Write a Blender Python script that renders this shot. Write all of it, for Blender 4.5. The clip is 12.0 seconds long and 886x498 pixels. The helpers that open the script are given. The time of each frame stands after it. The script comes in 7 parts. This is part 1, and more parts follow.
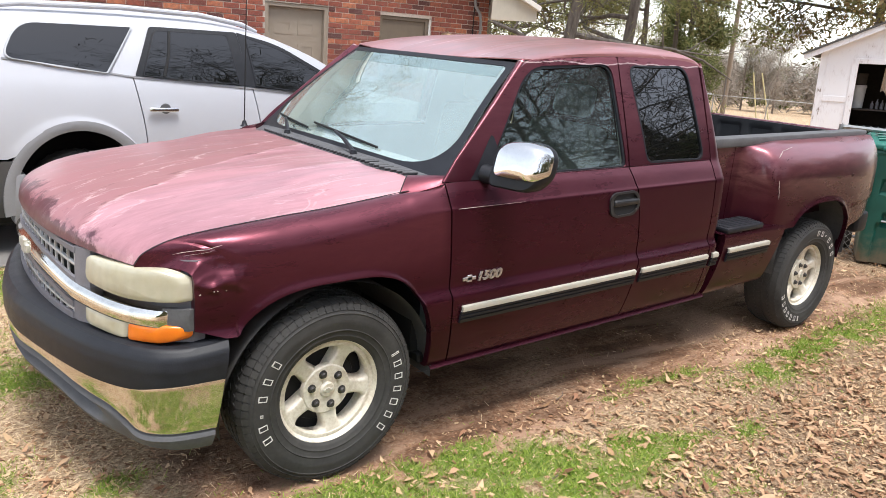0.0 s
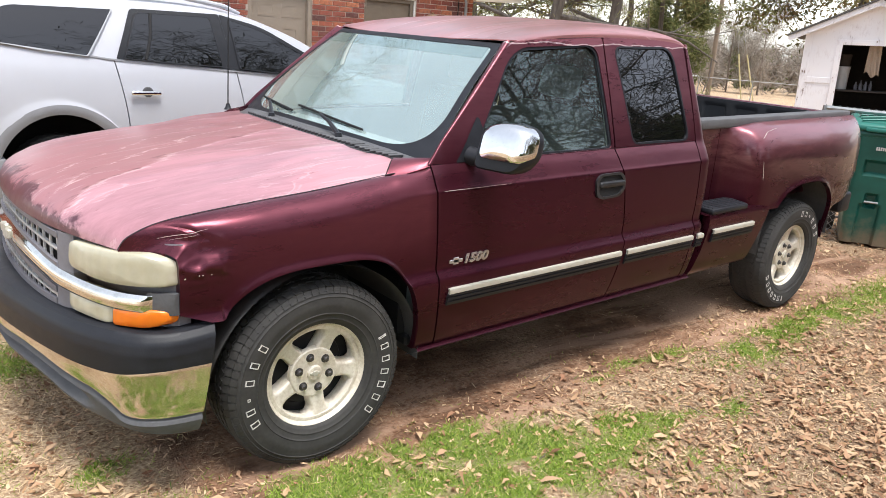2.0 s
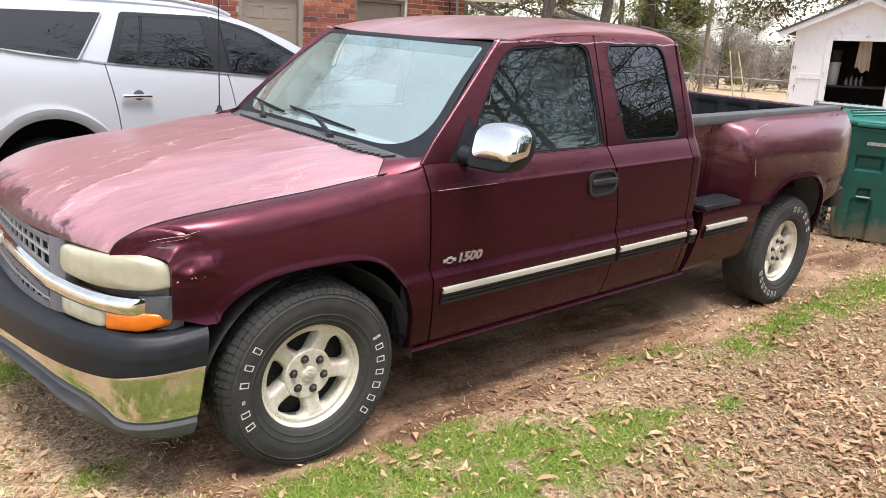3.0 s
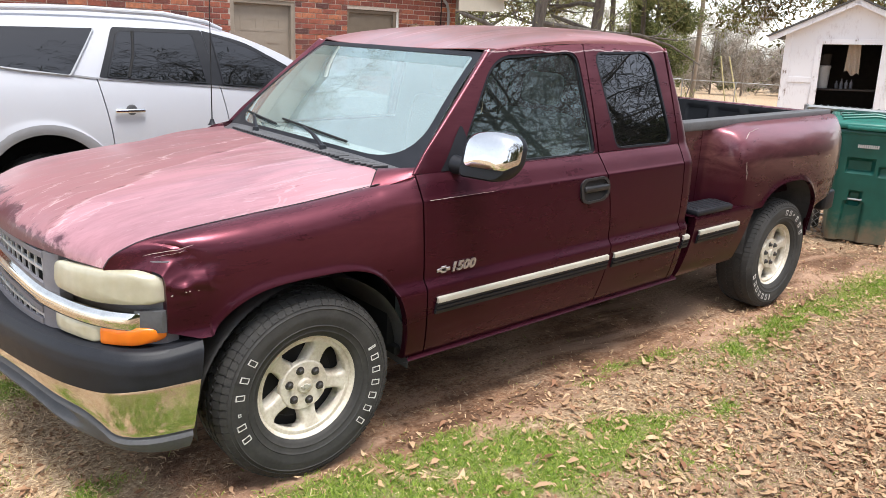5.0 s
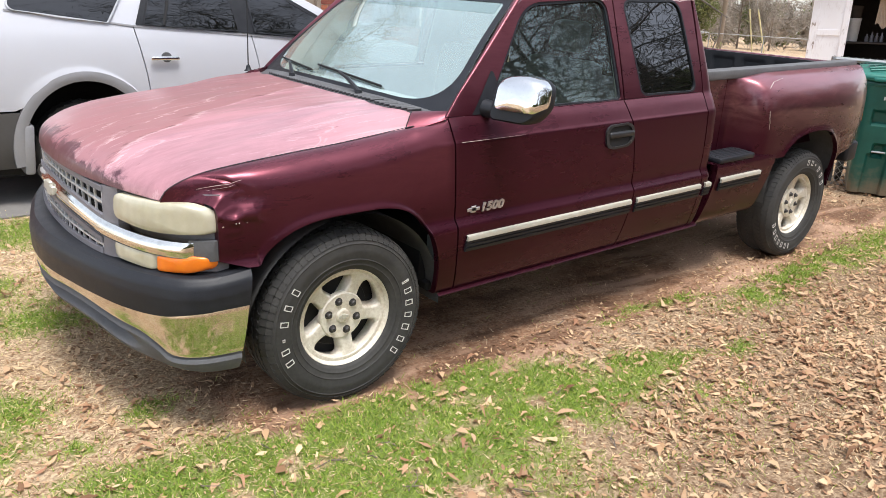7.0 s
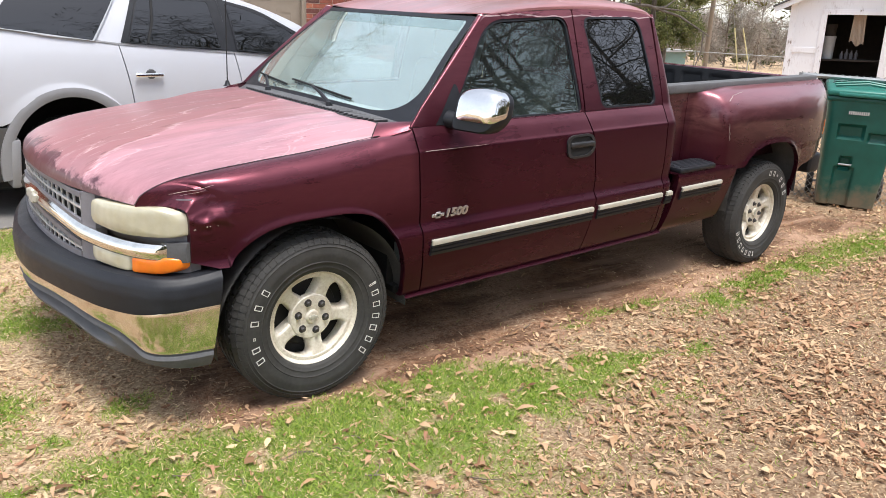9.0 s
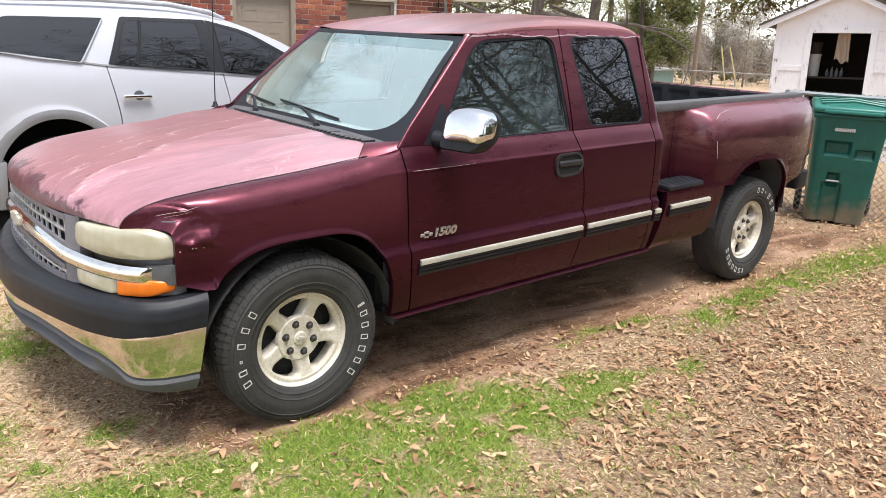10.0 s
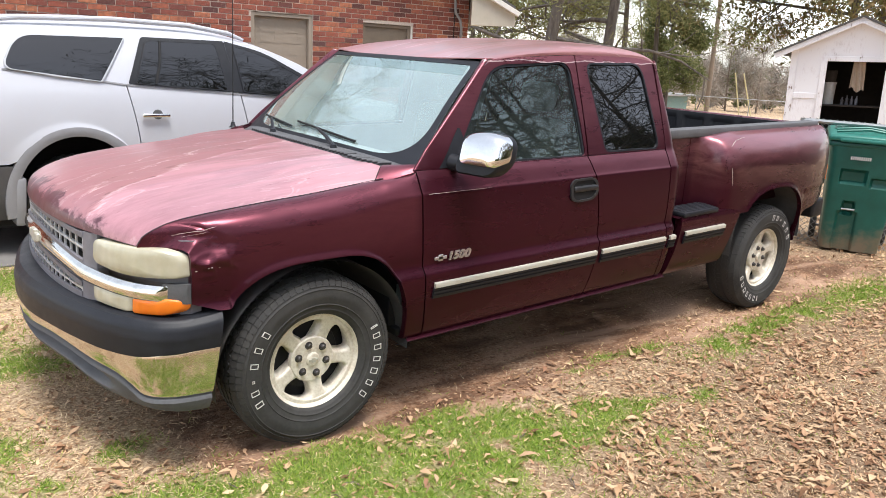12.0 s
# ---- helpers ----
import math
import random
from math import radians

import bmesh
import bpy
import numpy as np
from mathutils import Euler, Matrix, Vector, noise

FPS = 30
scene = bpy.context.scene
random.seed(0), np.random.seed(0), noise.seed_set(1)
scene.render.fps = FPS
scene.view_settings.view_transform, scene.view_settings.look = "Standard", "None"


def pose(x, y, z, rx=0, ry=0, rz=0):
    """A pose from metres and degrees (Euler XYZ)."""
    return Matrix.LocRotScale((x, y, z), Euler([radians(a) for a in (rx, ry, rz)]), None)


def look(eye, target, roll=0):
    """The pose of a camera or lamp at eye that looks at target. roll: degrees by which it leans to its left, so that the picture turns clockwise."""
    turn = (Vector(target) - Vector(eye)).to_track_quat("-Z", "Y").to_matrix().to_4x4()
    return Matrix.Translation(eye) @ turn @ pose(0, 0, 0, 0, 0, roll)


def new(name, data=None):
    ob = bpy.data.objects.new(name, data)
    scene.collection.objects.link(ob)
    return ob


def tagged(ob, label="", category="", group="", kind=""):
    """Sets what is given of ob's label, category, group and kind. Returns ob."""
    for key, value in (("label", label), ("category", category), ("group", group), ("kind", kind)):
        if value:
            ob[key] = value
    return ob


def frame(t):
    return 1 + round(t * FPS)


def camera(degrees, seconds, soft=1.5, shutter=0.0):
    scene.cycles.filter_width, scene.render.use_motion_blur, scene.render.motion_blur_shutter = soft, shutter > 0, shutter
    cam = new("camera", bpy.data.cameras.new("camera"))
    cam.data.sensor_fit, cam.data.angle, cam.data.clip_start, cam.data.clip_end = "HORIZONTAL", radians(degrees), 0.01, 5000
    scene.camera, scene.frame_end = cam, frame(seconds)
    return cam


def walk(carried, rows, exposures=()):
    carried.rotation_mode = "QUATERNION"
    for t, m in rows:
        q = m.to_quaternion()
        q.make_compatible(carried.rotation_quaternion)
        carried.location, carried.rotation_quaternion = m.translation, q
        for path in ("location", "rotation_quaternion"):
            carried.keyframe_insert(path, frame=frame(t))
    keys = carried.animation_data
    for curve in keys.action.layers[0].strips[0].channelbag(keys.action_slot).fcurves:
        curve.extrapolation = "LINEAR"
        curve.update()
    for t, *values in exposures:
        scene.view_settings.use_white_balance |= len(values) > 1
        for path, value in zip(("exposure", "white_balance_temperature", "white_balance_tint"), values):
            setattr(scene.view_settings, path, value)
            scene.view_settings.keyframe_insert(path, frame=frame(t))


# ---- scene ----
cam = camera(61.0, 12.0, 0.75)
PATH = [
    # seconds, eye, target, roll
    (0, (-1.35, -3.272, 1.73), (-0.155, -1.759, 1.197), 4.4),
    (0.5, (-1.347, -3.267, 1.726), (-0.145, -1.762, 1.187), 4.6),
    (1, (-1.353, -3.273, 1.732), (-0.145, -1.778, 1.181), 4.7),
    (1.5, (-1.347, -3.275, 1.729), (-0.133, -1.788, 1.167), 4.6),
    (2, (-1.347, -3.273, 1.725), (-0.13, -1.793, 1.153), 4.3),
    (2.5, (-1.345, -3.27, 1.719), (-0.123, -1.795, 1.144), 4.1),
    (3, (-1.342, -3.274, 1.722), (-0.113, -1.802, 1.151), 3.7),
    (5, (-1.341, -3.289, 1.728), (-0.101, -1.818, 1.18), 2.8),
    (5.5, (-1.334, -3.329, 1.728), (-0.11, -1.851, 1.163), 2.7),
    (6, (-1.329, -3.393, 1.721), (-0.124, -1.912, 1.125), 2.7),
    (6.5, (-1.418, -3.402, 1.726), (-0.228, -1.925, 1.092), 2.9),
    (6.7, (-1.471, -3.384, 1.719), (-0.285, -1.912, 1.068), 3.0),
    (8.3, (-1.511, -3.576, 1.678), (-0.335, -2.106, 1.004), 3.0),
    (8.5, (-1.509, -3.597, 1.69), (-0.326, -2.124, 1.033), 3.0),
    (9, (-1.497, -3.61, 1.702), (-0.292, -2.137, 1.087), 2.9),
    (9.5, (-1.486, -3.611, 1.705), (-0.262, -2.139, 1.124), 2.8),
    (10, (-1.474, -3.605, 1.703), (-0.245, -2.133, 1.136), 2.6),
    (10.5, (-1.47, -3.6, 1.697), (-0.245, -2.122, 1.136), 2.5),
    (11, (-1.479, -3.603, 1.705), (-0.257, -2.117, 1.157), 2.7),
    (11.5, (-1.474, -3.591, 1.705), (-0.257, -2.095, 1.177), 3.0),
    (12, (-1.486, -3.595, 1.711), (-0.272, -2.091, 1.197), 3.3),
]
walk(cam, [(t, look(eye, target, roll)) for t, eye, target, roll in PATH])

# ---- light ----
SUN_EL, SUN_AZ = 72.0, 190.0
world = bpy.data.worlds.new("overcast_sky")
scene.world = world
world.use_nodes = True
wn, wl = world.node_tree.nodes, world.node_tree.links
sky = wn.new("ShaderNodeTexSky")
sky.sky_type, sky.sun_disc = "NISHITA", False
sky.sun_elevation, sky.sun_rotation = radians(SUN_EL), radians(SUN_AZ)
sky.air_density, sky.dust_density, sky.ozone_density = 1.0, 1.0, 1.0
pale = wn.new("ShaderNodeHueSaturation")
pale.inputs["Saturation"].default_value = 0.42
wl.new(sky.outputs[0], pale.inputs["Color"])
wl.new(pale.outputs[0], wn["Background"].inputs[0])
wn["Background"].inputs[1].default_value = 0.15
sun = new("sun", bpy.data.lights.new("sun", "SUN"))
sun.data.energy, sun.data.angle, sun.data.color = 2.0, radians(22), (1.0, 0.97, 0.93)
sun.matrix_world = look((0, 0, 30), (-math.sin(radians(SUN_AZ)) * math.cos(radians(SUN_EL)), -math.cos(radians(SUN_AZ)) * math.cos(radians(SUN_EL)), 30 - math.sin(radians(SUN_EL))))
scene.view_settings.exposure = 1.20


# ---- materials ----
class Nodes:
    """A small helper round one node material."""

    def __init__(self, name):
        self.m = bpy.data.materials.new(name)
        self.m.use_nodes = True
        self.t = self.m.node_tree
        self.b = self.t.nodes["Principled BSDF"]
        self.pos = None

    def n(self, kind, **inputs):
        node = self.t.nodes.new(kind)
        for k, v in inputs.items():
            self.put(node, k.replace("_", " "), v)
        return node

    def put(self, node, key, v):
        s = node.inputs[int(key[1:])] if key[0] == "i" and key[1:].isdigit() else node.inputs[key]
        if isinstance(v, bpy.types.NodeSocket):
            self.t.links.new(v, s)
        elif isinstance(v, tuple) and len(v) == 3 and s.type == "RGBA":
            s.default_value = (*v, 1)
        else:
            s.default_value = v

    def where(self):
        if self.pos is None:
            self.pos = self.n("ShaderNodeTexCoord").outputs["Object"]
        return self.pos

    def noise(self, scale, detail=4.0, rough=0.55, stretch=None, distort=0.0):
        v = self.where()
        if stretch:
            v = self.n("ShaderNodeMapping", Vector=v, Scale=stretch).outputs[0]
        return self.n("ShaderNodeTexNoise", Vector=v, Scale=scale, Detail=detail, Roughness=rough, Distortion=distort).outputs["Fac"]

    def ramp(self, fac, lo, hi, a=0.0, b=1.0):
        return self.n("ShaderNodeMapRange", i0=fac, i1=lo, i2=hi, i3=a, i4=b).outputs[0]

    def mix(self, fac, a, b):
        node = self.t.nodes.new("ShaderNodeMix")
        node.data_type = "RGBA"
        for i, v in ((0, fac), (6, a), (7, b)):
            if isinstance(v, bpy.types.NodeSocket):
                self.t.links.new(v, node.inputs[i])
            else:
                node.inputs[i].default_value = (*v, 1) if isinstance(v, tuple) else v
        return node.outputs[2]

    def mul(self, a, b, op="MULTIPLY"):
        node = self.t.nodes.new("ShaderNodeMath")
        node.operation = op
        for i, v in ((0, a), (1, b)):
            if isinstance(v, bpy.types.NodeSocket):
                self.t.links.new(v, node.inputs[i])
            else:
                node.inputs[i].default_value = v
        return node.outputs[0]

    def island(self):
        return self.n("ShaderNodeNewGeometry").outputs["Random Per Island"]

    def each(self):
        return self.n("ShaderNodeObjectInfo").outputs["Random"]

    def axis(self, i):
        return self.n("ShaderNodeSeparateXYZ", Vector=self.where()).outputs[i]

    def bump(self, h, strength=0.3, dist=0.01):
        b = self.n("ShaderNodeBump", Height=h, Strength=strength, Distance=dist)
        self.t.links.new(b.outputs[0], self.b.inputs["Normal"])

    def set(self, **kw):
        for k, v in kw.items():
            self.put(self.b, k.replace("_", " "), v)
        return self.m


def plain(name, col, rough=0.5, metal=0.0, vary=0.12, scale=14.0, bump=0.0, spec=0.5):
    """A plain surface with faint mottling at two scales."""
    k = Nodes(name)
    a = k.noise(scale, 5.0)
    b = k.noise(scale * 9, 3.0)
    f = k.mul(k.mul(a, 0.65), k.mul(b, 0.35), "ADD")
    dark = tuple(c * (1 - vary) for c in col)
    light = tuple(min(1, c * (1 + vary)) for c in col)
    c = k.mix(k.ramp(f, 0.32, 0.68), dark, light)
    r = k.ramp(f, 0.3, 0.7, max(0.02, rough - 0.07), min(1, rough + 0.07))
    if bump:
        k.bump(b, bump, 0.004)
    return k.set(Base_Color=c, Roughness=r, Metallic=metal, Specular_IOR_Level=spec)


def paint(name, faded):
    """Maroon metallic car paint; faded: how far sun has whitened its clear coat."""
    k = Nodes(name)
    dull = faded > 0.6
    base, pale_c, chalk = (0.050, 0.0080, 0.0165), (0.485, 0.240, 0.270), (0.78, 0.60, 0.59)
    if dull:
        pale_c = (0.34, 0.155, 0.160)
    flake = k.noise(900, 2.0)
    col = k.mix(k.ramp(flake, 0.35, 0.65), tuple(c * 0.85 for c in base), tuple(c * 1.2 for c in base))
    broad = k.noise(2.2, 6.0, 0.62, (0.45, 1.5, 1.0), 0.6)
    fine = k.noise(13, 8.0, 0.72, (0.22, 1.7, 1.0), 0.4)
    both = k.mul(k.mul(broad, 0.6), k.mul(fine, 0.4), "ADD")
    if faded:
        # the steep leading edge kept its colour, with a ragged border
        low_z = k.mul(k.mul(k.mul(broad, 0.5, "SUBTRACT"), 0.10), k.mul(k.mul(k.noise(11, 7.0, 0.65), 0.5, "SUBTRACT"), 0.22), "ADD")
        low_z = k.mul(k.mul(k.axis(2), k.mul(k.mul(k.axis(1), k.axis(1)), 0.24), "ADD"), low_z, "ADD")
        nose = k.ramp(low_z, 1.035, 1.065, 0.12, 1.0)
        col = k.mix(k.mul(nose, k.ramp(both, 0.34, 0.52, 0.62, 1.0)), col, pale_c)
        # patches where the clear coat has lifted, each with a chalky rim
        lift = k.noise(2.6, 5.0, 0.55, (0.30, 1.35, 1.0), 0.9)
        col = k.mix(k.mul(k.mul(k.ramp(lift, 0.50, 0.53), 0.22), nose), col, (0.56, 0.30, 0.33))
        rim_d = k.mul(lift, 0.512, "SUBTRACT")
        rim_d = k.mul(rim_d, rim_d)
        rim = k.mul(k.ramp(rim_d, 0.000004, 0.00006, 1.0, 0.0), k.ramp(fine, 0.38, 0.52))
        col = k.mix(k.mul(k.mul(rim, 0.22), nose), col, chalk)
        # one long ragged line where the coat has split; beyond it the paint is duller
        if faded < 0.6:
            off = k.mul(k.mul(k.mul(fine, 0.5, "SUBTRACT"), 0.16), k.mul(k.mul(broad, 0.5, "SUBTRACT"), 0.30), "ADD")
            split = k.mul(k.mul(k.axis(1), k.mul(k.axis(0), 0.49), "SUBTRACT"), k.mul(off, 0.135, "ADD"), "ADD")
            col = k.mix(k.mul(k.mul(k.ramp(split, -0.004, 0.012), nose), 0.66), col, (0.300, 0.125, 0.130))
            near_split = k.ramp(k.mul(split, split), 0.00001, 0.00025, 1.0, 0.0)
            col = k.mix(k.mul(k.mul(near_split, nose), k.ramp(fine, 0.46, 0.56, 0.0, 0.45)), col, chalk)
            col = k.mix(k.mul(k.mul(k.ramp(k.mul(k.mul(split, 0.03, "SUBTRACT"), k.mul(split, 0.03, "SUBTRACT")), 0.00001, 0.0003, 1.0, 0.0), nose), k.ramp(fine, 0.54, 0.60, 0.0, 0.7)), col, (0.12, 0.05, 0.05))
            # further thin broken lines along the far side
            for shift, wander in ((0.17, 0.6), (0.33, 1.5)):
                line = k.mul(k.mul(split, shift, "SUBTRACT"), k.mul(off, wander * 0.3), "ADD")
                thin = k.mul(k.ramp(k.mul(line, line), 0.000006, 0.00005, 1.0, 0.0), nose)
                col = k.mix(k.mul(thin, k.ramp(fine, 0.47, 0.53, 0.0, 0.6)), col, chalk)
                col = k.mix(k.mul(thin, k.ramp(fine, 0.45, 0.40, 0.0, 0.6)), col, (0.13, 0.05, 0.055))
        streak = k.noise(9, 9.0, 0.75, (0.16, 1.9, 1.0), 0.8)
        peel = k.mul(k.ramp(streak, faded, faded + 0.03), nose)
        col = k.mix(k.mul(peel, 0.2), col, chalk)
        old = k.ramp(k.noise(26, 7.0, 0.7, (0.25, 1.6, 1.0)), 0.66, 0.69, 0.0, 0.55)
        col = k.mix(old, col, (0.16, 0.05, 0.055))
        rough = k.ramp(both, 0.4, 0.62, 0.30, 0.48)
        coat = k.ramp(both, 0.42, 0.6, 0.6, 0.2)
    else:
        dirt = k.ramp(fine, 0.55, 0.78, 0.0, 0.08)
        col = k.mix(dirt, col, (0.14, 0.08, 0.075))
        rough = k.ramp(both, 0.35, 0.65, 0.23, 0.35)
        # upward faces, not the sides, are paler: sun chalk plus painted-in sky sheen
        up = k.n("ShaderNodeSeparateXYZ", Vector=k.n("ShaderNodeNewGeometry").outputs["Normal"]).outputs[2]
        bed = k.ramp(k.axis(0), 2.46, 2.50)
        coat = k.mul(k.mul(k.mul(bed, k.ramp(k.axis(2), 0.92, 1.08)), 0.45), 0.15, "ADD")
        chalk_sheen = k.ramp(k.mul(up, k.mul(bed, 0.24), "ADD"), 0.30, 0.95)
        chalk_sheen = k.mul(k.mul(chalk_sheen, k.ramp(both, 0.34, 0.60, 0.30, 0.85)), k.mul(k.ramp(k.axis(2), 0.90, 1.0), k.ramp(k.axis(0), 0.60, 0.95, 0.25, 1.0)))
        col = k.mix(chalk_sheen, col, (0.35, 0.125, 0.155))
        # the front fenders have dulled more than the doors
        worn = k.mul(k.mul(k.ramp(k.axis(0), 0.53, 0.46), k.ramp(k.axis(2), 0.78, 1.06)), k.ramp(both, 0.36, 0.60, 0.16, 0.42))
        col = k.mix(worn, col, (0.27, 0.080, 0.105))
        # a thin haze all over the upper cab
        haze = k.mul(k.ramp(k.axis(2), 1.12, 1.50), k.ramp(both, 0.36, 0.60, 0.12, 0.42))
        col = k.mix(haze, col, (0.30, 0.105, 0.125))
        # the bed sides are hazed and streaked
        smear = k.noise(6, 7.0, 0.65, (0.35, 1.0, 1.6), 0.5)
        bedhaze = k.mul(k.mul(bed, k.ramp(k.axis(2), 0.92, 1.16)), k.ramp(smear, 0.40, 0.62, 0.04, 0.50))
        col = k.mix(bedhaze, col, (0.31, 0.130, 0.142))
        # the clear coat has peeled along the top of the cab, with a pale ragged rim
        zz = k.mul(k.mul(k.axis(2), k.mul(k.axis(0), 0.017), "SUBTRACT"), k.mul(k.noise(7, 6.0, 0.6, (1, 1, 0.2)), 0.05), "ADD")
        on_cab = k.mul(k.ramp(k.axis(0), 0.90, 1.0), k.ramp(fine, 0.36, 0.44))
        col = k.mix(k.mul(k.mul(k.ramp(zz, 1.676, 1.680), on_cab), 0.7), col, (0.30, 0.105, 0.130))
        edge = k.mul(zz, 1.677, "SUBTRACT")
        col = k.mix(k.mul(k.ramp(k.mul(edge, edge), 0.000002, 0.000012, 0.8, 0.0), on_cab), col, chalk)
    k.bump(k.noise(5, 3.0), 0.02, 0.01)
    return k.set(Specular_IOR_Level=0.3 if faded else 0.16, Base_Color=col, Roughness=rough, Metallic=0.6 if not faded else 0.2, Coat_Weight=coat, Coat_Roughness=0.08 if not faded else 0.18)


def glass(name, tint, gloss=0.0, veil=0.05, head_on=0.08, shine=(0.88, 1.0, 0.975)):
    """Tinted sheet glass: see-through by its tint, gloss by its angle."""
    k = Nodes(name)
    k.t.nodes.remove(k.b)
    out = k.t.nodes["Material Output"]
    tr = k.n("ShaderNodeBsdfTransparent", Color=tint)
    gl = k.n("ShaderNodeBsdfGlossy", Color=shine, Roughness=gloss)
    lw = k.n("ShaderNodeLayerWeight", Blend=0.5)
    up = k.mul(lw.outputs["Facing"], 3.2, "POWER")
    fac = k.mul(k.mul(up, 1 - head_on), head_on, "ADD")
    # mint veil: some dust, mostly the sky's reflection put into a diffuse colour
    glare_veil = k.n("ShaderNodeBsdfDiffuse", Color=(0.66, 0.83, 0.81))
    haze = k.n("ShaderNodeMixShader", i0=k.ramp(k.noise(1.3, 4.0), 0.35, 0.7, veil * 0.7, veil), i1=tr.outputs[0], i2=glare_veil.outputs[0])
    mx = k.n("ShaderNodeMixShader", i0=fac, i1=haze.outputs[0], i2=gl.outputs[0])
    k.t.links.new(mx.outputs[0], out.inputs[0])
    return k.m


M = {}
M["paint"] = paint("maroon_paint", 0.0)
M["faded"] = paint("sun_faded_maroon_paint", 0.575)
M["faded_roof"] = paint("dull_roof_paint", 0.66)
M["rail_grey"] = plain("weathered_rail_plastic", (0.105, 0.105, 0.11), 0.6, 0, 0.2, 9, 0.15)
M["rubber_trim"] = plain("black_plastic", (0.014, 0.015, 0.019), 0.45, 0, 0.25, 20, 0.1, 0.32)
M["grey_plastic"] = plain("weathered_grey_plastic", (0.085, 0.085, 0.09), 0.6, 0, 0.25, 9, 0.15)
M["grille_grey"] = plain("grille_grey_plastic", (0.17, 0.165, 0.185), 0.5, 0, 0.15, 20)
M["mesh_grey"] = plain("silver_grille_plastic", (0.55, 0.56, 0.58), 0.35, 0.4, 0.15, 30)
# near-black parts; in gaps and hollows this colour stands in for shade
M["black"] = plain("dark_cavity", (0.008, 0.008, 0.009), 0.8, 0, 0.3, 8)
M["handle_black"] = plain("satin_black_plastic", (0.022, 0.022, 0.024), 0.38, 0, 0.2, 20)
M["liner"] = plain("wheel_liner_plastic", (0.075, 0.072, 0.07), 0.75, 0, 0.35, 12, 0.2)
M["chrome"] = plain("chrome", (0.78, 0.78, 0.77), 0.08, 1.0, 0.05, 10)
M["chrome_worn"] = plain("scratched_chrome", (0.76, 0.75, 0.70), 0.05, 1.0, 0.14, 22, 0.03)
M["trim_bright"] = plain("faded_bright_strip", (0.52, 0.50, 0.43), 0.4, 0.3, 0.08, 20)
M["badge"] = plain("badge_silver", (0.55, 0.55, 0.56), 0.3, 0.8, 0.1, 60)
M["glass_clear"] = glass("windscreen_glass", (0.80, 0.93, 0.91), 0.0, 0.38, 0.28)
M["glass_band"] = glass("shaded_glass_band", (0.42, 0.50, 0.54), 0.0, 0.20, 0.10)
M["glass_door"] = glass("door_glass", (0.36, 0.42, 0.38), 0.0, 0.02, 0.10)
M["glass_dark"] = glass("dark_tinted_glass", (0.006, 0.006, 0.008), 0.0, 0.004, 0.07, (1.0, 0.98, 1.0))
M["mirror"] = plain("mirror_silver", (0.9, 0.9, 0.9), 0.02, 1.0, 0.01, 4)
M["interior"] = plain("grey_cabin_plastic", (0.34, 0.37, 0.36), 0.7, 0, 0.12, 18, 0.1)
M["seat"] = plain("grey_seat_cloth", (0.13, 0.14, 0.14), 0.9, 0, 0.15, 40, 0.3)
M["soil_bed"] = plain("black_bed_liner", (0.022, 0.023, 0.026), 0.6, 0, 0.3, 14, 0.3)


def tyre_rubber():
    k = Nodes("tyre_rubber")
    a, b = k.noise(7, 5.0), k.noise(60, 4.0)
    f = k.mul(k.mul(a, 0.6), k.mul(b, 0.4), "ADD")
    c = k.mix(k.ramp(f, 0.35, 0.7), (0.020, 0.0195, 0.0195), (0.058, 0.055, 0.051))
    k.bump(b, 0.15, 0.003)
    return k.set(Base_Color=c, Roughness=k.ramp(f, 0.3, 0.7, 0.65, 0.9))


def alloy_metal():
    k = Nodes("dusty_alloy")
    a, b = k.noise(10, 6.0), k.noise(80, 3.0)
    f = k.mul(k.mul(a, 0.7), k.mul(b, 0.3), "ADD")
    c = k.mix(k.ramp(f, 0.42, 0.75), (0.76, 0.71, 0.61), (0.44, 0.36, 0.26))
    return k.set(Base_Color=c, Roughness=k.ramp(f, 0.35, 0.7, 0.35, 0.6), Metallic=0.15)


def lamp_lens(name, col, deep):
    """A clouded lamp cover: yellowed, half clear plastic with ribs behind it."""
    k = Nodes(name)
    rib = k.n("ShaderNodeTexWave", Vector=k.where(), Scale=9.0, Distortion=0.3)
    rib.bands_direction = "Y"
    a = k.noise(9, 5.0)
    c = k.mix(k.ramp(a, 0.35, 0.7), col, deep)
    c = k.mix(k.mul(rib.outputs["Fac"], 0.22), c, tuple(v * 0.75 for v in col))
    k.bump(rib.outputs["Fac"], 0.1, 0.004)
    return k.set(Base_Color=c, Roughness=0.22, Coat_Weight=0.5, Coat_Roughness=0.2, Subsurface_Weight=0.3, Subsurface_Radius=(0.02, 0.02, 0.015))


M["tyre"] = tyre_rubber()
M["alloy"] = alloy_metal()
M["lens"] = lamp_lens("yellowed_lamp_cover", (0.54, 0.51, 0.40), (0.42, 0.385, 0.27))
M["amber"] = lamp_lens("amber_lens", (0.85, 0.22, 0.01), (0.7, 0.15, 0.01))
M["red_lens"] = plain("red_lens", (0.45, 0.02, 0.015), 0.2, 0, 0.1, 30)
M["letter_white"] = plain("tyre_letter_white", (0.62, 0.60, 0.57), 0.6, 0, 0.2, 60)
M["scratch"] = plain("bare_scratch", (0.46, 0.37, 0.34), 0.6, 0, 0.2, 60)
M["nut"] = plain("dark_nut_steel", (0.09, 0.085, 0.085), 0.4, 0.7, 0.3, 60)


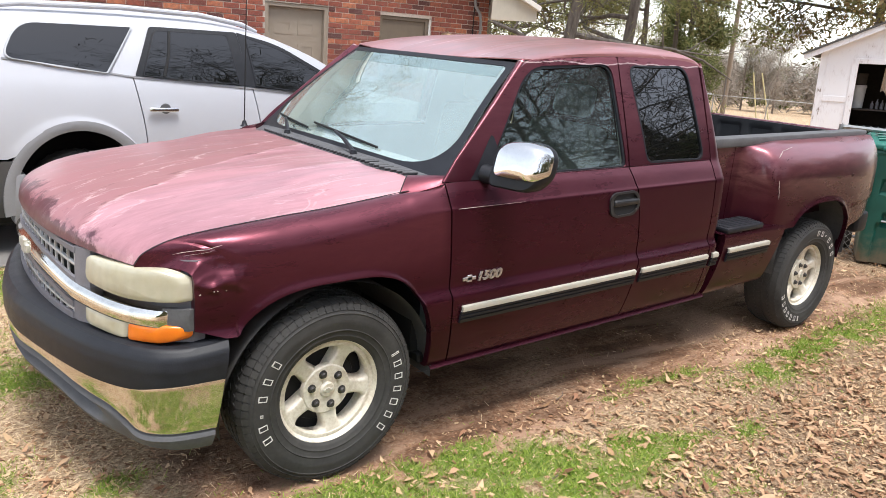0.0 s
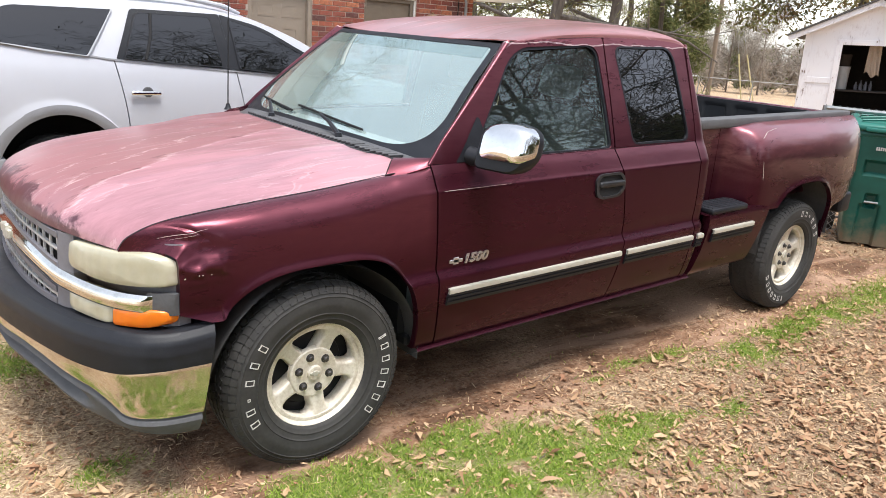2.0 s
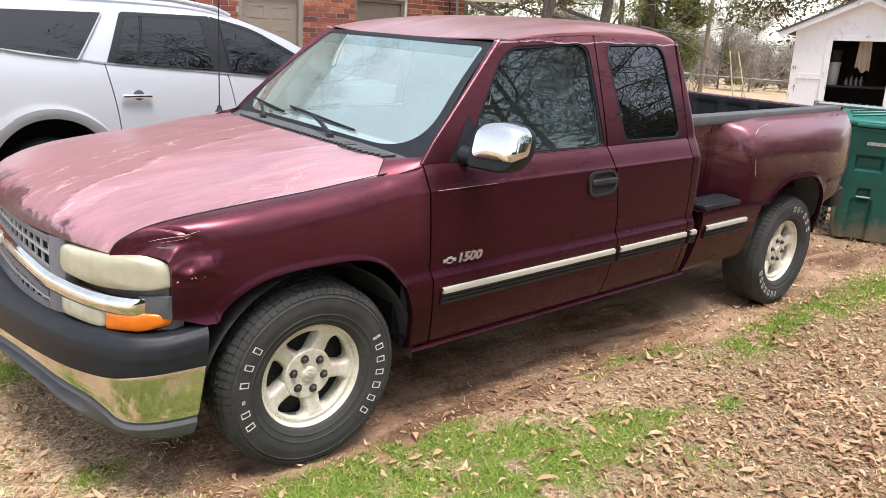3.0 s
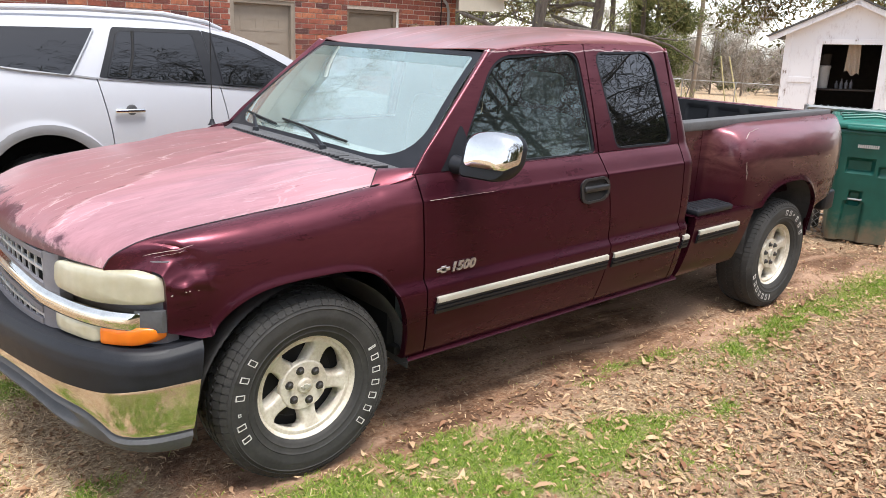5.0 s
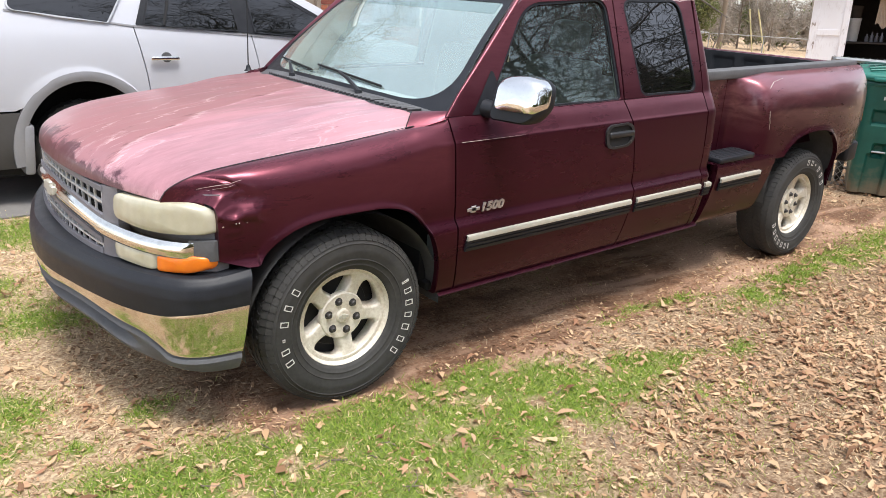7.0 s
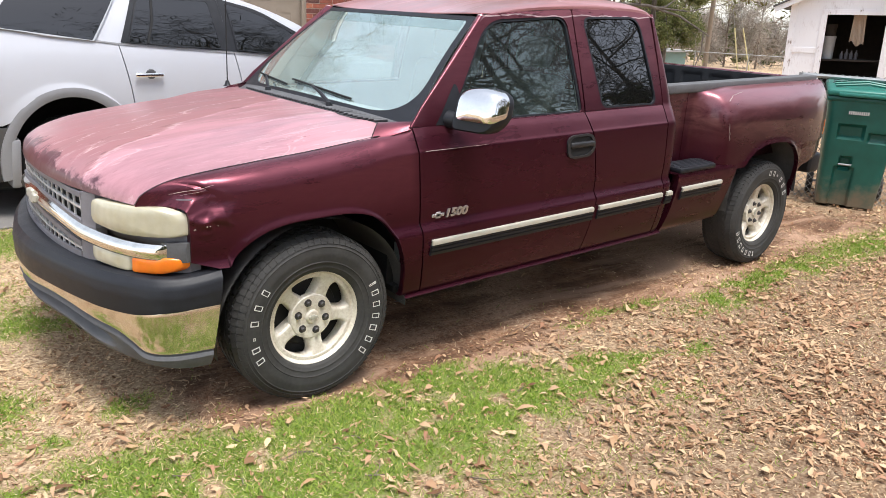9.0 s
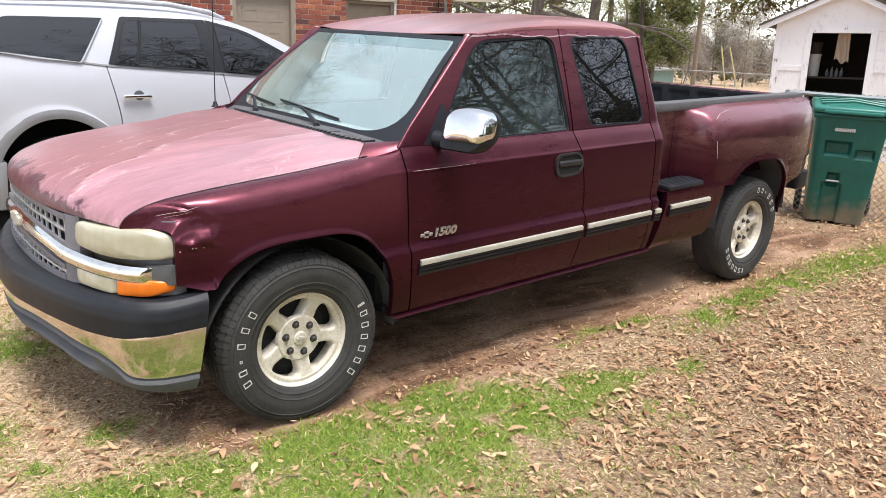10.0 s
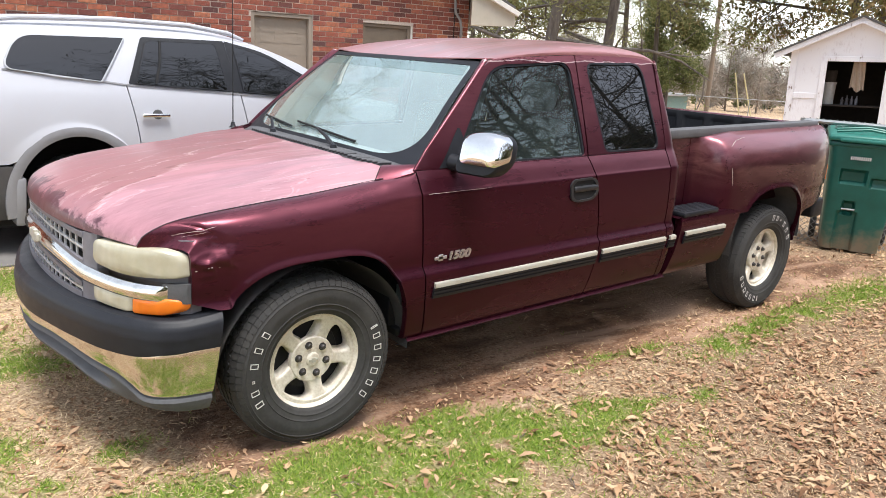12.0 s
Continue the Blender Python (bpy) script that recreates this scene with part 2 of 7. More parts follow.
# ---- building helpers ----
def thing(name, label, category, group="", kind="", at=None):
    ob = new(name)
    ob.empty_display_size = 0.2
    if at is not None:
        ob.matrix_world = at
    return tagged(ob, label, category, group, kind)


def finish(bm, material, name, smooth=True):
    me = bpy.data.meshes.new(name)
    bm.to_mesh(me)
    bm.free()
    for mat in material if isinstance(material, (list, tuple)) else [material]:
        me.materials.append(mat)
    if smooth:
        me.polygons.foreach_set("use_smooth", [True] * len(me.polygons))
        me.set_sharp_from_angle(angle=radians(35))
    return me


def part(name, bm, material, parent, label="", smooth=True):
    """Links a bmesh as one mesh object under a thing or a part."""
    ob = new(name, finish(bm, material, name, smooth))
    ob.parent = parent
    return tagged(ob, label) if label else ob


def solo(name, bm, material, label="", category="", group="", kind="", smooth=True):
    ob = new(name, finish(bm, material, name, smooth))
    return tagged(ob, label, category, group, kind)


def lerp(a, b, t):
    return a + (b - a) * t


def smooth01(t):
    t = max(0.0, min(1.0, t))
    return t * t * (3 - 2 * t)


def curve(points):
    """A smooth function through (x, value) pairs."""
    xs, ys = [p[0] for p in points], [p[1] for p in points]

    def at(x):
        if x <= xs[0]:
            return ys[0]
        if x >= xs[-1]:
            return ys[-1]
        i = next(j for j in range(len(xs) - 1) if x <= xs[j + 1])
        h = xs[i + 1] - xs[i]
        s = lambda j: (ys[j + 1] - ys[j - 1]) / (xs[j + 1] - xs[j - 1]) if 0 < j < len(xs) - 1 else 0.0 if len(xs) < 3 else (ys[1] - ys[0]) / (xs[1] - xs[0]) if j == 0 else (ys[-1] - ys[-2]) / (xs[-1] - xs[-2])
        t = (x - xs[i]) / h
        a, b, c, d = 2 * t**3 - 3 * t**2 + 1, t**3 - 2 * t**2 + t, -2 * t**3 + 3 * t**2, t**3 - t**2
        return a * ys[i] + b * h * s(i) + c * ys[i + 1] + d * h * s(i + 1)
    return at


def box(bm, lo, hi, bevel=0.0, m=None, seg=1):
    """A box from corner to corner, its edges rounded by bevel."""
    r = bmesh.ops.create_cube(bm, size=1)
    vs = r["verts"]
    for v in vs:
        v.co = Vector([(a + b) / 2 + (b - a) * c for a, b, c in zip(lo, hi, v.co)])
    if bevel:
        es = list({e for v in vs for e in v.link_edges})
        r = bmesh.ops.bevel(bm, geom=es, offset=bevel, segments=seg, affect="EDGES", profile=0.5)
        vs = list({v for f in r["faces"] for v in f.verts} | {v for v in vs if v.is_valid})
    if m is not None:
        bmesh.ops.transform(bm, matrix=m, verts=[v for v in vs if v.is_valid])
    return bm


def sheet(bm, fn, nu, nv, inward=None, flip=False, mat=0):
    """A surface fn(u, v) over the unit square; inward: an offset that turns its rim in, as a flange."""
    g = [[bm.verts.new(fn(i / nu, j / nv)) for j in range(nv + 1)] for i in range(nu + 1)]
    for i in range(nu):
        for j in range(nv):
            q = (g[i][j], g[i + 1][j], g[i + 1][j + 1], g[i][j + 1])
            f = bm.faces.new(q[::-1] if flip else q)
            f.material_index = mat
    if inward is not None:
        rim = [g[i][0] for i in range(nu)] + [g[nu][j] for j in range(nv)] + [g[i][nv] for i in range(nu, 0, -1)] + [g[0][j] for j in range(nv, 0, -1)]
        a = [bm.verts.new(v.co) for v in rim]
        b = [bm.verts.new(v.co + (inward(v.co) if callable(inward) else Vector(inward))) for v in rim]
        n = len(rim)
        for i in range(n):
            j = (i + 1) % n
            q = (a[i], b[i], b[j], a[j])
            f = bm.faces.new(q[::-1] if flip else q)
            f.material_index = mat
    return bm


def tube(bm, pts, r, n=8, caps=True):
    """A round rod along points; r: one radius, or one for each point."""
    pts = [Vector(p) for p in pts]
    rings = []
    side = None
    for i, p in enumerate(pts):
        d = (pts[min(i + 1, len(pts) - 1)] - pts[max(i - 1, 0)]).normalized()
        if side is None:
            side = d.orthogonal().normalized()
        side = (side - d * side.dot(d)).normalized()
        up = d.cross(side)
        rr = r[i] if isinstance(r, (list, tuple)) else r
        rings.append([bm.verts.new(p + (side * math.cos(2 * math.pi * k / n) + up * math.sin(2 * math.pi * k / n)) * rr) for k in range(n)])
    for a, b in zip(rings, rings[1:]):
        for k in range(n):
            bm.faces.new((a[k], a[(k + 1) % n], b[(k + 1) % n], b[k]))
    if caps:
        bm.faces.new(rings[0][::-1])
        bm.faces.new(rings[-1])
    return bm


def lathe(bm, prof, n=64, m=None, mat=0):
    """Turns (radius, height) pairs round z; m places it."""
    rings = []
    for r, h in prof:
        rings.append([bm.verts.new((m or Matrix()) @ Vector((r * math.cos(2 * math.pi * k / n), r * math.sin(2 * math.pi * k / n), h))) for k in range(n)])
    for a, b in zip(rings, rings[1:]):
        for k in range(n):
            f = bm.faces.new((a[k], a[(k + 1) % n], b[(k + 1) % n], b[k]))
            f.material_index = mat
    return bm


def loop_of(corners, per=12):
    """A closed loop through rounded corners (x, y, radius): the same count of points a corner and edge."""
    pts, n = [], len(corners)
    cs = [Vector(c[:2]) for c in corners]
    arcs = []
    for i in range(n):
        p, a, b = cs[i], cs[i - 1], cs[(i + 1) % n]
        da, db = (a - p).normalized(), (b - p).normalized()
        r = min(corners[i][2], (a - p).length * 0.48, (b - p).length * 0.48)
        s, e = p + da * r, p + db * r
        arcs.append((s, p, e))
    for i in range(n):
        s, p, e = arcs[i]
        for k in range(per):
            t = k / (per - 1)
            pts.append(s * (1 - t) ** 2 + p * 2 * t * (1 - t) + e * t * t)
        nx = arcs[(i + 1) % n][0]
        for k in range(1, per):
            pts.append(e.lerp(nx, k / per))
    return pts


def ring_between(bm, outer, inner, put, depth=None, flip=False, steps=3):
    """A frame between two loops of equal length; put maps a 2D point into space; depth turns the inner rim in."""
    n = len(outer)
    rows = [[bm.verts.new(put(o.lerp(i, k / steps))) for o, i in zip(outer, inner)] for k in range(steps + 1)]
    if depth is not None:
        rows.append([bm.verts.new(put(i) + Vector(depth)) for i in inner])
        rows.insert(0, [bm.verts.new(put(o) + Vector(depth)) for o in outer])
    for a, b in zip(rows, rows[1:]):
        for k in range(n):
            q = (a[k], a[(k + 1) % n], b[(k + 1) % n], b[k])
            bm.faces.new(q[::-1] if flip else q)
    return bm


def fill_loop(bm, loop, put, rings=6, flip=False):
    """A smooth disc filling a loop, by rings towards its middle."""
    c = sum(loop, Vector((0, 0))) / len(loop)
    n = len(loop)
    rows = [[bm.verts.new(put(p.lerp(c, k / rings))) for p in loop] for k in range(rings)]
    mid = bm.verts.new(put(c))
    for a, b in zip(rows, rows[1:]):
        for k in range(n):
            q = (a[k], a[(k + 1) % n], b[(k + 1) % n], b[k])
            bm.faces.new(q[::-1] if flip else q)
    for k in range(n):
        q = (rows[-1][k], rows[-1][(k + 1) % n], mid)
        bm.faces.new(q[::-1] if flip else q)
    return bm


def letters(bm, text, size, m, depth=0.001, heavy=0.0):
    """Raised letters in the built-in font, joined into bm."""
    cu = bpy.data.curves.new("letters", "FONT")
    cu.body, cu.size, cu.extrude, cu.align_x, cu.align_y = text, size, depth, "CENTER", "CENTER"
    cu.offset = heavy
    ob = bpy.data.objects.new("letters", cu)
    me = ob.to_mesh()
    tmp = bmesh.new()
    tmp.from_mesh(me)
    tmp.transform(m)
    me2 = bpy.data.meshes.new("letters")
    tmp.to_mesh(me2)
    bm.from_mesh(me2)
    tmp.free()
    bpy.data.meshes.remove(me2)
    bpy.data.objects.remove(ob)
    bpy.data.curves.remove(cu)
    return bm


# ---- pickup truck: front axle at x = 0, nose towards -x ----
RAKE = 0.017
truck = thing("pickup_truck", "dented maroon extended-cab stepside pickup with sun-faded hood, on bare dirt", "pickup truck")


def bpart(name, bm, material, parent, label="", smooth=True):
    """A part of the body, which stands slightly nose down."""
    for v in bm.verts:
        v.co.z += RAKE * v.co.x
    return part(name, bm, material, parent, label, smooth)


LOW = curve([(0.36, 0.915), (0.40, 0.938), (0.50, 0.963), (0.60, 0.979), (0.66, 0.985), (0.695, 0.985), (0.713, 0.973), (0.735, 0.962), (0.80, 0.966), (0.92, 0.965), (1.04, 0.9585), (1.064, 0.9565), (1.070, 0.9535), (1.076, 0.9495), (1.13, 0.922), (1.165, 0.900)])


def half_width(z):
    if z < 1.165:
        return LOW(z)
    return 0.900 - 0.165 * ((z - 1.165) / 0.5) ** 1.1


def side_in(s, d=0.03):
    return Vector((0, -s * d, 0))


DOOR_FRONT = curve([(0.375, 0.560), (0.72, 0.525), (1.165, 0.505)])
DOOR_MID = curve([(0.375, 1.690), (0.55, 1.715), (0.72, 1.731), (0.95, 1.705), (1.165, 1.657)])


def strip_profile(s, x0, x1, z0, prof, nu=40):
    """A moulding along the side: prof holds (height, proud) pairs."""
    def fn(u, v):
        k = v * (len(prof) - 1)
        i = min(int(k), len(prof) - 2)
        dz, o = (lerp(prof[i][j], prof[i + 1][j], k - i) for j in (0, 1))
        return Vector((lerp(x0, x1, u), s * (half_width(z0 + dz) + o), z0 + dz))
    return fn


BLACK_PROF = [(0.0, 0.0), (0.002, 0.010), (0.018, 0.012), (0.020, 0.007), (0.024, 0.007), (0.026, 0.013), (0.036, 0.013), (0.038, 0.008), (0.042, 0.008), (0.044, 0.014), (0.054, 0.014)]
BRIGHT_PROF = [(0.054, 0.010), (0.055, 0.016), (0.070, 0.016), (0.077, 0.013), (0.080, 0.002)]


def moulding(parent, s, x0, x1, z0):
    bm = bmesh.new()
    sheet(bm, strip_profile(s, x0, x1, z0, BLACK_PROF), 2, (len(BLACK_PROF) - 1), side_in(s, 0.012), s < 0)
    ob = bpart("moulding", bm, M["rubber_trim"], parent, "black ribbed rubbing strip with bright top line")
    bm = bmesh.new()
    sheet(bm, strip_profile(s, x0 + 0.004, x1 - 0.004, z0, BRIGHT_PROF), 2, (len(BRIGHT_PROF) - 1), side_in(s, 0.012), s < 0)
    bpart("bright_strip", bm, M["trim_bright"], ob)


# fender: hood cut, arch and shoulder
CUT_X = curve([(0, -0.685), (0.04, -0.660), (0.10, -0.580), (0.20, -0.465), (0.42, -0.23), (0.66, 0.03), (0.93, 0.36), (1, 0.505)])
CUT_Z = curve([(0, 0.952), (0.04, 0.992), (0.10, 1.032), (0.20, 1.055), (0.42, 1.079), (0.66, 1.100), (0.93, 1.137), (1, 1.160)])
CUT_Y = curve([(0, 0.80), (0.1, 0.83), (0.25, 0.845), (0.66, 0.855), (0.93, 0.865), (1, 0.895)])


def arch_front(u):
    """The fender's lower edge, u from nose to door."""
    if u < 0.1:
        return lerp(-0.532, -0.425, u / 0.1), lerp(0.735, 0.700, u / 0.1)
    if u < 0.9:
        a = lerp(0.72, math.pi, (u - 0.1) / 0.8)
        c, sn = -math.cos(a), math.sin(a)
        hw = 0.49 if c < 0 else 0.43
        x = 0.015 + hw * math.copysign(abs(c) ** (2 / 3.2), c)
        return max(x, -0.425), 0.385 + 0.462 * sn ** (2 / 2.2)
    return lerp(0.445, 0.553, (u - 0.9) / 0.1), 0.385


def dent(x, z):
    """The crushed corner beside the lamp."""
    d = math.exp(-(((x + 0.475) / 0.085) ** 2 + ((z - 0.965) / 0.045) ** 2))
    e = math.exp(-(((x + 0.45) / 0.09) ** 2 + ((z - 0.90) / 0.05) ** 2))
    ridge = lambda f, g, h: 1 - 2 * abs(noise.noise(Vector((x * f, z * g, h))))
    crease = ridge(9, 13, 3.1) + 0.45 * ridge(23, 27, 1.7)
    wide = math.exp(-(((x + 0.47) / 0.13) ** 2 + ((z - 0.925) / 0.075) ** 2) ** 2)
    return -0.030 * d * (0.6 + 0.5 * crease) + 0.012 * e * crease + 0.007 * wide * (crease - 0.6)


def fender_at(s):
    def fn(u, v):
        xb, zb = arch_front(u)
        xc, zc, yc = CUT_X(u), CUT_Z(u), CUT_Y(u)
        zs = zc - lerp(0.022, 0.10, smooth01(u * 5))
        x = lerp(xb, xc, v ** lerp(9.0, 1.2, smooth01(u * 5)))
        front = max(0.0, -x) / 0.6
        if v < 0.66:
            z = lerp(zb, zs, v / 0.66)
            y = half_width(z) - 0.045 * front ** 2
            lip = math.exp(-(v / 0.10) ** 2) * 0.012 if 0.1 < u < 0.9 else 0
            y += lip
        else:
            a = (v - 0.66) / 0.34 * math.pi / 2
            ys = half_width(zs) - 0.045 * front ** 2
            y = yc + (ys - yc) * math.cos(a) ** 0.9
            z = zs + (zc - zs) * math.sin(a)
            y = lerp(y, half_width(min(z, 1.16)), smooth01((u - 0.86) / 0.14))
        x = lerp(x, DOOR_FRONT(z) - 0.004, smooth01((u - 0.90) / 0.10))
        if s < 0:
            y += dent(x, z)
        return Vector((x, s * y, z))
    return fn


for s in (-1, 1):
    bm = bmesh.new()
    sheet(bm, fender_at(s), 130, 70, lambda p: Vector((0, -s * 0.006, -0.05)) if p.z > 0.945 and p.x < 0.42 else side_in(s, 0.035), s < 0)
    fender = bpart("fender", bm, M["paint"], truck, "maroon front fender, crumpled beside the headlamp" if s < 0 else "")
    if s < 0:
        # bare scratches over the dent and chips below it
        grid = [fender_at(s)(i / 700, j / 240) for i in range(0, 150) for j in range(100, 230)]
        near = lambda x, z: min(grid, key=lambda q: (q.x - x) ** 2 + (q.z - z) ** 2)
        for x0, z0, x1, z1, w in ((-0.575, 0.992, -0.425, 1.022, 0.0011), (-0.545, 0.986, -0.455, 1.004, 0.0005)):
            pts = [near(lerp(x0, x1, k / 6), lerp(z0, z1, k / 6)) + Vector((0, -0.0005, 0.0005)) for k in range(7)]
            bm = tube(bmesh.new(), pts, [w * 0.4] + [w] * 5 + [w * 0.4], 6)
            bpart("scratch", bm, M["scratch"], fender)
        for x, z in ((-0.505, 0.845), (-0.47, 0.835), (-0.46, 0.85), (-0.44, 0.80), (-0.49, 0.80)):
            bm = bmesh.new()
            bmesh.ops.create_icosphere(bm, subdivisions=1, radius=0.0026, matrix=Matrix.Translation(near(x, z)))
            bpart("chip", bm, M["scratch"], fender)
    # black backing strip gives the door seam its shade
    bm = sheet(bmesh.new(), lambda u, v: Vector((DOOR_FRONT(z := lerp(0.39, 1.160, v)) + lerp(-0.014, 0.014, u), s * (half_width(z) - 0.011), z)), 1, 40, None, s < 0)
    bpart("seam", bm, M["black"], fender)
    # doors
    bm = bmesh.new()
    sheet(bm, lambda u, v: Vector((lerp(DOOR_FRONT(z := lerp(0.378, 1.165, v)) + 0.004, DOOR_MID(z) - 0.004, u), s * half_width(z), z)), 24, 150, side_in(s), s < 0)
    door = bpart("front_door", bm, M["paint"], truck)
    moulding(door, s, 0.576, 1.712, 0.572)
    if s < 0:
        # thin pale line along the crease
        pts = [Vector((x, s * (half_width(1.066) + 0.0006), 1.066)) for x in (0.545, 0.60, 0.68, 0.76, 0.84, 0.92)]
        bpart("scratch", tube(bmesh.new(), pts, [0.0012, 0.0015, 0.0014, 0.0012, 0.0009, 0.0003], 6), M["scratch"], door)
    bm = bmesh.new()
    sheet(bm, lambda u, v: Vector((lerp(DOOR_MID(z := lerp(0.378, 1.165, v)) + 0.004, 2.342, u), s * half_width(z), z)), 16, 150, side_in(s), s < 0)
    door2 = bpart("rear_door", bm, M["paint"], truck)
    moulding(door2, s, 1.752, 2.338, 0.572)
    # cab corner behind the doors
    bm = bmesh.new()
    sheet(bm, lambda u, v: Vector((lerp(2.350, 2.452 + (0.0 if v > 0.5 else -0.03 * (1 - 2 * v) ** 2) - 0.075 * max(0, (v - 0.6) / 0.4) ** 1.3, u), s * (half_width(z := lerp(0.378, 1.672, v)) - 0.02 * max(0, u - 0.45) ** 2 * 3.3), z)), 8, 70, side_in(s), s < 0)
    corner = bpart("cab_corner", bm, M["paint"], truck)
    moulding(corner, s, 2.375, 2.438, 0.572)
    # sill
    bm = bmesh.new()
    sheet(bm, lambda u, v: Vector((lerp(0.47, 2.44, u), s * curve([(0, 0.84), (0.35, 0.895), (0.62, 0.925), (0.75, 0.945), (0.88, 0.937), (1, 0.915)])(v), lerp(0.315, 0.385, v))), 30, 14, None, s < 0)
    bpart("sill", bm, M["paint"], truck)

    # window frames
    side_put = lambda p: Vector((p.x, s * half_width(p.y), p.y))
    win1 = loop_of([(0.765, 1.158, 0.02), (0.745, 1.212, 0.02), (1.040, 1.630, 0.12), (1.612, 1.652, 0.07), (1.640, 1.168, 0.03)])
    out1 = loop_of([(0.515, 1.168, 0.01), (0.585, 1.250, 0.01), (1.035, 1.660, 0.10), (1.660, 1.688, 0.02), (1.655, 1.168, 0.01)])
    bm = ring_between(bmesh.new(), out1, win1, side_put, (0, -s * 0.022, 0), s < 0, 4)
    bpart("window_frame", bm, M["paint"], door)
    bm = fill_loop(bmesh.new(), win1, lambda p: side_put(p) + Vector((0, -s * 0.018, 0)), 5, s < 0)
    pane = bpart("pane", bm, M["glass_door"], door)
    pane.visible_shadow = False
    shrink = lambda lp, d: [p + (sum(lp, Vector((0, 0))) / len(lp) - p).normalized() * d for p in lp]
    bm = ring_between(bmesh.new(), win1, shrink(win1, 0.014), lambda p: side_put(p) + Vector((0, -s * 0.006, 0)), (0, -s * 0.012, 0), s < 0, 2)
    bpart("weather_strip", bm, M["rubber_trim"], door)
    win2 = loop_of([(1.800, 1.176, 0.05), (1.736, 1.650, 0.06), (2.222, 1.656, 0.09), (2.290, 1.172, 0.06)])
    out2 = loop_of([(1.665, 1.168, 0.01), (1.668, 1.690, 0.02), (2.330, 1.686, 0.05), (2.345, 1.168, 0.01)])
    bm = ring_between(bmesh.new(), out2, win2, side_put, (0, -s * 0.022, 0), s < 0, 4)
    bpart("window_frame", bm, M["paint"], door2)
    bm = fill_loop(bmesh.new(), win2, lambda p: side_put(p) + Vector((0, -s * 0.008, 0)), 5, s < 0)
    bpart("pane", bm, M["glass_dark"], door2, "black tinted quarter pane")
    bm = ring_between(bmesh.new(), win2, shrink(win2, 0.011), lambda p: side_put(p) + Vector((0, s * 0.001, 0)), (0, -s * 0.012, 0), s < 0, 2)
    bpart("weather_strip", bm, M["rubber_trim"], door2)
    # black sail piece ahead of the door glass
    bm = fill_loop(bmesh.new(), loop_of([(0.635, 1.168, 0.01), (0.665, 1.20, 0.02), (0.700, 1.245, 0.03), (0.740, 1.300, 0.02), (0.775, 1.345, 0.006), (0.790, 1.340, 0.008), (0.805, 1.29, 0.03), (0.838, 1.22, 0.03), (0.845, 1.168, 0.01)]), lambda p: side_put(p) + Vector((0, s * 0.004, 0)), 3, s < 0)
    sail = bpart("sail_panel", bm, M["rubber_trim"], door)

    # handle: raised rim, dark hollow, grip
    hp = lambda p, o=0.011: Vector((p.x, s * (half_width(p.y) + o), p.y))
    hl = loop_of([(1.478, 0.955, 0.05), (1.470, 1.035, 0.04), (1.500, 1.060, 0.04), (1.655, 1.062, 0.04), (1.690, 1.030, 0.04), (1.692, 0.972, 0.04), (1.650, 0.940, 0.05), (1.520, 0.936, 0.05)], 5)
    mid_h = sum(hl, Vector((0, 0))) / len(hl)
    inner = [p.lerp(mid_h, 0.17) for p in hl]
    bm = ring_between(bmesh.new(), hl, inner, hp, (0, -s * 0.02, 0), s < 0, 3)
    handle = bpart("handle", bm, M["handle_black"], door, "black plastic pull handle")
    bm = fill_loop(bmesh.new(), inner, lambda p: hp(p, 0.002), 3, s < 0)
    bpart("recess", bm, M["black"], handle)
    bm = box(bmesh.new(), (1.500, -0.010, 0.990), (1.688, 0.016, 1.022), 0.011, Matrix.Translation((0, s * 0.966, 0)), 3)
    bpart("grip", bm, M["handle_black"], handle)
    bm = lathe(bmesh.new(), [(0.0, 0.004), (0.007, 0.004), (0.008, 0.0)], 14, pose(1.662, s * 0.974, 0.965, 90 * -s))
    bpart("lock", bm, M["nut"], handle)

    # mirror: arm, black shell, chrome cap, glass
    if s > 0:
        continue
    bm = bmesh.new()
    tube(bm, [(0.72, s * 0.89, 1.190), (0.735, s * 0.95, 1.186), (0.77, s * 1.02, 1.190), (0.79, s * 1.07, 1.20)], [0.042, 0.034, 0.030, 0.028], 14)
    arm = bpart("mirror_arm", bm, M["rubber_trim"], sail)

    def shell(corners, x_back, rings):
        """A dished housing: an outline across the car, its rings stepping towards the nose."""
        lp = loop_of(corners, 8)
        c = sum(lp, Vector((0, 0))) / len(lp)
        b = bmesh.new()
        at = lambda p, x: Vector((x - 0.022 + 0.34 * (p.x - 1.09) + 0.30 * (p.y - 1.27), s * p.x, p.y - 0.012))
        rows = [[b.verts.new(at(p.lerp(c, f), x)) for p in lp] for f, x in rings]
        front = b.verts.new(at(c, rings[-1][1] - 0.001))
        back = b.verts.new(at(c, x_back))
        n = len(lp)
        for r0, r1 in zip(rows, rows[1:]):
            for k in range(n):
                b.faces.new((r0[k], r0[(k + 1) % n], r1[(k + 1) % n], r1[k]))
        for k in range(n):
            b.faces.new((rows[-1][k], rows[-1][(k + 1) % n], front))
            b.faces.new((rows[0][(k + 1) % n], rows[0][k], back))
        bmesh.ops.recalc_face_normals(b, faces=b.faces)
        return b
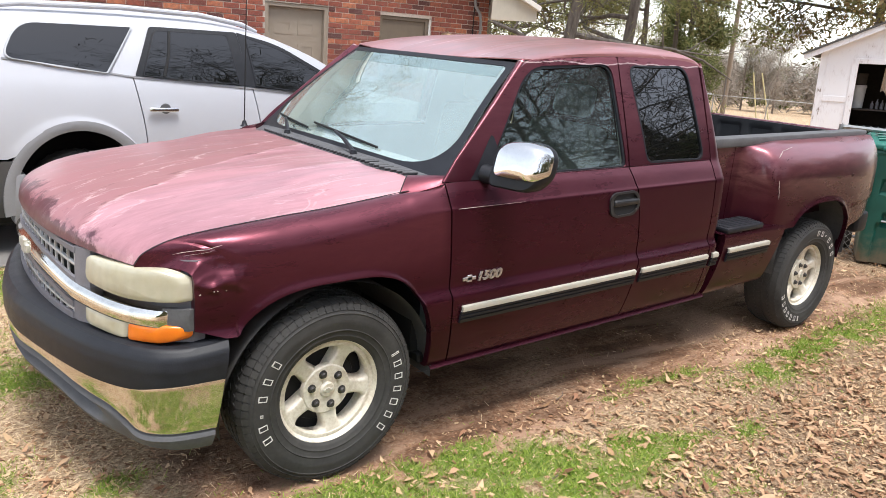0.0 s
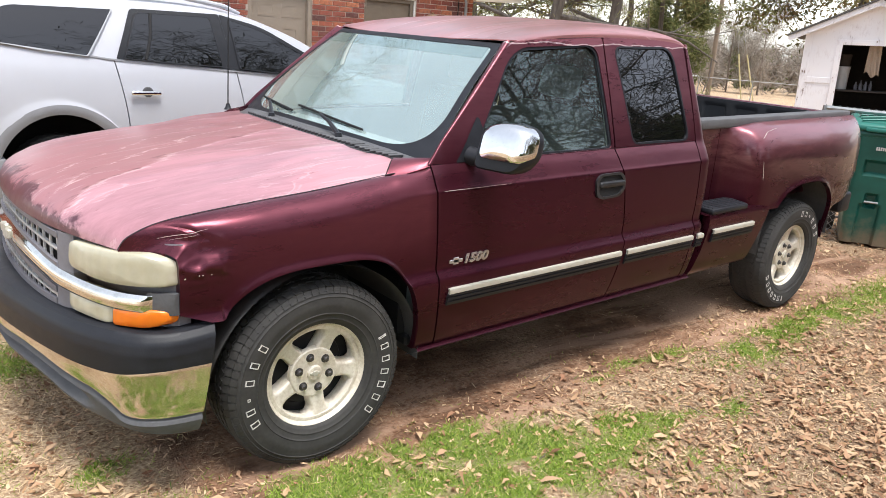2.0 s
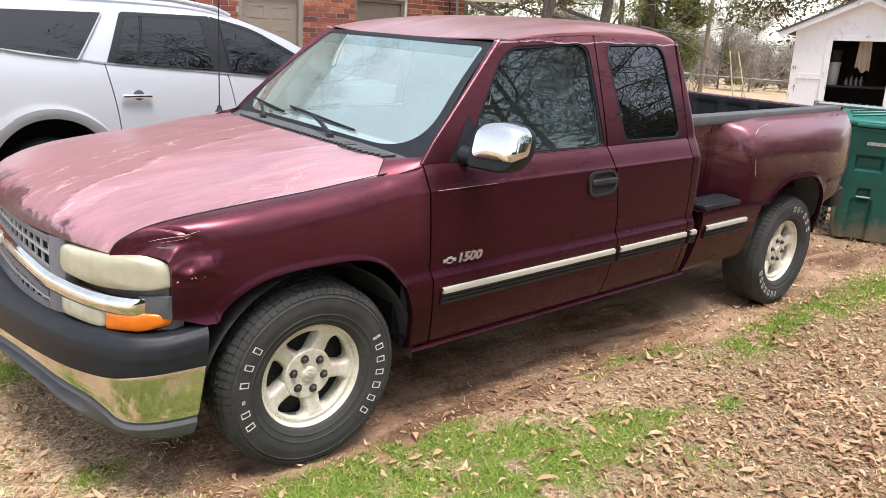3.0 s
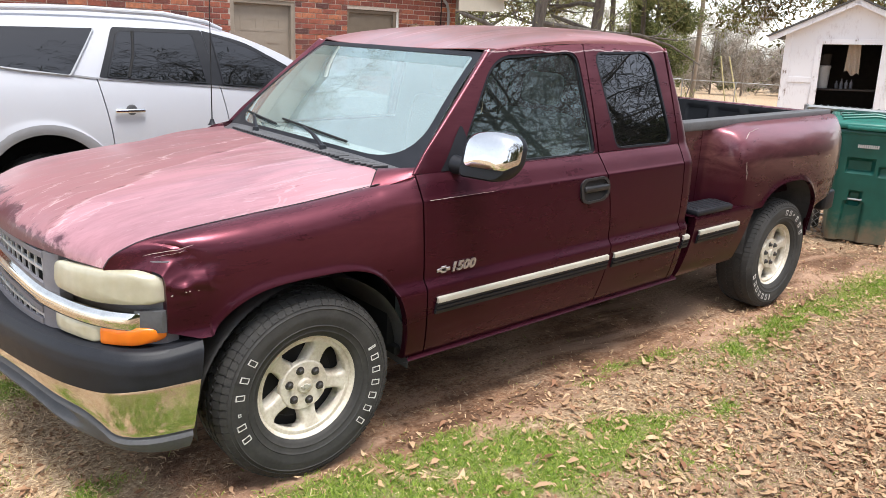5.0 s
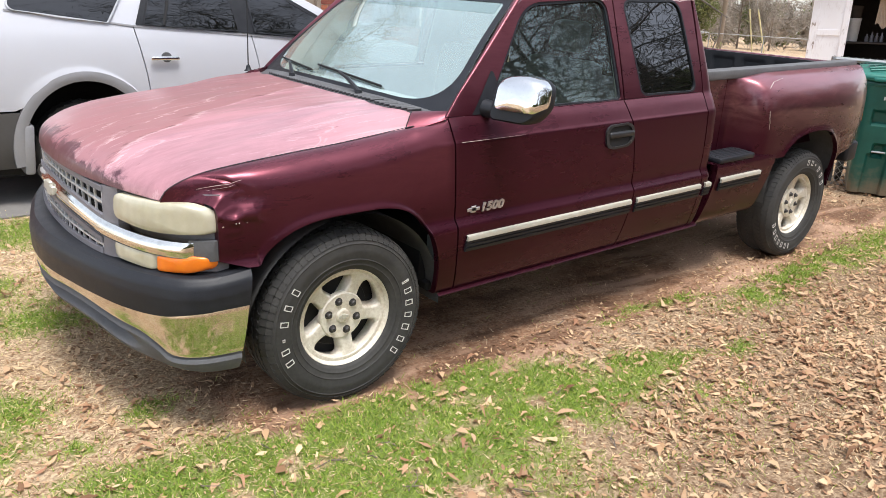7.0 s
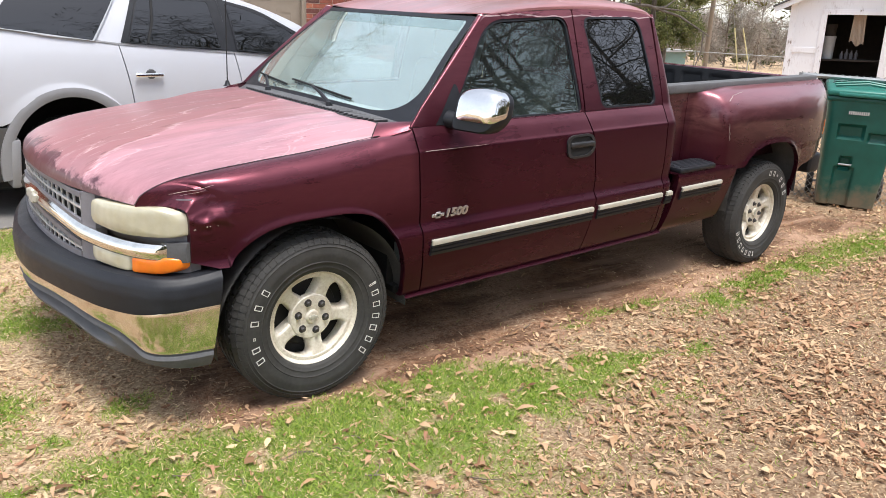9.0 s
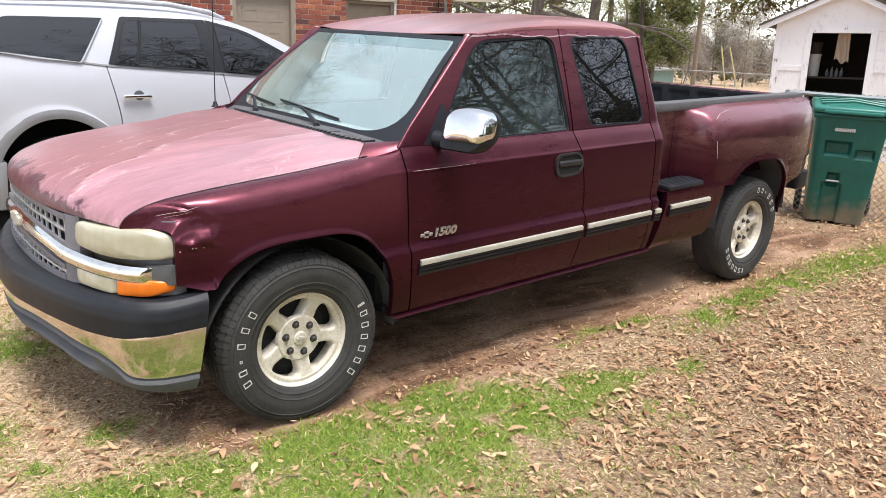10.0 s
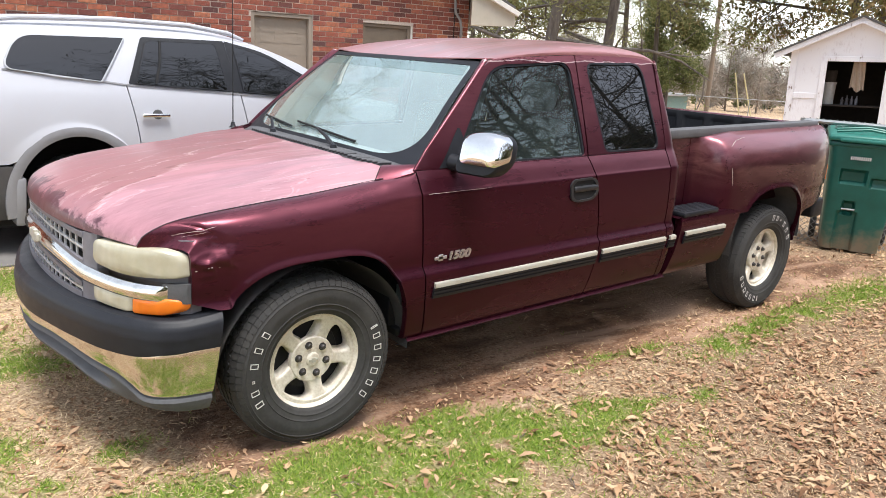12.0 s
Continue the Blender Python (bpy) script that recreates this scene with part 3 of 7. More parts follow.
    mir = bpart("mirror", shell([(0.985, 1.172, 0.03), (0.978, 1.345, 0.06), (1.09, 1.368, 0.10), (1.200, 1.342, 0.09), (1.212, 1.225, 0.06), (1.165, 1.168, 0.05)], 0.815, [(0.06, 0.815), (0.0, 0.802), (0.0, 0.765), (0.03, 0.742), (0.12, 0.730), (0.4, 0.725)]), M["rubber_trim"], door, "folding door mirror with polished chrome cap")
    bpart("mirror_cap", shell([(1.010, 1.218, 0.03), (1.000, 1.348, 0.05), (1.10, 1.371, 0.10), (1.204, 1.344, 0.08), (1.214, 1.245, 0.05), (1.185, 1.214, 0.03)], 0.760, [(0.02, 0.775), (0.0, 0.770), (0.0, 0.742), (0.03, 0.722), (0.12, 0.708), (0.35, 0.699), (0.7, 0.695)]), M["chrome"], mir)
    bm = fill_loop(bmesh.new(), loop_of([(1.005, 1.195, 0.03), (1.0, 1.335, 0.05), (1.185, 1.330, 0.07), (1.19, 1.20, 0.04)], 6), lambda p: Vector((0.796 + 0.34 * (p.x - 1.09) + 0.30 * (p.y - 1.27), s * p.x, p.y - 0.012)), 2)
    bpart("mirror_glass", bm, M["mirror"], mir)

# model number and plain maker's mark on the doors
for s in (-1, 1):
    bm = bmesh.new()
    m = Matrix.Translation((0.735, s * 0.968, 0.762)) @ pose(0, 0, 0, 90, 0, 0 if s < 0 else 180) @ Matrix(((1, 0.30, 0, 0), (0, 1, 0, 0), (0, 0, 1, 0), (0, 0, 0, 1)))
    letters(bm, "1500", 0.054, m @ Matrix.Diagonal((1.28, 1, 1, 1)), 0.003, 0.0022)
    b = bpart("number_badge", bm, M["badge"], truck, "silver number badge on the door", False)
    bm = bmesh.new()
    for lo, hi in (((0.590, 0, 0.752), (0.662, 0.006, 0.768)), ((0.612, 0, 0.745), (0.640, 0.008, 0.776))):
        box(bm, lo, hi, 0.002, Matrix.Translation((0, s * 0.965 - (0.004 if s < 0 else 0), 0)))
    bpart("emblem", bm, M["badge"], b, "", False)

# hood
HOOD_X = curve([(0, -0.868), (0.03, -0.862), (0.07, -0.843), (0.13, -0.79), (0.25, -0.64), (0.5, -0.26), (0.75, 0.05), (1, 0.335)])
HOOD_Z = curve([(0, 0.972), (0.03, 1.004), (0.07, 1.032), (0.13, 1.062), (0.25, 1.105), (0.5, 1.155), (0.75, 1.176), (1, 1.186)])


def hood_at(u, v):
    t = 2 * u - 1
    a = abs(t)
    w = 0.93 * v
    xs, zs, ys = CUT_X(w), CUT_Z(w), CUT_Y(w) - 0.009
    g = 1 - a ** (3.2 + 7.0 * smooth01((v - 0.6) / 0.4))
    x = lerp(xs, HOOD_X(v), 1 - a ** 2.4)
    z = lerp(zs, HOOD_Z(v), g)
    z += 0.007 * smooth01((0.63 - a) / 0.05) * smooth01(v * 6) - 0.004 * math.exp(-((a - 0.74) / 0.05) ** 2) * smooth01(v * 4)
    x += 0.058 * math.exp(-(max(0.0, 0.90 - a) / 0.16) ** 2) * smooth01((v - 0.8) / 0.2)
    return Vector((x, ys * t, z))


bm = sheet(bmesh.new(), hood_at, 72, 64, lambda p: Vector((0.01, 0, -0.005)) if p.x < -0.5 else Vector((0, 0, -0.022)))
hood = bpart("hood", bm, M["faded"], truck, "hood with chalky peeling clear coat")

# black strip laid along the cut, drawing the gap's shade as a line
for s in (-1, 1):
    bm = sheet(bmesh.new(), lambda u, v: Vector((CUT_X(w := 0.93 * u), s * (CUT_Y(w) + lerp(-0.010, -0.001, v)), CUT_Z(w) + 0.0012)), 60, 1, None, s > 0)
    bpart("hood_seal", bm, M["black"], truck)

# fender tops that wrap round behind the hood's rounded rear corners
for s in (-1, 1):
    def corner_at(u, v):
        e = Vector((0.300 + 0.113 * v ** 0.8, lerp(0.866, 0.772, v), lerp(1.112, 1.181, math.sin(v * math.pi / 2))))
        d = Vector((lerp(0.508, 0.530, v), lerp(0.8965, 0.872, v), lerp(1.161, 1.190, v)))
        p = e.lerp(d, u)
        p.z += 0.004 * math.sin(math.pi * v)
        p.y *= s
        return p
    bm = sheet(bmesh.new(), corner_at, 14, 18, lambda p: Vector((0, -s * 0.004, -0.03)), s < 0)
    bpart("fender_corner", bm, M["paint"], truck)
    # the same shade drawn as a black strip behind the corner
    bm = sheet(bmesh.new(), lambda u, v: corner_at(0, u) + Vector((lerp(-0.007, 0.002, v), 0, -0.003)), 18, 1, None, s > 0)
    bpart("hood_gap", bm, M["black"], truck)

# roof
ROOF_C = curve([(0.93, 1.640), (1.05, 1.676), (1.25, 1.718), (1.55, 1.750), (1.9, 1.762), (2.2, 1.752), (2.34, 1.722), (2.40, 1.672)])
ROOF_E = curve([(0.93, 1.632), (1.05, 1.652), (1.25, 1.674), (1.6, 1.692), (2.1, 1.690), (2.32, 1.668), (2.40, 1.62)])


def roof_at(u, v):
    t = 2 * u - 1
    a = abs(t)
    yy = 0.7385 * (1.35 * a - 0.35 * a ** 3)
    x0 = 0.945 + 0.085 * min(1, yy / 0.69) ** 3 + max(0, yy - 0.69) * 1.15
    x = lerp(x0, 2.40 - 0.02 * a ** 4, v)
    e, c = ROOF_E(x), ROOF_C(x)
    z = e + (c - e) * max(0, 1 - a ** 2.6) ** 0.75
    return Vector((x, math.copysign(min(half_width(e) + 0.001, yy), t), z))


bm = sheet(bmesh.new(), roof_at, 64, 48, (0, 0, -0.005))
bpart("roof", bm, M["faded_roof"], truck, "dull faded maroon roof")

# pillars either side of the windscreen
def pillar_at(s):
    def fn(u, v):
        z2 = lerp(1.168, 1.657, u)
        x2 = lerp(0.515, 0.585, (z2 - 1.168) / 0.082) if z2 < 1.25 else lerp(0.585, 1.035, (z2 - 1.25) / 0.410)
        p0 = Vector((lerp(0.508, 1.032, u), lerp(0.875, 0.688, u), lerp(1.168, 1.646, u)))
        p2 = Vector((x2 + 0.004, half_width(z2) + 0.0006, z2))
        p1 = p2 + Vector((-0.035, 0.0, 0.004))
        p = p0 * (1 - v) ** 2 + p1 * (2 * v * (1 - v)) + p2 * v * v
        p.y *= s
        return p
    return fn


for s in (-1, 1):
    bm = sheet(bmesh.new(), pillar_at(s), 36, 12, None, s < 0)
    bpart("windscreen_pillar", bm, M["paint"], truck)

# windscreen with its black border
GLASS_LO = lambda t: Vector((0.440 + 0.075 * abs(t) ** 2.2, 0.885 * t, 1.197 - 0.028 * abs(t) ** 2.2))
GLASS_HI = lambda t: Vector((0.945 + 0.085 * abs(t) ** 3, 0.690 * t, 1.640 + 0.004 * (1 - t * t)))


def screen_at(t, v, lift=0.0):
    p = GLASS_LO(t).lerp(GLASS_HI(t), v)
    p += Vector((-0.6, 0, 0.7)) * (0.018 * math.sin(math.pi * v) + lift)
    return p


bm = sheet(bmesh.new(), lambda u, v: screen_at(2 * u - 1, v), 40, 24)
screen = bpart("windscreen", bm, M["glass_clear"], truck, "clear windscreen reflecting pale sky")
screen.visible_shadow = False
inner = loop_of([(-0.955, 0.040, 0.34), (-0.958, 0.955, 0.04), (0.958, 0.955, 0.04), (0.955, 0.040, 0.34)], 16)
outer = loop_of([(-1.0, 0.0, 0.02), (-1.0, 1.0, 0.02), (1.0, 1.0, 0.02), (1.0, 0.0, 0.02)], 16)
bm = ring_between(bmesh.new(), outer, inner, lambda p: screen_at(p.x, p.y, 0.003), None, True, 6)
bpart("screen_border", bm, M["rubber_trim"], screen)

bm = sheet(bmesh.new(), lambda u, v: screen_at(lerp(-0.935, 0.935, u), lerp(0.845, 0.95, v), 0.0015), 30, 4)
band = bpart("shade_band", bm, M["glass_band"], screen, "dark tinted band along the top")
band.visible_shadow = False

# back of the cab
bm = sheet(bmesh.new(), lambda u, v: Vector((2.425 - 0.05 * v ** 3, lerp(-0.72, 0.72, u) * lerp(1.2, 1, v), lerp(0.40, 1.66, v))), 16, 16, (-0.02, 0, 0))
back = bpart("cab_back", bm, M["paint"], truck)
bm = fill_loop(bmesh.new(), loop_of([(-0.60, 1.22, 0.06), (-0.56, 1.60, 0.06), (0.56, 1.60, 0.06), (0.60, 1.22, 0.06)]), lambda p: Vector((2.425 - 0.05 * ((p.y - 0.4) / 1.26) ** 3 + 0.006, p.x, p.y)), 3)
bpart("pane", bm, M["glass_dark"], back)

# cowl, louvres, wipers, aerial
bm = sheet(bmesh.new(), lambda u, v: Vector((lerp(hood_at(u, 1).x - 0.01, GLASS_LO((2 * u - 1)).x + 0.02, v), (2 * u - 1) * 0.885, lerp(hood_at(u, 1).z - 0.012, GLASS_LO(2 * u - 1).z + 0.012, v) - 0.006 * math.sin(math.pi * v))), 40, 6, (0, 0, -0.04))
cowl = bpart("cowl", bm, M["grey_plastic"], truck, "black louvred cowl below the windscreen")
for k in range(40):
    t = lerp(-0.84, 0.58, k / 39)
    u = (t + 1) / 2
    a, b = hood_at(u, 1), GLASS_LO(t)
    p = Vector((lerp(a.x, b.x, 0.42), 0.885 * t, lerp(a.z, b.z, 0.42) + 0.004))
    bm = box(bmesh.new(), (-0.032, -0.0060, -0.006), (0.036, 0.0060, 0.008), 0.002, Matrix.Translation(p) @ pose(0, 0, 0, 25, 0, 14 * t))
    bpart("slat", bm, M["grey_plastic"], cowl, "", False)
for y0, y1 in ((-0.36, 0.22), (0.30, 0.74)):
    t0, t1 = y0 / 0.885, y1 / 0.885
    pivot = GLASS_LO(t0) + Vector((-0.055, 0, 0.018))
    tip = screen_at(t1 * 0.92, 0.10, 0.022)
    mid = screen_at(lerp(t0, t1, 0.5), 0.09, 0.034)
    bm = tube(bmesh.new(), [pivot, pivot.lerp(mid, 0.5) + Vector((0, 0, 0.012)), mid], [0.012, 0.009, 0.006], 8)
    arm = bpart("wiper", bm, M["rubber_trim"], truck)
    bm = tube(bmesh.new(), [screen_at(lerp(t0, t1, k / 8) * 0.98, 0.085 + 0.05 * k / 8, 0.012) for k in range(-1, 9)], 0.006, 6)
    bpart("blade", bm, M["black"], arm)
    bm = lathe(bmesh.new(), [(0.0, 0.02), (0.014, 0.018), (0.018, 0.0)], 14, Matrix.Translation(pivot - Vector((0, 0, 0.008))))
    bpart("pivot", bm, M["rubber_trim"], arm)
bm = lathe(bmesh.new(), [(0.0, 0.035), (0.010, 0.032), (0.016, 0.010), (0.026, 0.0)], 16, Matrix.Translation((0.40, 0.87, 1.165)))
aerial = bpart("aerial", bm, M["rubber_trim"], truck, "thin black whip aerial")
bm = tube(bmesh.new(), [(0.40, 0.87, 1.19), (0.405, 0.868, 1.6), (0.41, 0.865, 2.08)], [0.0035, 0.003, 0.002], 6)
bpart("mast", bm, M["black"], aerial)

# nose: backing, grille, lamps
FACE_X = curve([(0, -0.866), (0.15, -0.863), (0.3, -0.851), (0.45, -0.828), (0.55, -0.803), (0.70, -0.746), (0.80, -0.690), (0.87, -0.628), (0.91, -0.572), (0.94, -0.525)])
FACE = lambda y, z: FACE_X(abs(y)) + 0.014 * max(0.0, (z - 0.69) / 0.26)
BAR_Z = curve([(0, 0.842), (0.3, 0.826), (0.55, 0.795), (0.75, 0.779), (0.92, 0.773)])
bm = sheet(bmesh.new(), lambda u, v: Vector((FACE(y := lerp(-0.90, 0.90, u), z := lerp(0.66, 0.975, v)) + 0.060, y, z)), 60, 12, (0.04, 0, 0))
nose = bpart("nose_panel", bm, M["grille_grey"], truck, "weathered grey grille surround")
TOP_GRILLE = curve([(0, 0.960), (0.35, 0.955), (0.5, 0.947)])


def grille(z_lo, z_hi, y1, rows, name):
    """An opening with its grey frame, dark back and silver egg-crate bars."""
    bm = sheet(bmesh.new(), lambda u, v: Vector((FACE(y := lerp(-y1, y1, u), z := lerp(z_lo(abs(y)), z_hi(abs(y)), v)) + 0.052, y, z)), 40, 4)
    g = bpart(name, bm, M["black"], nose)
    n = 2 * round(y1 / 0.056)
    for k in range(n + 1):
        y = lerp(-y1, y1, k / n)
        bm = bmesh.new()
        a, b = z_lo(abs(y)), z_hi(abs(y))
        x = FACE(y, (a + b) / 2)
        box(bm, (x - 0.001, y - 0.0040, a), (x + 0.008, y + 0.0040, b), 0.001)
        bpart("grille_bar", bm, M["mesh_grey"], g, "", False)
    for r in range(rows + 2):
        f = r / (rows + 1)
        h = 0.0046 if 0 < r < rows + 1 else 0.011
        m = M["mesh_grey"] if 0 < r < rows + 1 else M["grille_grey"]
        bm = sheet(bmesh.new(), lambda u, v: Vector((FACE(y := lerp(-y1 - 0.01, y1 + 0.01, u), zc := lerp(z_lo(abs(y)), z_hi(abs(y)), f)) - 0.002 - (0.006 if h > 0.005 else 0), y, zc + (v - 0.5) * 2 * h)), 40, 1, (0.012, 0, 0))
        bpart("grille_bar", bm, m, g, "", True)


grille(lambda y: BAR_Z(y) + 0.038, TOP_GRILLE, 0.505, 1, "upper_grille")
grille(lambda y: 0.700 + 0.01 * y, lambda y: BAR_Z(y) - 0.052, 0.50, 1, "lower_grille")
# upright grey frames between grille and lamps
for s in (-1, 1):
    bm = sheet(bmesh.new(), lambda u, v: Vector((FACE(y := lerp(0.512, 0.588, u), z := lerp(0.694, 0.962, v)) - 0.004 + 0.010 * smooth01((u - 0.5) / 0.5), s * y, z)), 6, 12, (0.04, 0, 0), s > 0)
    bpart("grille_frame", bm, M["grille_grey"], nose)
# bright crossbar that runs from lamp to lamp
BAR_PROF = [(-0.036, 0.016), (-0.036, -0.006), (-0.022, -0.020), (0.0, -0.026), (0.020, -0.020), (0.033, -0.006), (0.034, 0.016)]


def bar_at(u, v):
    y = lerp(-0.886, 0.886, u)
    k = v * (len(BAR_PROF) - 1)
    i = min(int(k), len(BAR_PROF) - 2)
    dz, o = (lerp(BAR_PROF[i][j], BAR_PROF[i + 1][j], k - i) for j in (0, 1))
    # squared ends with a rounded edge
    e = max(0.0, (abs(y) - 0.872) / 0.014)
    end = math.sqrt(max(0.0, 1 - e * e))
    o = lerp(0.016, o, end)
    dz = dz * lerp(0.75, 1, end)
    return Vector((FACE(y, BAR_Z(abs(y))) + o, y, BAR_Z(abs(y)) + dz))


bm = sheet(bmesh.new(), bar_at, 240, 18, (0.03, 0, 0))
bar = bpart("crossbar", bm, M["chrome_worn"], nose, "worn chrome crossbar")
for s in (-1, 1):
    bm = sheet(bmesh.new(), lambda u, v: Vector((FACE(y := lerp(0.868, 0.922, u), z := BAR_Z(y) + lerp(-0.036, 0.040, v)) + 0.004 - 0.004 * math.sin(math.pi * v), s * y, z)), 12, 6, (0.03, 0, 0), s > 0)
    bpart("end_block", bm, M["grey_plastic"], nose)
bm = bmesh.new()
for lo, hi in (((-0.892, -0.075, 0.824), (-0.876, 0.075, 0.860)), ((-0.893, -0.032, 0.812), (-0.876, 0.032, 0.872))):
    box(bm, lo, hi, 0.004)
bpart("emblem", bm, M["trim_bright"], bar, "plain brass-coloured emblem", False)


def lamp(corners, s, material, name, out, label=""):
    put = lambda p, o: Vector((FACE(p.x, p.y) + o, s * p.x, p.y))
    lp = loop_of(corners, 8)
    c = sum(lp, Vector((0, 0))) / len(lp)
    bm = bmesh.new()
    n, rings = len(lp), [(0.0, 0.035), (0.0, -out * 0.2), (0.03, -out * 0.75), (0.10, -out), (0.4, -out * 1.25), (0.75, -out * 1.35)]
    rows = [[bm.verts.new(put(p.lerp(c, f), o)) for p in lp] for f, o in rings]
    mid = bm.verts.new(put(c, -out * 1.4))
    for a, b in zip(rows, rows[1:]):
        for k in range(n):
            bm.faces.new((a[k], a[(k + 1) % n], b[(k + 1) % n], b[k]))
    for k in range(n):
        bm.faces.new((rows[-1][k], rows[-1][(k + 1) % n], mid))
    return bpart(name, bm, material, nose, label)


for s in (-1, 1):
    lamp([(0.585, 0.858, 0.035), (0.590, 0.950, 0.03), (0.870, 0.948, 0.025), (0.912, 0.918, 0.025), (0.912, 0.838, 0.015), (0.75, 0.834, 0.10)], s, M["lens"], "headlamp", 0.016, "yellowed clouded plastic headlamp cover")
    lamp([(0.590, 0.705, 0.04), (0.590, 0.770, 0.02), (0.78, 0.752, 0.02), (0.78, 0.692, 0.02)], s, M["lens"], "side_lamp", 0.014)
    lamp([(0.784, 0.692, 0.012), (0.784, 0.752, 0.012), (0.885, 0.758, 0.015), (0.912, 0.752, 0.015), (0.912, 0.712, 0.015), (0.885, 0.694, 0.015)], s, M["amber"], "turn_signal", 0.014, "amber turn signal lens")

# front bumper: black cap, chrome face, grey valance, swept round the nose
PLAN = [(0.0, -0.948), (0.15, -0.941), (0.30, -0.915), (0.50, -0.868), (0.68, -0.808), (0.80, -0.743), (0.89, -0.665), (0.94, -0.575), (0.962, -0.48), (0.968, -0.425)]
acc = [0.0]
for p, q in zip(PLAN, PLAN[1:]):
    acc.append(acc[-1] + math.hypot(q[0] - p[0], q[1] - p[1]))
PLAN_Y, PLAN_X = curve([(a, p[0]) for a, p in zip(acc, PLAN)]), curve([(a, p[1]) for a, p in zip(acc, PLAN)])


def bumper_sheet(prof):
    """prof(d) gives (outward, height) pairs at the distance d from the middle."""
    def fn(u, v):
        d = (2 * u - 1) * acc[-1]
        a = abs(d)
        y, x = PLAN_Y(a), PLAN_X(a)
        ty, tx = PLAN_Y(a + 0.01) - PLAN_Y(a - 0.01), PLAN_X(a + 0.01) - PLAN_X(a - 0.01)
        if a < 0.011:
            tx = 0.0
        if a > acc[-1] - 0.012:
            ty, tx = 0.0, 1.0
        n = Vector((-ty, tx)).normalized()
        pr = prof(a)
        k = v * (len(pr) - 1)
        i = min(int(k), len(pr) - 2)
        o, z = (lerp(pr[i][j], pr[i + 1][j], k - i) for j in (0, 1))
        # the ends rake forwards towards the ground
        x -= 0.16 * max(0.0, 0.70 - z) * smooth01((a - 0.75) / 0.4)
        return Vector((x + n.x * o, math.copysign(1, d) * (y + n.y * o), z))
    return fn


SEAM = curve([(0, 0.550), (0.5, 0.552), (0.8, 0.544), (0.9, 0.546), (1.0, 0.558), (1.17, 0.568), (1.6, 0.57)])
CHROME_LO = curve([(0, 0.485), (0.3, 0.503), (0.47, 0.497), (0.65, 0.470), (0.77, 0.450), (0.865, 0.410), (0.91, 0.386), (1.0, 0.378), (1.6, 0.376)])
VAL_LO = curve([(0, 0.412), (0.45, 0.402), (0.64, 0.367), (0.79, 0.347), (0.9, 0.336), (1.0, 0.326), (1.15, 0.311), (1.6, 0.31)])
TOP = curve([(0, 0.690), (0.8, 0.688), (1.05, 0.682), (1.22, 0.700), (1.3, 0.708), (1.6, 0.707)])
bm = sheet(bmesh.new(), bumper_sheet(lambda d: [(-0.12, TOP(d) + 0.002), (-0.04, TOP(d) + 0.004), (-0.012, TOP(d) - 0.004), (0.008, TOP(d) - 0.03), (0.016, TOP(d) - 0.07), (0.015, lerp(TOP(d), SEAM(d), 0.75)), (0.0150, SEAM(d) + 0.010), (0.0140, SEAM(d) - 0.003), (-0.02, SEAM(d) - 0.006)]), 120, 24)
bumper = bpart("front_bumper", bm, M["grey_plastic"], truck, "chrome bumper with weathered black top cap")
bumper.data.materials.clear()
bumper.data.materials.append(M["rubber_trim"])
bm = sheet(bmesh.new(), bumper_sheet(lambda d: [(-0.006, SEAM(d) + 0.002), (0.011, SEAM(d) + 0.0006), (0.012, SEAM(d) - 0.002), (0.012, lerp(SEAM(d), CHROME_LO(d), 0.4)), (0.008, lerp(SEAM(d), CHROME_LO(d), 0.8)), (0.002, CHROME_LO(d) + 0.004), (-0.012, CHROME_LO(d))]), 120, 16)
bpart("chrome_face", bm, M["chrome_worn"], bumper, "scratched chrome band mirroring grass and leaves")
bm = sheet(bmesh.new(), bumper_sheet(lambda d: [(-0.012, CHROME_LO(d) + 0.002), (-0.002, CHROME_LO(d) - 0.006), (0.004, CHROME_LO(d) - 0.02), (-0.030 * smooth01((0.8 - d) / 0.15), lerp(CHROME_LO(d), VAL_LO(d), 0.55)), (-0.004, VAL_LO(d) + 0.018), (-0.012, VAL_LO(d)), (-0.06, VAL_LO(d) - 0.002)]), 120, 18)
bpart("valance", bm, M["grey_plastic"], bumper, "scuffed grey plastic air dam")

# load bed with its flared rear fenders
BED = 0.775
FLARE = curve([(2.80, BED), (2.865, BED + 0.010), (2.925, 0.858), (2.975, 0.940), (3.03, 0.966), (3.25, 0.978), (3.6, 0.985), (4.0, 0.975), (4.3, 0.935), (4.5, 0.875), (4.62, 0.815)])


def arch_rear(u):
    """The rear fender's lower edge from the step to the tail."""
    if u < 0.16:
        return lerp(2.78, 3.155, u / 0.16), lerp(0.748, 0.705, u / 0.16)
    if u < 0.72:
        a = lerp(0.66, 3.22, (u - 0.16) / 0.56)
        c, sn = -math.cos(a), math.sin(a)
        return 3.600 + 0.43 * math.copysign(abs(c) ** (2 / 2.7), c) * (1.02 if c < 0 else 0.97), 0.44 + 0.408 * math.copysign(abs(sn) ** (2 / 2.3), sn)
    return lerp(3.99, 4.62, (u - 0.72) / 0.28), 0.435 + 0.175 * smooth01((u - 0.72) / 0.06) + 0.06 * (u - 0.72) / 0.28


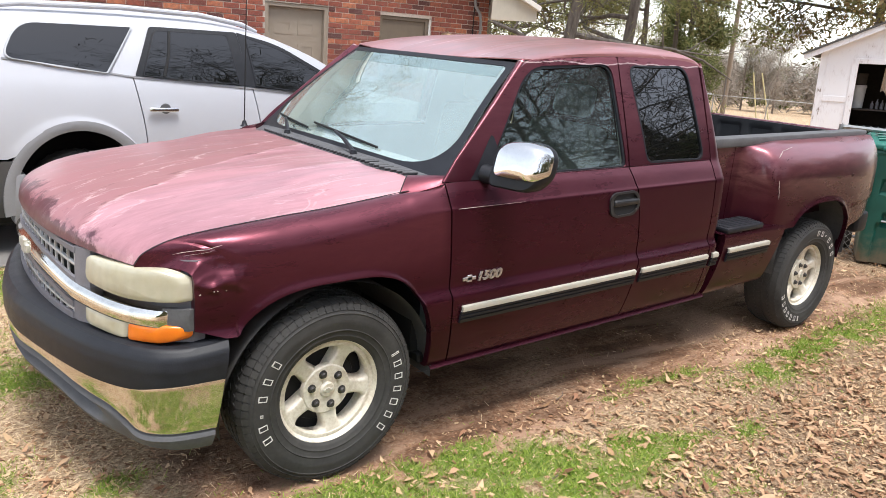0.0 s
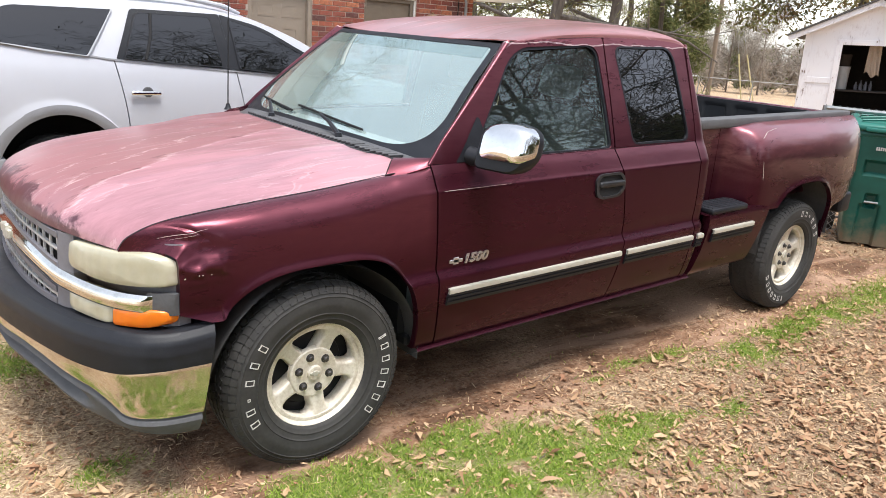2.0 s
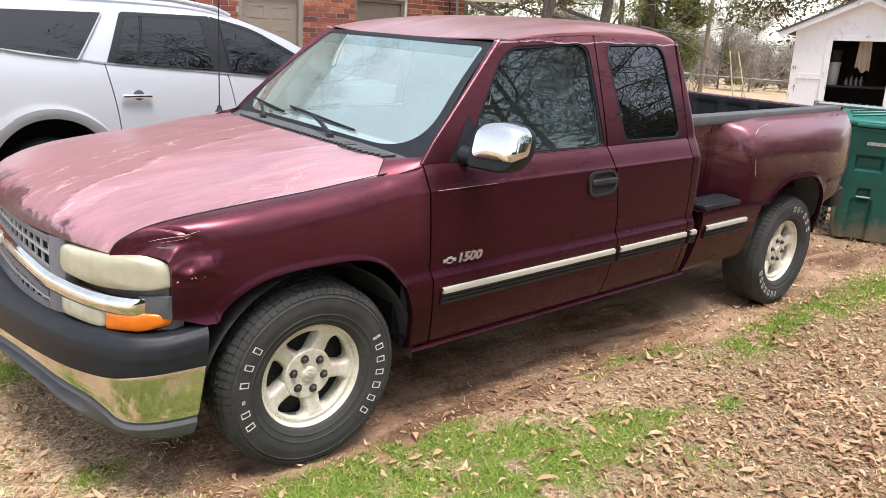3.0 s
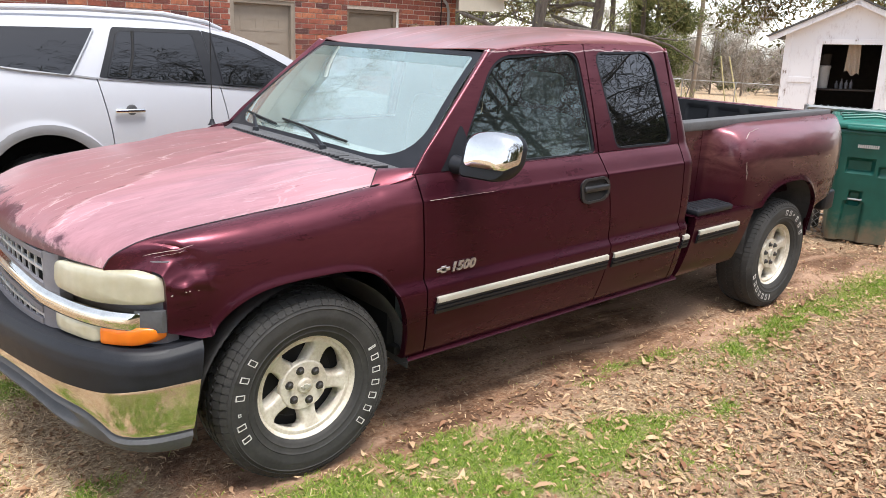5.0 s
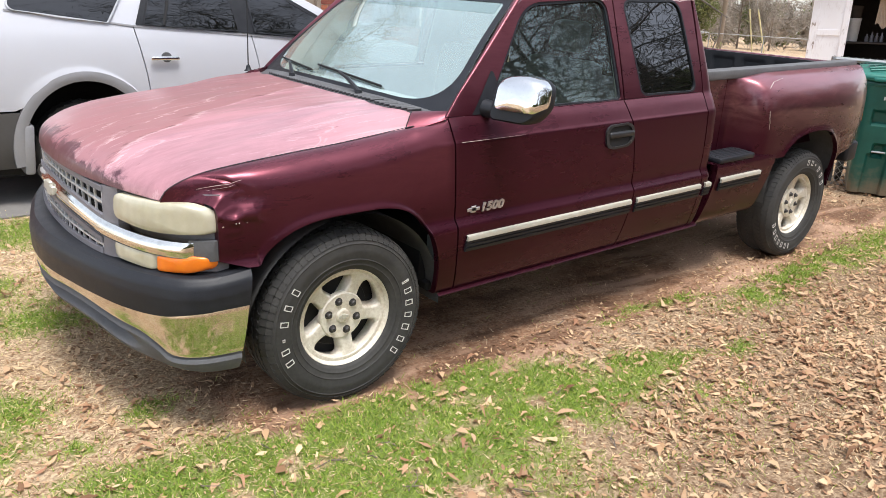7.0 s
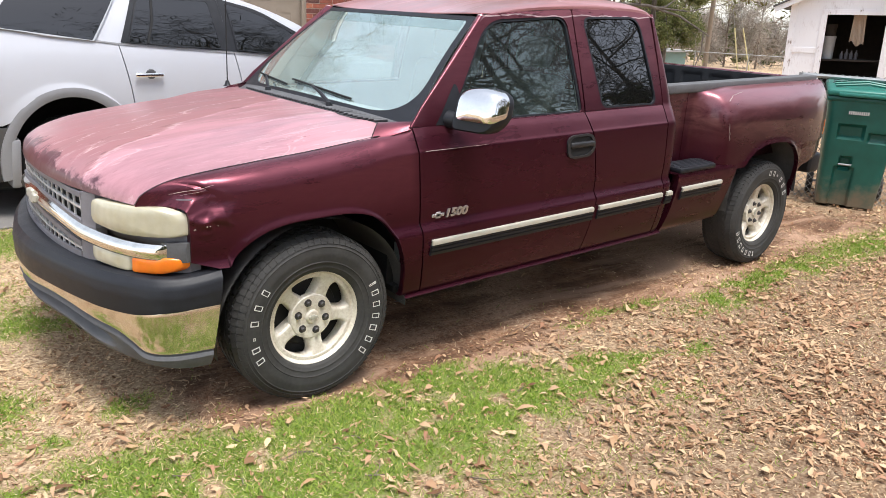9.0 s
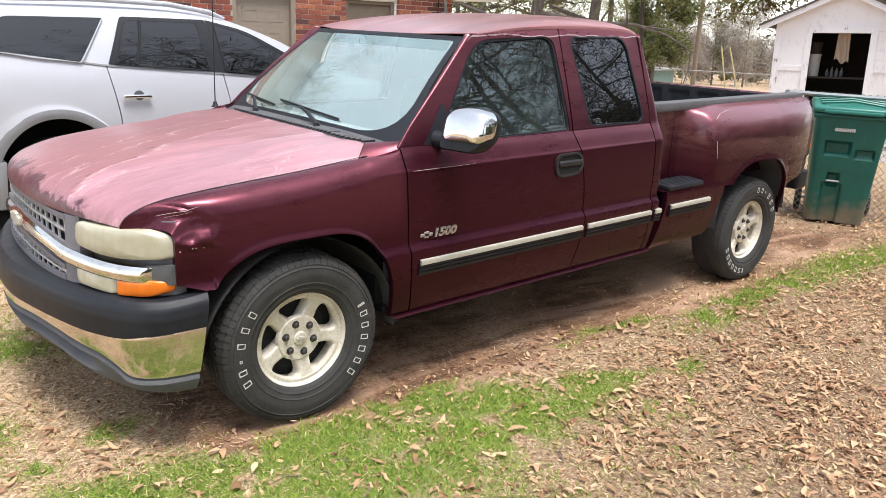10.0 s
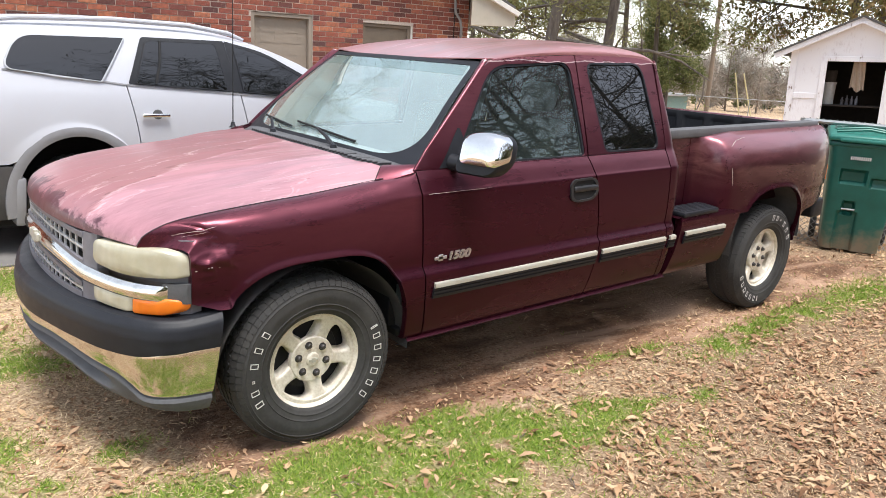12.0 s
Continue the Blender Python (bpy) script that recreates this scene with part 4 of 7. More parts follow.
def flare_at(s):
    def fn(u, v):
        xb, zb = arch_rear(u)
        xt = lerp(2.78, 4.60, u) - 0.20 * smooth01((u - 0.9) / 0.1)
        x = lerp(xb, xt, v ** 1.5)
        crown = 1.228 - 0.030 * smooth01((3.20 - xt) / 0.40)
        z = lerp(zb, crown, v)
        w = FLARE(x)
        k = min(1.0, max(0.0, (crown + 0.004 - z) / lerp(0.22, 0.30, smooth01(u))))
        y = BED + 0.003 + (w - BED) * math.sqrt(max(0, 1 - (1 - k) ** 2)) ** 0.9
        if z < 0.80:
            y -= 0.012 * smooth01((0.79 - z) / 0.02) * smooth01((x - 3.95) / 0.1) + 0.05 * smooth01((0.74 - z) / 0.35) * smooth01((x - 3.9) / 0.2)
        if 0.16 < u < 0.72:
            y += 0.010 * math.exp(-(v / 0.05) ** 2)
        return Vector((x, s * y, z))
    return fn


for s in (-1, 1):
    bm = sheet(bmesh.new(), lambda u, v: Vector((lerp(2.452, 4.42, u), s * BED, lerp(0.70, 1.232, v))), 20, 8, side_in(s, 0.02), s < 0)
    wall = bpart("bed_side", bm, M["paint"], truck)
    bm = sheet(bmesh.new(), flare_at(s), 110, 40, side_in(s, 0.03), s < 0)
    flare = bpart("rear_fender", bm, M["paint"], truck, "bulging maroon rear fender with scraped paint")
    if s < 0:
        grid = [flare_at(s)(i / 500, j / 200) for i in range(20, 260) for j in range(40, 200)]
        near = lambda x, z: min(grid, key=lambda q: (q.x - x) ** 2 + (q.z - z) ** 2)
        for x0, z0, x1, z1, w in ((3.005, 1.016, 3.028, 0.900, 0.0022), (3.03, 1.150, 3.10, 1.185, 0.0025), (3.10, 1.185, 3.22, 1.200, 0.0018)):
            pts = [near(lerp(x0, x1, k / 5), lerp(z0, z1, k / 5)) + Vector((0, -0.0006, 0.0006)) for k in range(6)]
            bpart("scratch", tube(bmesh.new(), pts, [w * 0.4] + [w] * 4 + [w * 0.4], 6), M["scratch"], flare)
    bm = box(bmesh.new(), (4.575, 0.822, 0.80), (4.612, 0.836, 0.92), 0.006, None, 2)
    for v in bm.verts:
        v.co.y *= s
        v.co.x -= 0.28 * max(0, v.co.z - 0.9)
    bpart("side_marker", bm, M["amber"], flare, "amber side marker")
    # lower panel with the step
    edge = curve([(0.375, 2.452), (0.55, 2.485), (0.748, 2.503)])
    rear = curve([(0.375, 3.06), (0.55, 3.10), (0.748, 3.16)])
    bm = sheet(bmesh.new(), lambda u, v: Vector((lerp(edge(z := lerp(0.375, 0.742, v)), rear(z), u), s * (half_width(min(z, 0.69)) - 0.004 - 0.008 * smooth01((z - 0.72) / 0.022)), z)), 20, 30, side_in(s, 0.05), s < 0)
    low = bpart("step_panel", bm, M["paint"], truck)
    moulding(low, s, 2.535, 2.975, 0.578)
    bm = sheet(bmesh.new(), lambda u, v: Vector((lerp(2.468, 3.16, u), s * lerp(BED - 0.01, 0.972, v), 0.744)), 4, 4, None, s > 0)
    bpart("step_top", bm, M["paint"], low)
    bm = box(bmesh.new(), (2.515, 0.80, 0.742), (2.905, 0.985, 0.775), 0.012, None, 2)
    for v in bm.verts:
        v.co.x += 0.10 * max(0, (v.co.x - 2.6)) * (0.93 - v.co.y) / 0.1
        v.co.y *= s
    bpart("step_pad", bm, M["rubber_trim"], low, "ribbed black plastic step pad")
    for k in range(6):
        bm = box(bmesh.new(), (2.54, 0.82 + 0.026 * k, 0.773), (2.88, 0.832 + 0.026 * k, 0.779), 0.002)
        for v in bm.verts:
            v.co.y *= s
        bpart("rib", bm, M["rubber_trim"], low, "", False)
    # rail cap, inner wall with pressed pockets
    bm = box(bmesh.new(), (2.462, BED - 0.085, 1.200), (4.43, BED + 0.014, 1.258), 0.012, None, 2)
    for v in bm.verts:
        v.co.y *= s
    bpart("rail_cap", bm, M["rail_grey"], wall, "weathered black rail cap")
    bm = bmesh.new()

    def inner_at(u, v):
        x, z = lerp(2.50, 4.40, u), lerp(0.72, 1.232, v)
        k = (x - 2.56) / 0.30
        f = k - math.floor(k)
        pocket = smooth01(f / 0.12) * smooth01((0.78 - f) / 0.12) * smooth01((z - 1.00) / 0.03) * smooth01((1.17 - z) / 0.03)
        return Vector((x, s * (BED - 0.06 + 0.022 * pocket), z))
    sheet(bm, inner_at, 140, 30, None, s > 0)
    bpart("bed_wall", bm, M["soil_bed"], wall, "black plastic bed liner with pockets")
    # tail lamp
    bm = box(bmesh.new(), (4.585, 0.755, 0.79), (4.625, 0.828, 1.03), 0.012, None, 2)
    for v in bm.verts:
        v.co.y *= s
        v.co.x -= 0.28 * max(0, v.co.z - 0.9)
    bpart("tail_lamp", bm, M["red_lens"], truck)
    # wheel housings
    for xc, y0, r in ((0.012, 0.935, 0.465), (3.60, 0.955, 0.455)):
        bm = bmesh.new()
        sheet(bm, lambda u, v: Vector((xc + r * math.cos(math.pi * lerp(1.04, -0.02, u)), s * lerp(0.42, y0, v), (0.36 if xc < 1 else 0.46) + r * math.sin(math.pi * lerp(1.04, -0.02, u)))), 40, 6, None, s > 0)
        bpart("wheel_liner", bm, M["liner"], truck)
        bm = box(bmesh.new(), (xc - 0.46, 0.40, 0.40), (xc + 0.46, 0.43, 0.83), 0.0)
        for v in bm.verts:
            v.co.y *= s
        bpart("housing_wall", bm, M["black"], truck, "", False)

bm = box(bmesh.new(), (2.48, -0.74, 0.70), (4.42, 0.74, 0.73), 0.004)
bpart("bed_floor", bm, M["soil_bed"], truck)
bm = box(bmesh.new(), (2.458, -0.772, 0.72), (2.49, 0.772, 1.225), 0.006)
bpart("bed_front", bm, M["soil_bed"], truck)
bm = box(bmesh.new(), (4.40, -0.765, 0.66), (4.455, 0.765, 1.235), 0.012, None, 2)
gate = bpart("tailgate", bm, M["paint"], truck)


def gate_at(u, v):
    y, z = lerp(-0.715, 0.715, u), lerp(0.73, 1.225, v)
    k = (y + 0.70) / 0.28
    f = k - math.floor(k)
    pocket = smooth01((f - 0.1) / 0.1) * smooth01((0.9 - f) / 0.1) * smooth01((z - 0.9) / 0.03) * smooth01((1.19 - z) / 0.03)
    return Vector((4.392 + 0.02 * pocket - 0.02, y, z))


bm = sheet(bmesh.new(), gate_at, 110, 24, (0.03, 0, 0))
bpart("gate_liner", bm, M["soil_bed"], gate, "black ribbed tailgate liner")
bm = box(bmesh.new(), (4.46, -0.85, 0.50), (4.625, 0.85, 0.655), 0.025, None, 3)
bpart("rear_bumper", bm, M["rubber_trim"], truck)
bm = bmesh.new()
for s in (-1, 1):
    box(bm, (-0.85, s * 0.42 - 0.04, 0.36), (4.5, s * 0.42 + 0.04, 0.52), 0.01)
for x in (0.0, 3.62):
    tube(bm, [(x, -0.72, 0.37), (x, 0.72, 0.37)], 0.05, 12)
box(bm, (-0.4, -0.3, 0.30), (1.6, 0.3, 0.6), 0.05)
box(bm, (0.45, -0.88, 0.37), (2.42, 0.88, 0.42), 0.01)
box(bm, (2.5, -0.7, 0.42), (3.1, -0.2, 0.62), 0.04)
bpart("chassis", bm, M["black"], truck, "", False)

# cabin
cabin = [("dashboard", (0.44, -0.80, 0.93), (0.84, 0.80, 1.15), 0.06, "interior"), ("floor_pan", (0.5, -0.85, 0.42), (2.40, 0.85, 0.47), 0.0, "interior"), ("firewall", (0.43, -0.84, 0.42), (0.47, 0.84, 1.13), 0.0, "black")]
for nm, lo, hi, bv, mt in cabin:
    bpart(nm, box(bmesh.new(), lo, hi, bv, None, 3), M[mt], truck)
for s in (-1, 1):
    seat = bpart("seat", box(bmesh.new(), (1.05, s * 0.40 - 0.27, 0.60), (1.60, s * 0.40 + 0.27, 0.80), 0.05, None, 3), M["seat"], truck, "grey cloth bucket seat")
    bm = box(bmesh.new(), (-0.07, -0.26, 0.0), (0.07, 0.26, 0.60), 0.055, pose(1.60, s * 0.40, 0.74, 0, 12, 0), 3)
    bpart("backrest", bm, M["seat"], seat)
    bm = box(bmesh.new(), (-0.05, -0.13, 0.0), (0.05, 0.13, 0.17), 0.045, pose(1.73, s * 0.40, 1.36, 0, 12, 0), 3)
    bpart("headrest", bm, M["seat"], seat)
    bm = sheet(bmesh.new(), lambda u, v: Vector((lerp(0.55, 1.66, u), s * (half_width(z := lerp(0.45, 1.155, v)) - 0.06), z)), 8, 12)
    bpart("door_lining", bm, M["interior"], truck)
    bm = sheet(bmesh.new(), lambda u, v: Vector((lerp(1.66, 2.38, u), s * (half_width(z := lerp(0.45, 1.66, v)) - 0.06), z)), 8, 12)
    bpart("rear_lining", bm, M["interior"], truck)
bpart("rear_bench", box(bmesh.new(), (2.05, -0.65, 0.60), (2.36, 0.65, 1.18), 0.06, None, 3), M["seat"], truck)
bm = sheet(bmesh.new(), lambda u, v: Vector((lerp(1.06, 2.36, v), lerp(-0.66, 0.66, u), ROOF_C(lerp(1.06, 2.36, v)) - 0.05 - 0.03 * (2 * u - 1) ** 2)), 10, 10)
bpart("headliner", bm, M["interior"], truck)
bm = bmesh.new()
wheel_m = pose(0.90, -0.40, 1.04, 0, -62, 0)
tube(bm, [wheel_m @ Vector((0.19 * math.cos(2 * math.pi * k / 40), 0.19 * math.sin(2 * math.pi * k / 40), 0)) for k in range(41)], 0.016, 8, False)
for a in (20, 160, 270):
    tube(bm, [wheel_m @ Vector((0, 0, -0.02)), wheel_m @ Vector((0.19 * math.cos(radians(a)), 0.19 * math.sin(radians(a)), 0))], 0.015, 8)
tube(bm, [wheel_m @ Vector((0, 0, 0.0)), wheel_m @ Vector((0, 0, -0.22))], 0.03, 10)
bpart("steering_wheel", bm, M["grey_plastic"], truck)

# wheels
R, RIM = 0.383, 0.219


def build_wheel():
    """A wheel whose outer face looks along -y, hub at the origin."""
    m = pose(0, 0, 0, 90)
    hub = new("wheel")
    bm = bmesh.new()
    prof = [(0.205, -0.085), (0.222, -0.112), (0.236, -0.119), (0.240, -0.122), (0.244, -0.121), (0.262, -0.126), (0.265, -0.129), (0.268, -0.127), (0.300, -0.132), (0.330, -0.129), (0.333, -0.131), (0.337, -0.127), (0.352, -0.120), (0.355, -0.121), (0.360, -0.114), (0.372, -0.100), (R - 0.006, -0.085), (R - 0.006, 0.085), (0.372, 0.100), (0.360, 0.114), (0.30, 0.132), (0.25, 0.124), (0.222, 0.112), (0.205, 0.085)]
    fine = []
    for p, q in zip(prof, prof[1:]):
        fine += [(lerp(p[0], q[0], k / 3), lerp(p[1], q[1], k / 3)) for k in range(3)]
    fine.append(prof[-1])
    lathe(bm, [(r, -h) for r, h in fine], 96, m)
    tyre = part("tyre", bm, M["tyre"], hub, "worn black all-terrain tyre with white raised letters")
    # tread blocks: two shoulder rows and three inner ones
    bm = bmesh.new()
    n = 72
    for k in range(n):
        for y, w, sk, off in ((-0.093, 0.036, 10, 0), (-0.050, 0.030, -24, 0.5), (-0.004, 0.030, 24, 0.1), (0.045, 0.030, -24, 0.6), (0.093, 0.036, 10, 0.3)):
            a = 360 * (k + off) / n
            drop = 0.010 if abs(y) > 0.09 else 0.0
            box(bm, (-0.0135, -w / 2, -0.010), (0.0135, w / 2, 0.004), 0.0, pose(0, 0, 0, 0, a, 0) @ pose(0, y, R - 0.005 - drop * 0.6, (18 if y > 0 else -18) * -1 if abs(y) > 0.09 else 0, 0, sk))
        a = 360 * k / n
        box(bm, (-0.0125, -0.014, -0.006), (0.0125, 0.012, 0.0015), 0.0, pose(0, 0, 0, 0, a, 0) @ pose(0, -0.117, R - 0.026, 52, 0, 0))
    part("tread", bm, M["tyre"], tyre, "", False)
    # white raised outlines, plain bars in place of letters
    def mark(ang, w, hgt):
        b = bmesh.new()
        t = 0.0034
        base = pose(0, 0, 0, 0, ang, 0) @ pose(0, -0.1325, 0.300, 4, 0, 0)
        for lo, hi in (((-w / 2, 0, -hgt / 2), (w / 2, 0.005, -hgt / 2 + t)), ((-w / 2, 0, hgt / 2 - t), (w / 2, 0.005, hgt / 2)), ((-w / 2, 0, -hgt / 2), (-w / 2 + t, 0.005, hgt / 2)), ((w / 2 - t, 0, -hgt / 2), (w / 2, 0.005, hgt / 2))):
            box(b, lo, hi, 0.0, base)
        return b
    return hub, tyre, mark


def wheel_face(hub):
    m = pose(0, 0, 0, 90)
    bm = lathe(bmesh.new(), [(0.205, -0.10), (0.200, -0.05), (0.196, 0.02), (0.200, 0.075), (0.206, 0.094), (0.213, 0.101), (0.219, 0.100), (0.221, 0.092), (0.216, 0.086)], 96, m)
    lathe(bm, [(0.182, 0.055), (0.183, 0.076), (0.187, 0.083), (0.197, 0.085), (0.204, 0.082), (0.2065, 0.094)], 96, m)
    rim = part("rim", bm, M["alloy"], hub, "dusty pale five-spoke alloy rim")
    # disc behind the spokes
    part("brake_disc", lathe(bmesh.new(), [(0.0, 0.012), (0.15, 0.012), (0.155, 0.004), (0.197, -0.005), (0.2, -0.06)], 64, m), M["black"], hub)
    # spokes: wide feet at hub and rim, rounded edges
    for k in range(5):
        a0 = radians(64 + 72 * k)
        bm = bmesh.new()

        def spoke(u, v):
            t = 2 * u - 1
            r = lerp(0.075, 0.190, v)
            wide = 0.032 + 0.001 * v + 0.020 * (1 - v) ** 3 + 0.040 * v ** 9
            wide = min(wide, r * math.tan(radians(35.9)))
            edge = abs(t) ** 6
            h = lerp(0.066, 0.082, v ** 2) - 0.016 * edge - 0.02 * max(0, abs(t) - 0.97) / 0.03
            ang = a0 + math.atan2(wide * t, r)
            rr = r
            return m @ Vector((rr * math.cos(ang), rr * math.sin(ang), h))
        sheet(bm, spoke, 18, 16, lambda p: Vector((0, 0.022, 0)))
        part("spoke", bm, M["alloy"], rim)
    cap = part("hub_plate", lathe(bmesh.new(), [(0.0, 0.072), (0.098, 0.072), (0.103, 0.068), (0.107, 0.05)], 64, m), M["alloy"], rim)
    part("hub_cap", lathe(bmesh.new(), [(0.0, 0.082), (0.026, 0.081), (0.031, 0.077), (0.033, 0.070)], 40, m), M["alloy"], rim)
    bm = bmesh.new()
    box(bm, (-0.022, -0.085, -0.0055), (0.022, -0.081, 0.0055), 0.001)
    box(bm, (-0.009, -0.086, -0.011), (0.009, -0.081, 0.011), 0.001)
    part("emblem", bm, M["trim_bright"], cap, "", False)
    for k in range(6):
        a = radians(46 + 60 * k)
        bm = lathe(bmesh.new(), [(0.0, 0.088), (0.008, 0.088), (0.011, 0.085), (0.012, 0.070)], 12, m @ Matrix.Translation((0.069 * math.cos(a), 0.069 * math.sin(a), 0)))
        part("wheel_nut", bm, M["nut"], rim)
        bm = lathe(bmesh.new(), [(0.012, 0.0725), (0.0165, 0.0730), (0.018, 0.0722)], 18, m @ Matrix.Translation((0.069 * math.cos(a), 0.069 * math.sin(a), 0)))
        part("nut_seat", bm, M["nut"], rim)
    return rim


MARKS = [(-114, 0.016), (-103, 0.016), (-93, 0.009), (-80, 0.016), (-67, 0.016), (-54, 0.016), (67, 0.007), (76, 0.016), (87, 0.017), (98, 0.016), (109, 0.019), (120, 0.017), (131, 0.016)]
for x, s, spin in ((0.0, -1, 0), (3.645, -1, 118), (0.0, 1, 40), (3.645, 1, 75)):
    hub, tyre, mark = build_wheel()
    wheel_face(hub)
    for ang, w in MARKS:
        b = mark(ang, w * 1.45, 0.036 if w > 0.01 else 0.012 if ang < 0 else 0.036)
        part("tyre_mark", b, M["letter_white"], tyre, "", False)
    hub.parent = truck
    hub.matrix_local = pose(x, s * 0.822, 0.375, 0, spin, 0 if s < 0 else 180)


# ---- parked white crossover behind the truck, nose towards +x ----
M["white_paint"] = plain("pearl_white_paint", (0.50, 0.51, 0.555), 0.42, 0.05, 0.008, 6)
M["white_paint"].node_tree.nodes["Principled BSDF"].inputs["Coat Weight"].default_value = 0.2
M["white_paint"].node_tree.nodes["Principled BSDF"].inputs["Coat Roughness"].default_value = 0.22
M["white_trim"] = plain("satin_silver_trim", (0.42, 0.43, 0.45), 0.35, 0.2, 0.04, 10)
M["cladding"] = plain("dark_grey_cladding", (0.075, 0.072, 0.072), 0.6, 0, 0.15, 12, 0.1)
M["lip"] = plain("taupe_arch_lip", (0.25, 0.25, 0.262), 0.4, 0.1, 0.06, 10)
suv = thing("crossover_car", "pearl-white crossover with black tinted windows parked on the drive", "car", at=pose(0.066, 0, 0))
SUV_Y = 2.60
SUV_W = curve([(0.25, 0.09), (0.40, 0.035), (0.60, 0.012), (0.80, 0.0), (0.95, 0.0), (1.10, 0.012), (1.22, 0.032), (1.31, 0.060), (1.45, 0.112), (1.60, 0.180), (1.70, 0.235), (1.78, 0.32)])
BELT = curve([(-1.3, 1.47), (-0.6, 1.395), (0.05, 1.322), (0.22, 1.300), (1.13, 1.238), (1.6, 1.20), (2.3, 1.14)])
SUV_E = curve([(-1.3, 1.62), (-0.6, 1.69), (0.2, 1.715), (0.9, 1.702), (1.4, 1.615), (1.85, 1.45), (2.3, 1.16)])
SUV_C = curve([(-1.3, 1.72), (-0.6, 1.775), (0.1, 1.812), (0.7, 1.800), (1.2, 1.735), (1.7, 1.58), (2.4, 1.22)])
sput = lambda x, z, o=0.0: Vector((x, SUV_Y + SUV_W(z) - o, z))
ARCH_X, ARCH_Z = -0.165, 0.405


cut2 = curve([(0.40, 0.315), (0.885, 0.291), (1.31, 0.219)])


def quarter(u, v):
    """Rear quarter: lower edge over the wheel arch."""
    if u < 0.22:
        xb, zb = lerp(-1.25, -0.62, u / 0.22), 0.72
    elif u < 0.86:
        a = lerp(math.pi - 0.62, 0.42, (u - 0.22) / 0.64)
        xb, zb = ARCH_X + 0.515 * math.cos(a), ARCH_Z + 0.575 * math.sin(a)
    else:
        xb, zb = lerp(0.285, 0.292, (u - 0.86) / 0.14), lerp(0.655, 0.45, (u - 0.86) / 0.14)
    xt = lerp(-1.25, 0.212, u)
    x, z = lerp(xb, xt, v), lerp(zb, BELT(xt), v)
    x = lerp(x, cut2(z) - 0.004, smooth01((u - 0.8) / 0.2))
    p = sput(x, z)
    p.y -= 0.012 * math.exp(-(v / 0.06) ** 2) * (0.22 < u < 0.86)
    return p


part("quarter_panel", sheet(bmesh.new(), quarter, 80, 26, (0, 0.03, 0)), M["white_paint"], suv)
bm = bmesh.new()


def lip_at(u, v):
    a = lerp(math.pi + 0.15, -0.15, u)
    r = lerp(0.0, 1.0, v)
    return Vector((ARCH_X + lerp(0.448, 0.522, r) * math.cos(a), SUV_Y - 0.012 + SUV_W(0.8) + 0.018 * (1 - r) ** 2 * 0 - 0.005 * math.sin(math.pi * r), ARCH_Z + lerp(0.510, 0.580, r) * math.sin(a)))


sheet(bm, lip_at, 60, 8, (0, 0.05, 0))
part("arch_lip", bm, M["lip"], suv)
cut3 = curve([(0.40, 1.24), (0.9, 1.215), (1.25, 1.150)])
bm = sheet(bmesh.new(), lambda u, v: sput(lerp(cut2(z := lerp(0.42, BELT(lerp(0.22, 1.14, u)), v)) + 0.004, cut3(z) - 0.004, u), z), 24, 26, (0, 0.03, 0))
rdoor = part("rear_door", bm, M["white_paint"], suv)
bm = sheet(bmesh.new(), lambda u, v: sput(lerp(cut3(z := lerp(0.42, BELT(lerp(1.15, 2.2, u)), v)) + 0.004, 2.2, u), z), 24, 26, (0, 0.03, 0))
fdoor = part("front_door", bm, M["white_paint"], suv)
bm = sheet(bmesh.new(), lambda u, v: Vector((lerp(2.2, 3.75, u), SUV_Y + SUV_W(z := lerp(0.45, 1.14 - 0.25 * u ** 3, v)) + 0.5 * max(0, u - 0.55) ** 2, z)), 24, 16, (0, 0.03, 0))
part("front_fender", bm, M["white_paint"], suv)
# upper side and roof
bm = sheet(bmesh.new(), lambda u, v: sput(x := lerp(-1.25, 2.25, u), lerp(BELT(x), max(SUV_E(x), BELT(x) + 0.005), v)), 60, 14, (0, 0.02, 0))
part("side_frame", bm, M["white_paint"], suv)


def suv_roof(u, v):
    t = 2 * v - 1
    x = lerp(-1.25, 2.25, u)
    e, c = max(SUV_E(x), BELT(x) + 0.005), max(SUV_C(x), BELT(x) + 0.02)
    half = 1.0 - SUV_W(e)
    return Vector((x, SUV_Y + 1.0 + half * t, e + (c - e) * max(0, 1 - abs(t) ** 2.4) ** 0.8))


part("roof", sheet(bmesh.new(), suv_roof, 60, 30), M["white_paint"], suv)
bm = sheet(bmesh.new(), lambda u, v: Vector((lerp(2.2, 3.75, u), SUV_Y + lerp(0.1, 1.9, v), 1.13 - 0.22 * u ** 2.5 + 0.05 * math.sin(math.pi * v))), 16, 12)
part("hood", bm, M["white_paint"], suv)
bm = sheet(bmesh.new(), lambda u, v: Vector((lerp(-1.25, 3.75, u), SUV_Y + 2.0 - SUV_W(z := lerp(0.3, 1.25, v)), z)), 20, 10)
part("far_side", bm, M["white_paint"], suv)
bm = sheet(bmesh.new(), lambda u, v: Vector((-1.25 - 0.06 * math.sin(math.pi * v), SUV_Y + lerp(0.05, 1.95, u), lerp(0.3, 1.6, v))), 10, 10)
part("tail", bm, M["white_paint"], suv)
bm = sheet(bmesh.new(), lambda u, v: Vector((3.75 + 0.05 * math.sin(math.pi * v), SUV_Y + lerp(0.1, 1.9, u), lerp(0.3, 0.95, v))), 10, 10)
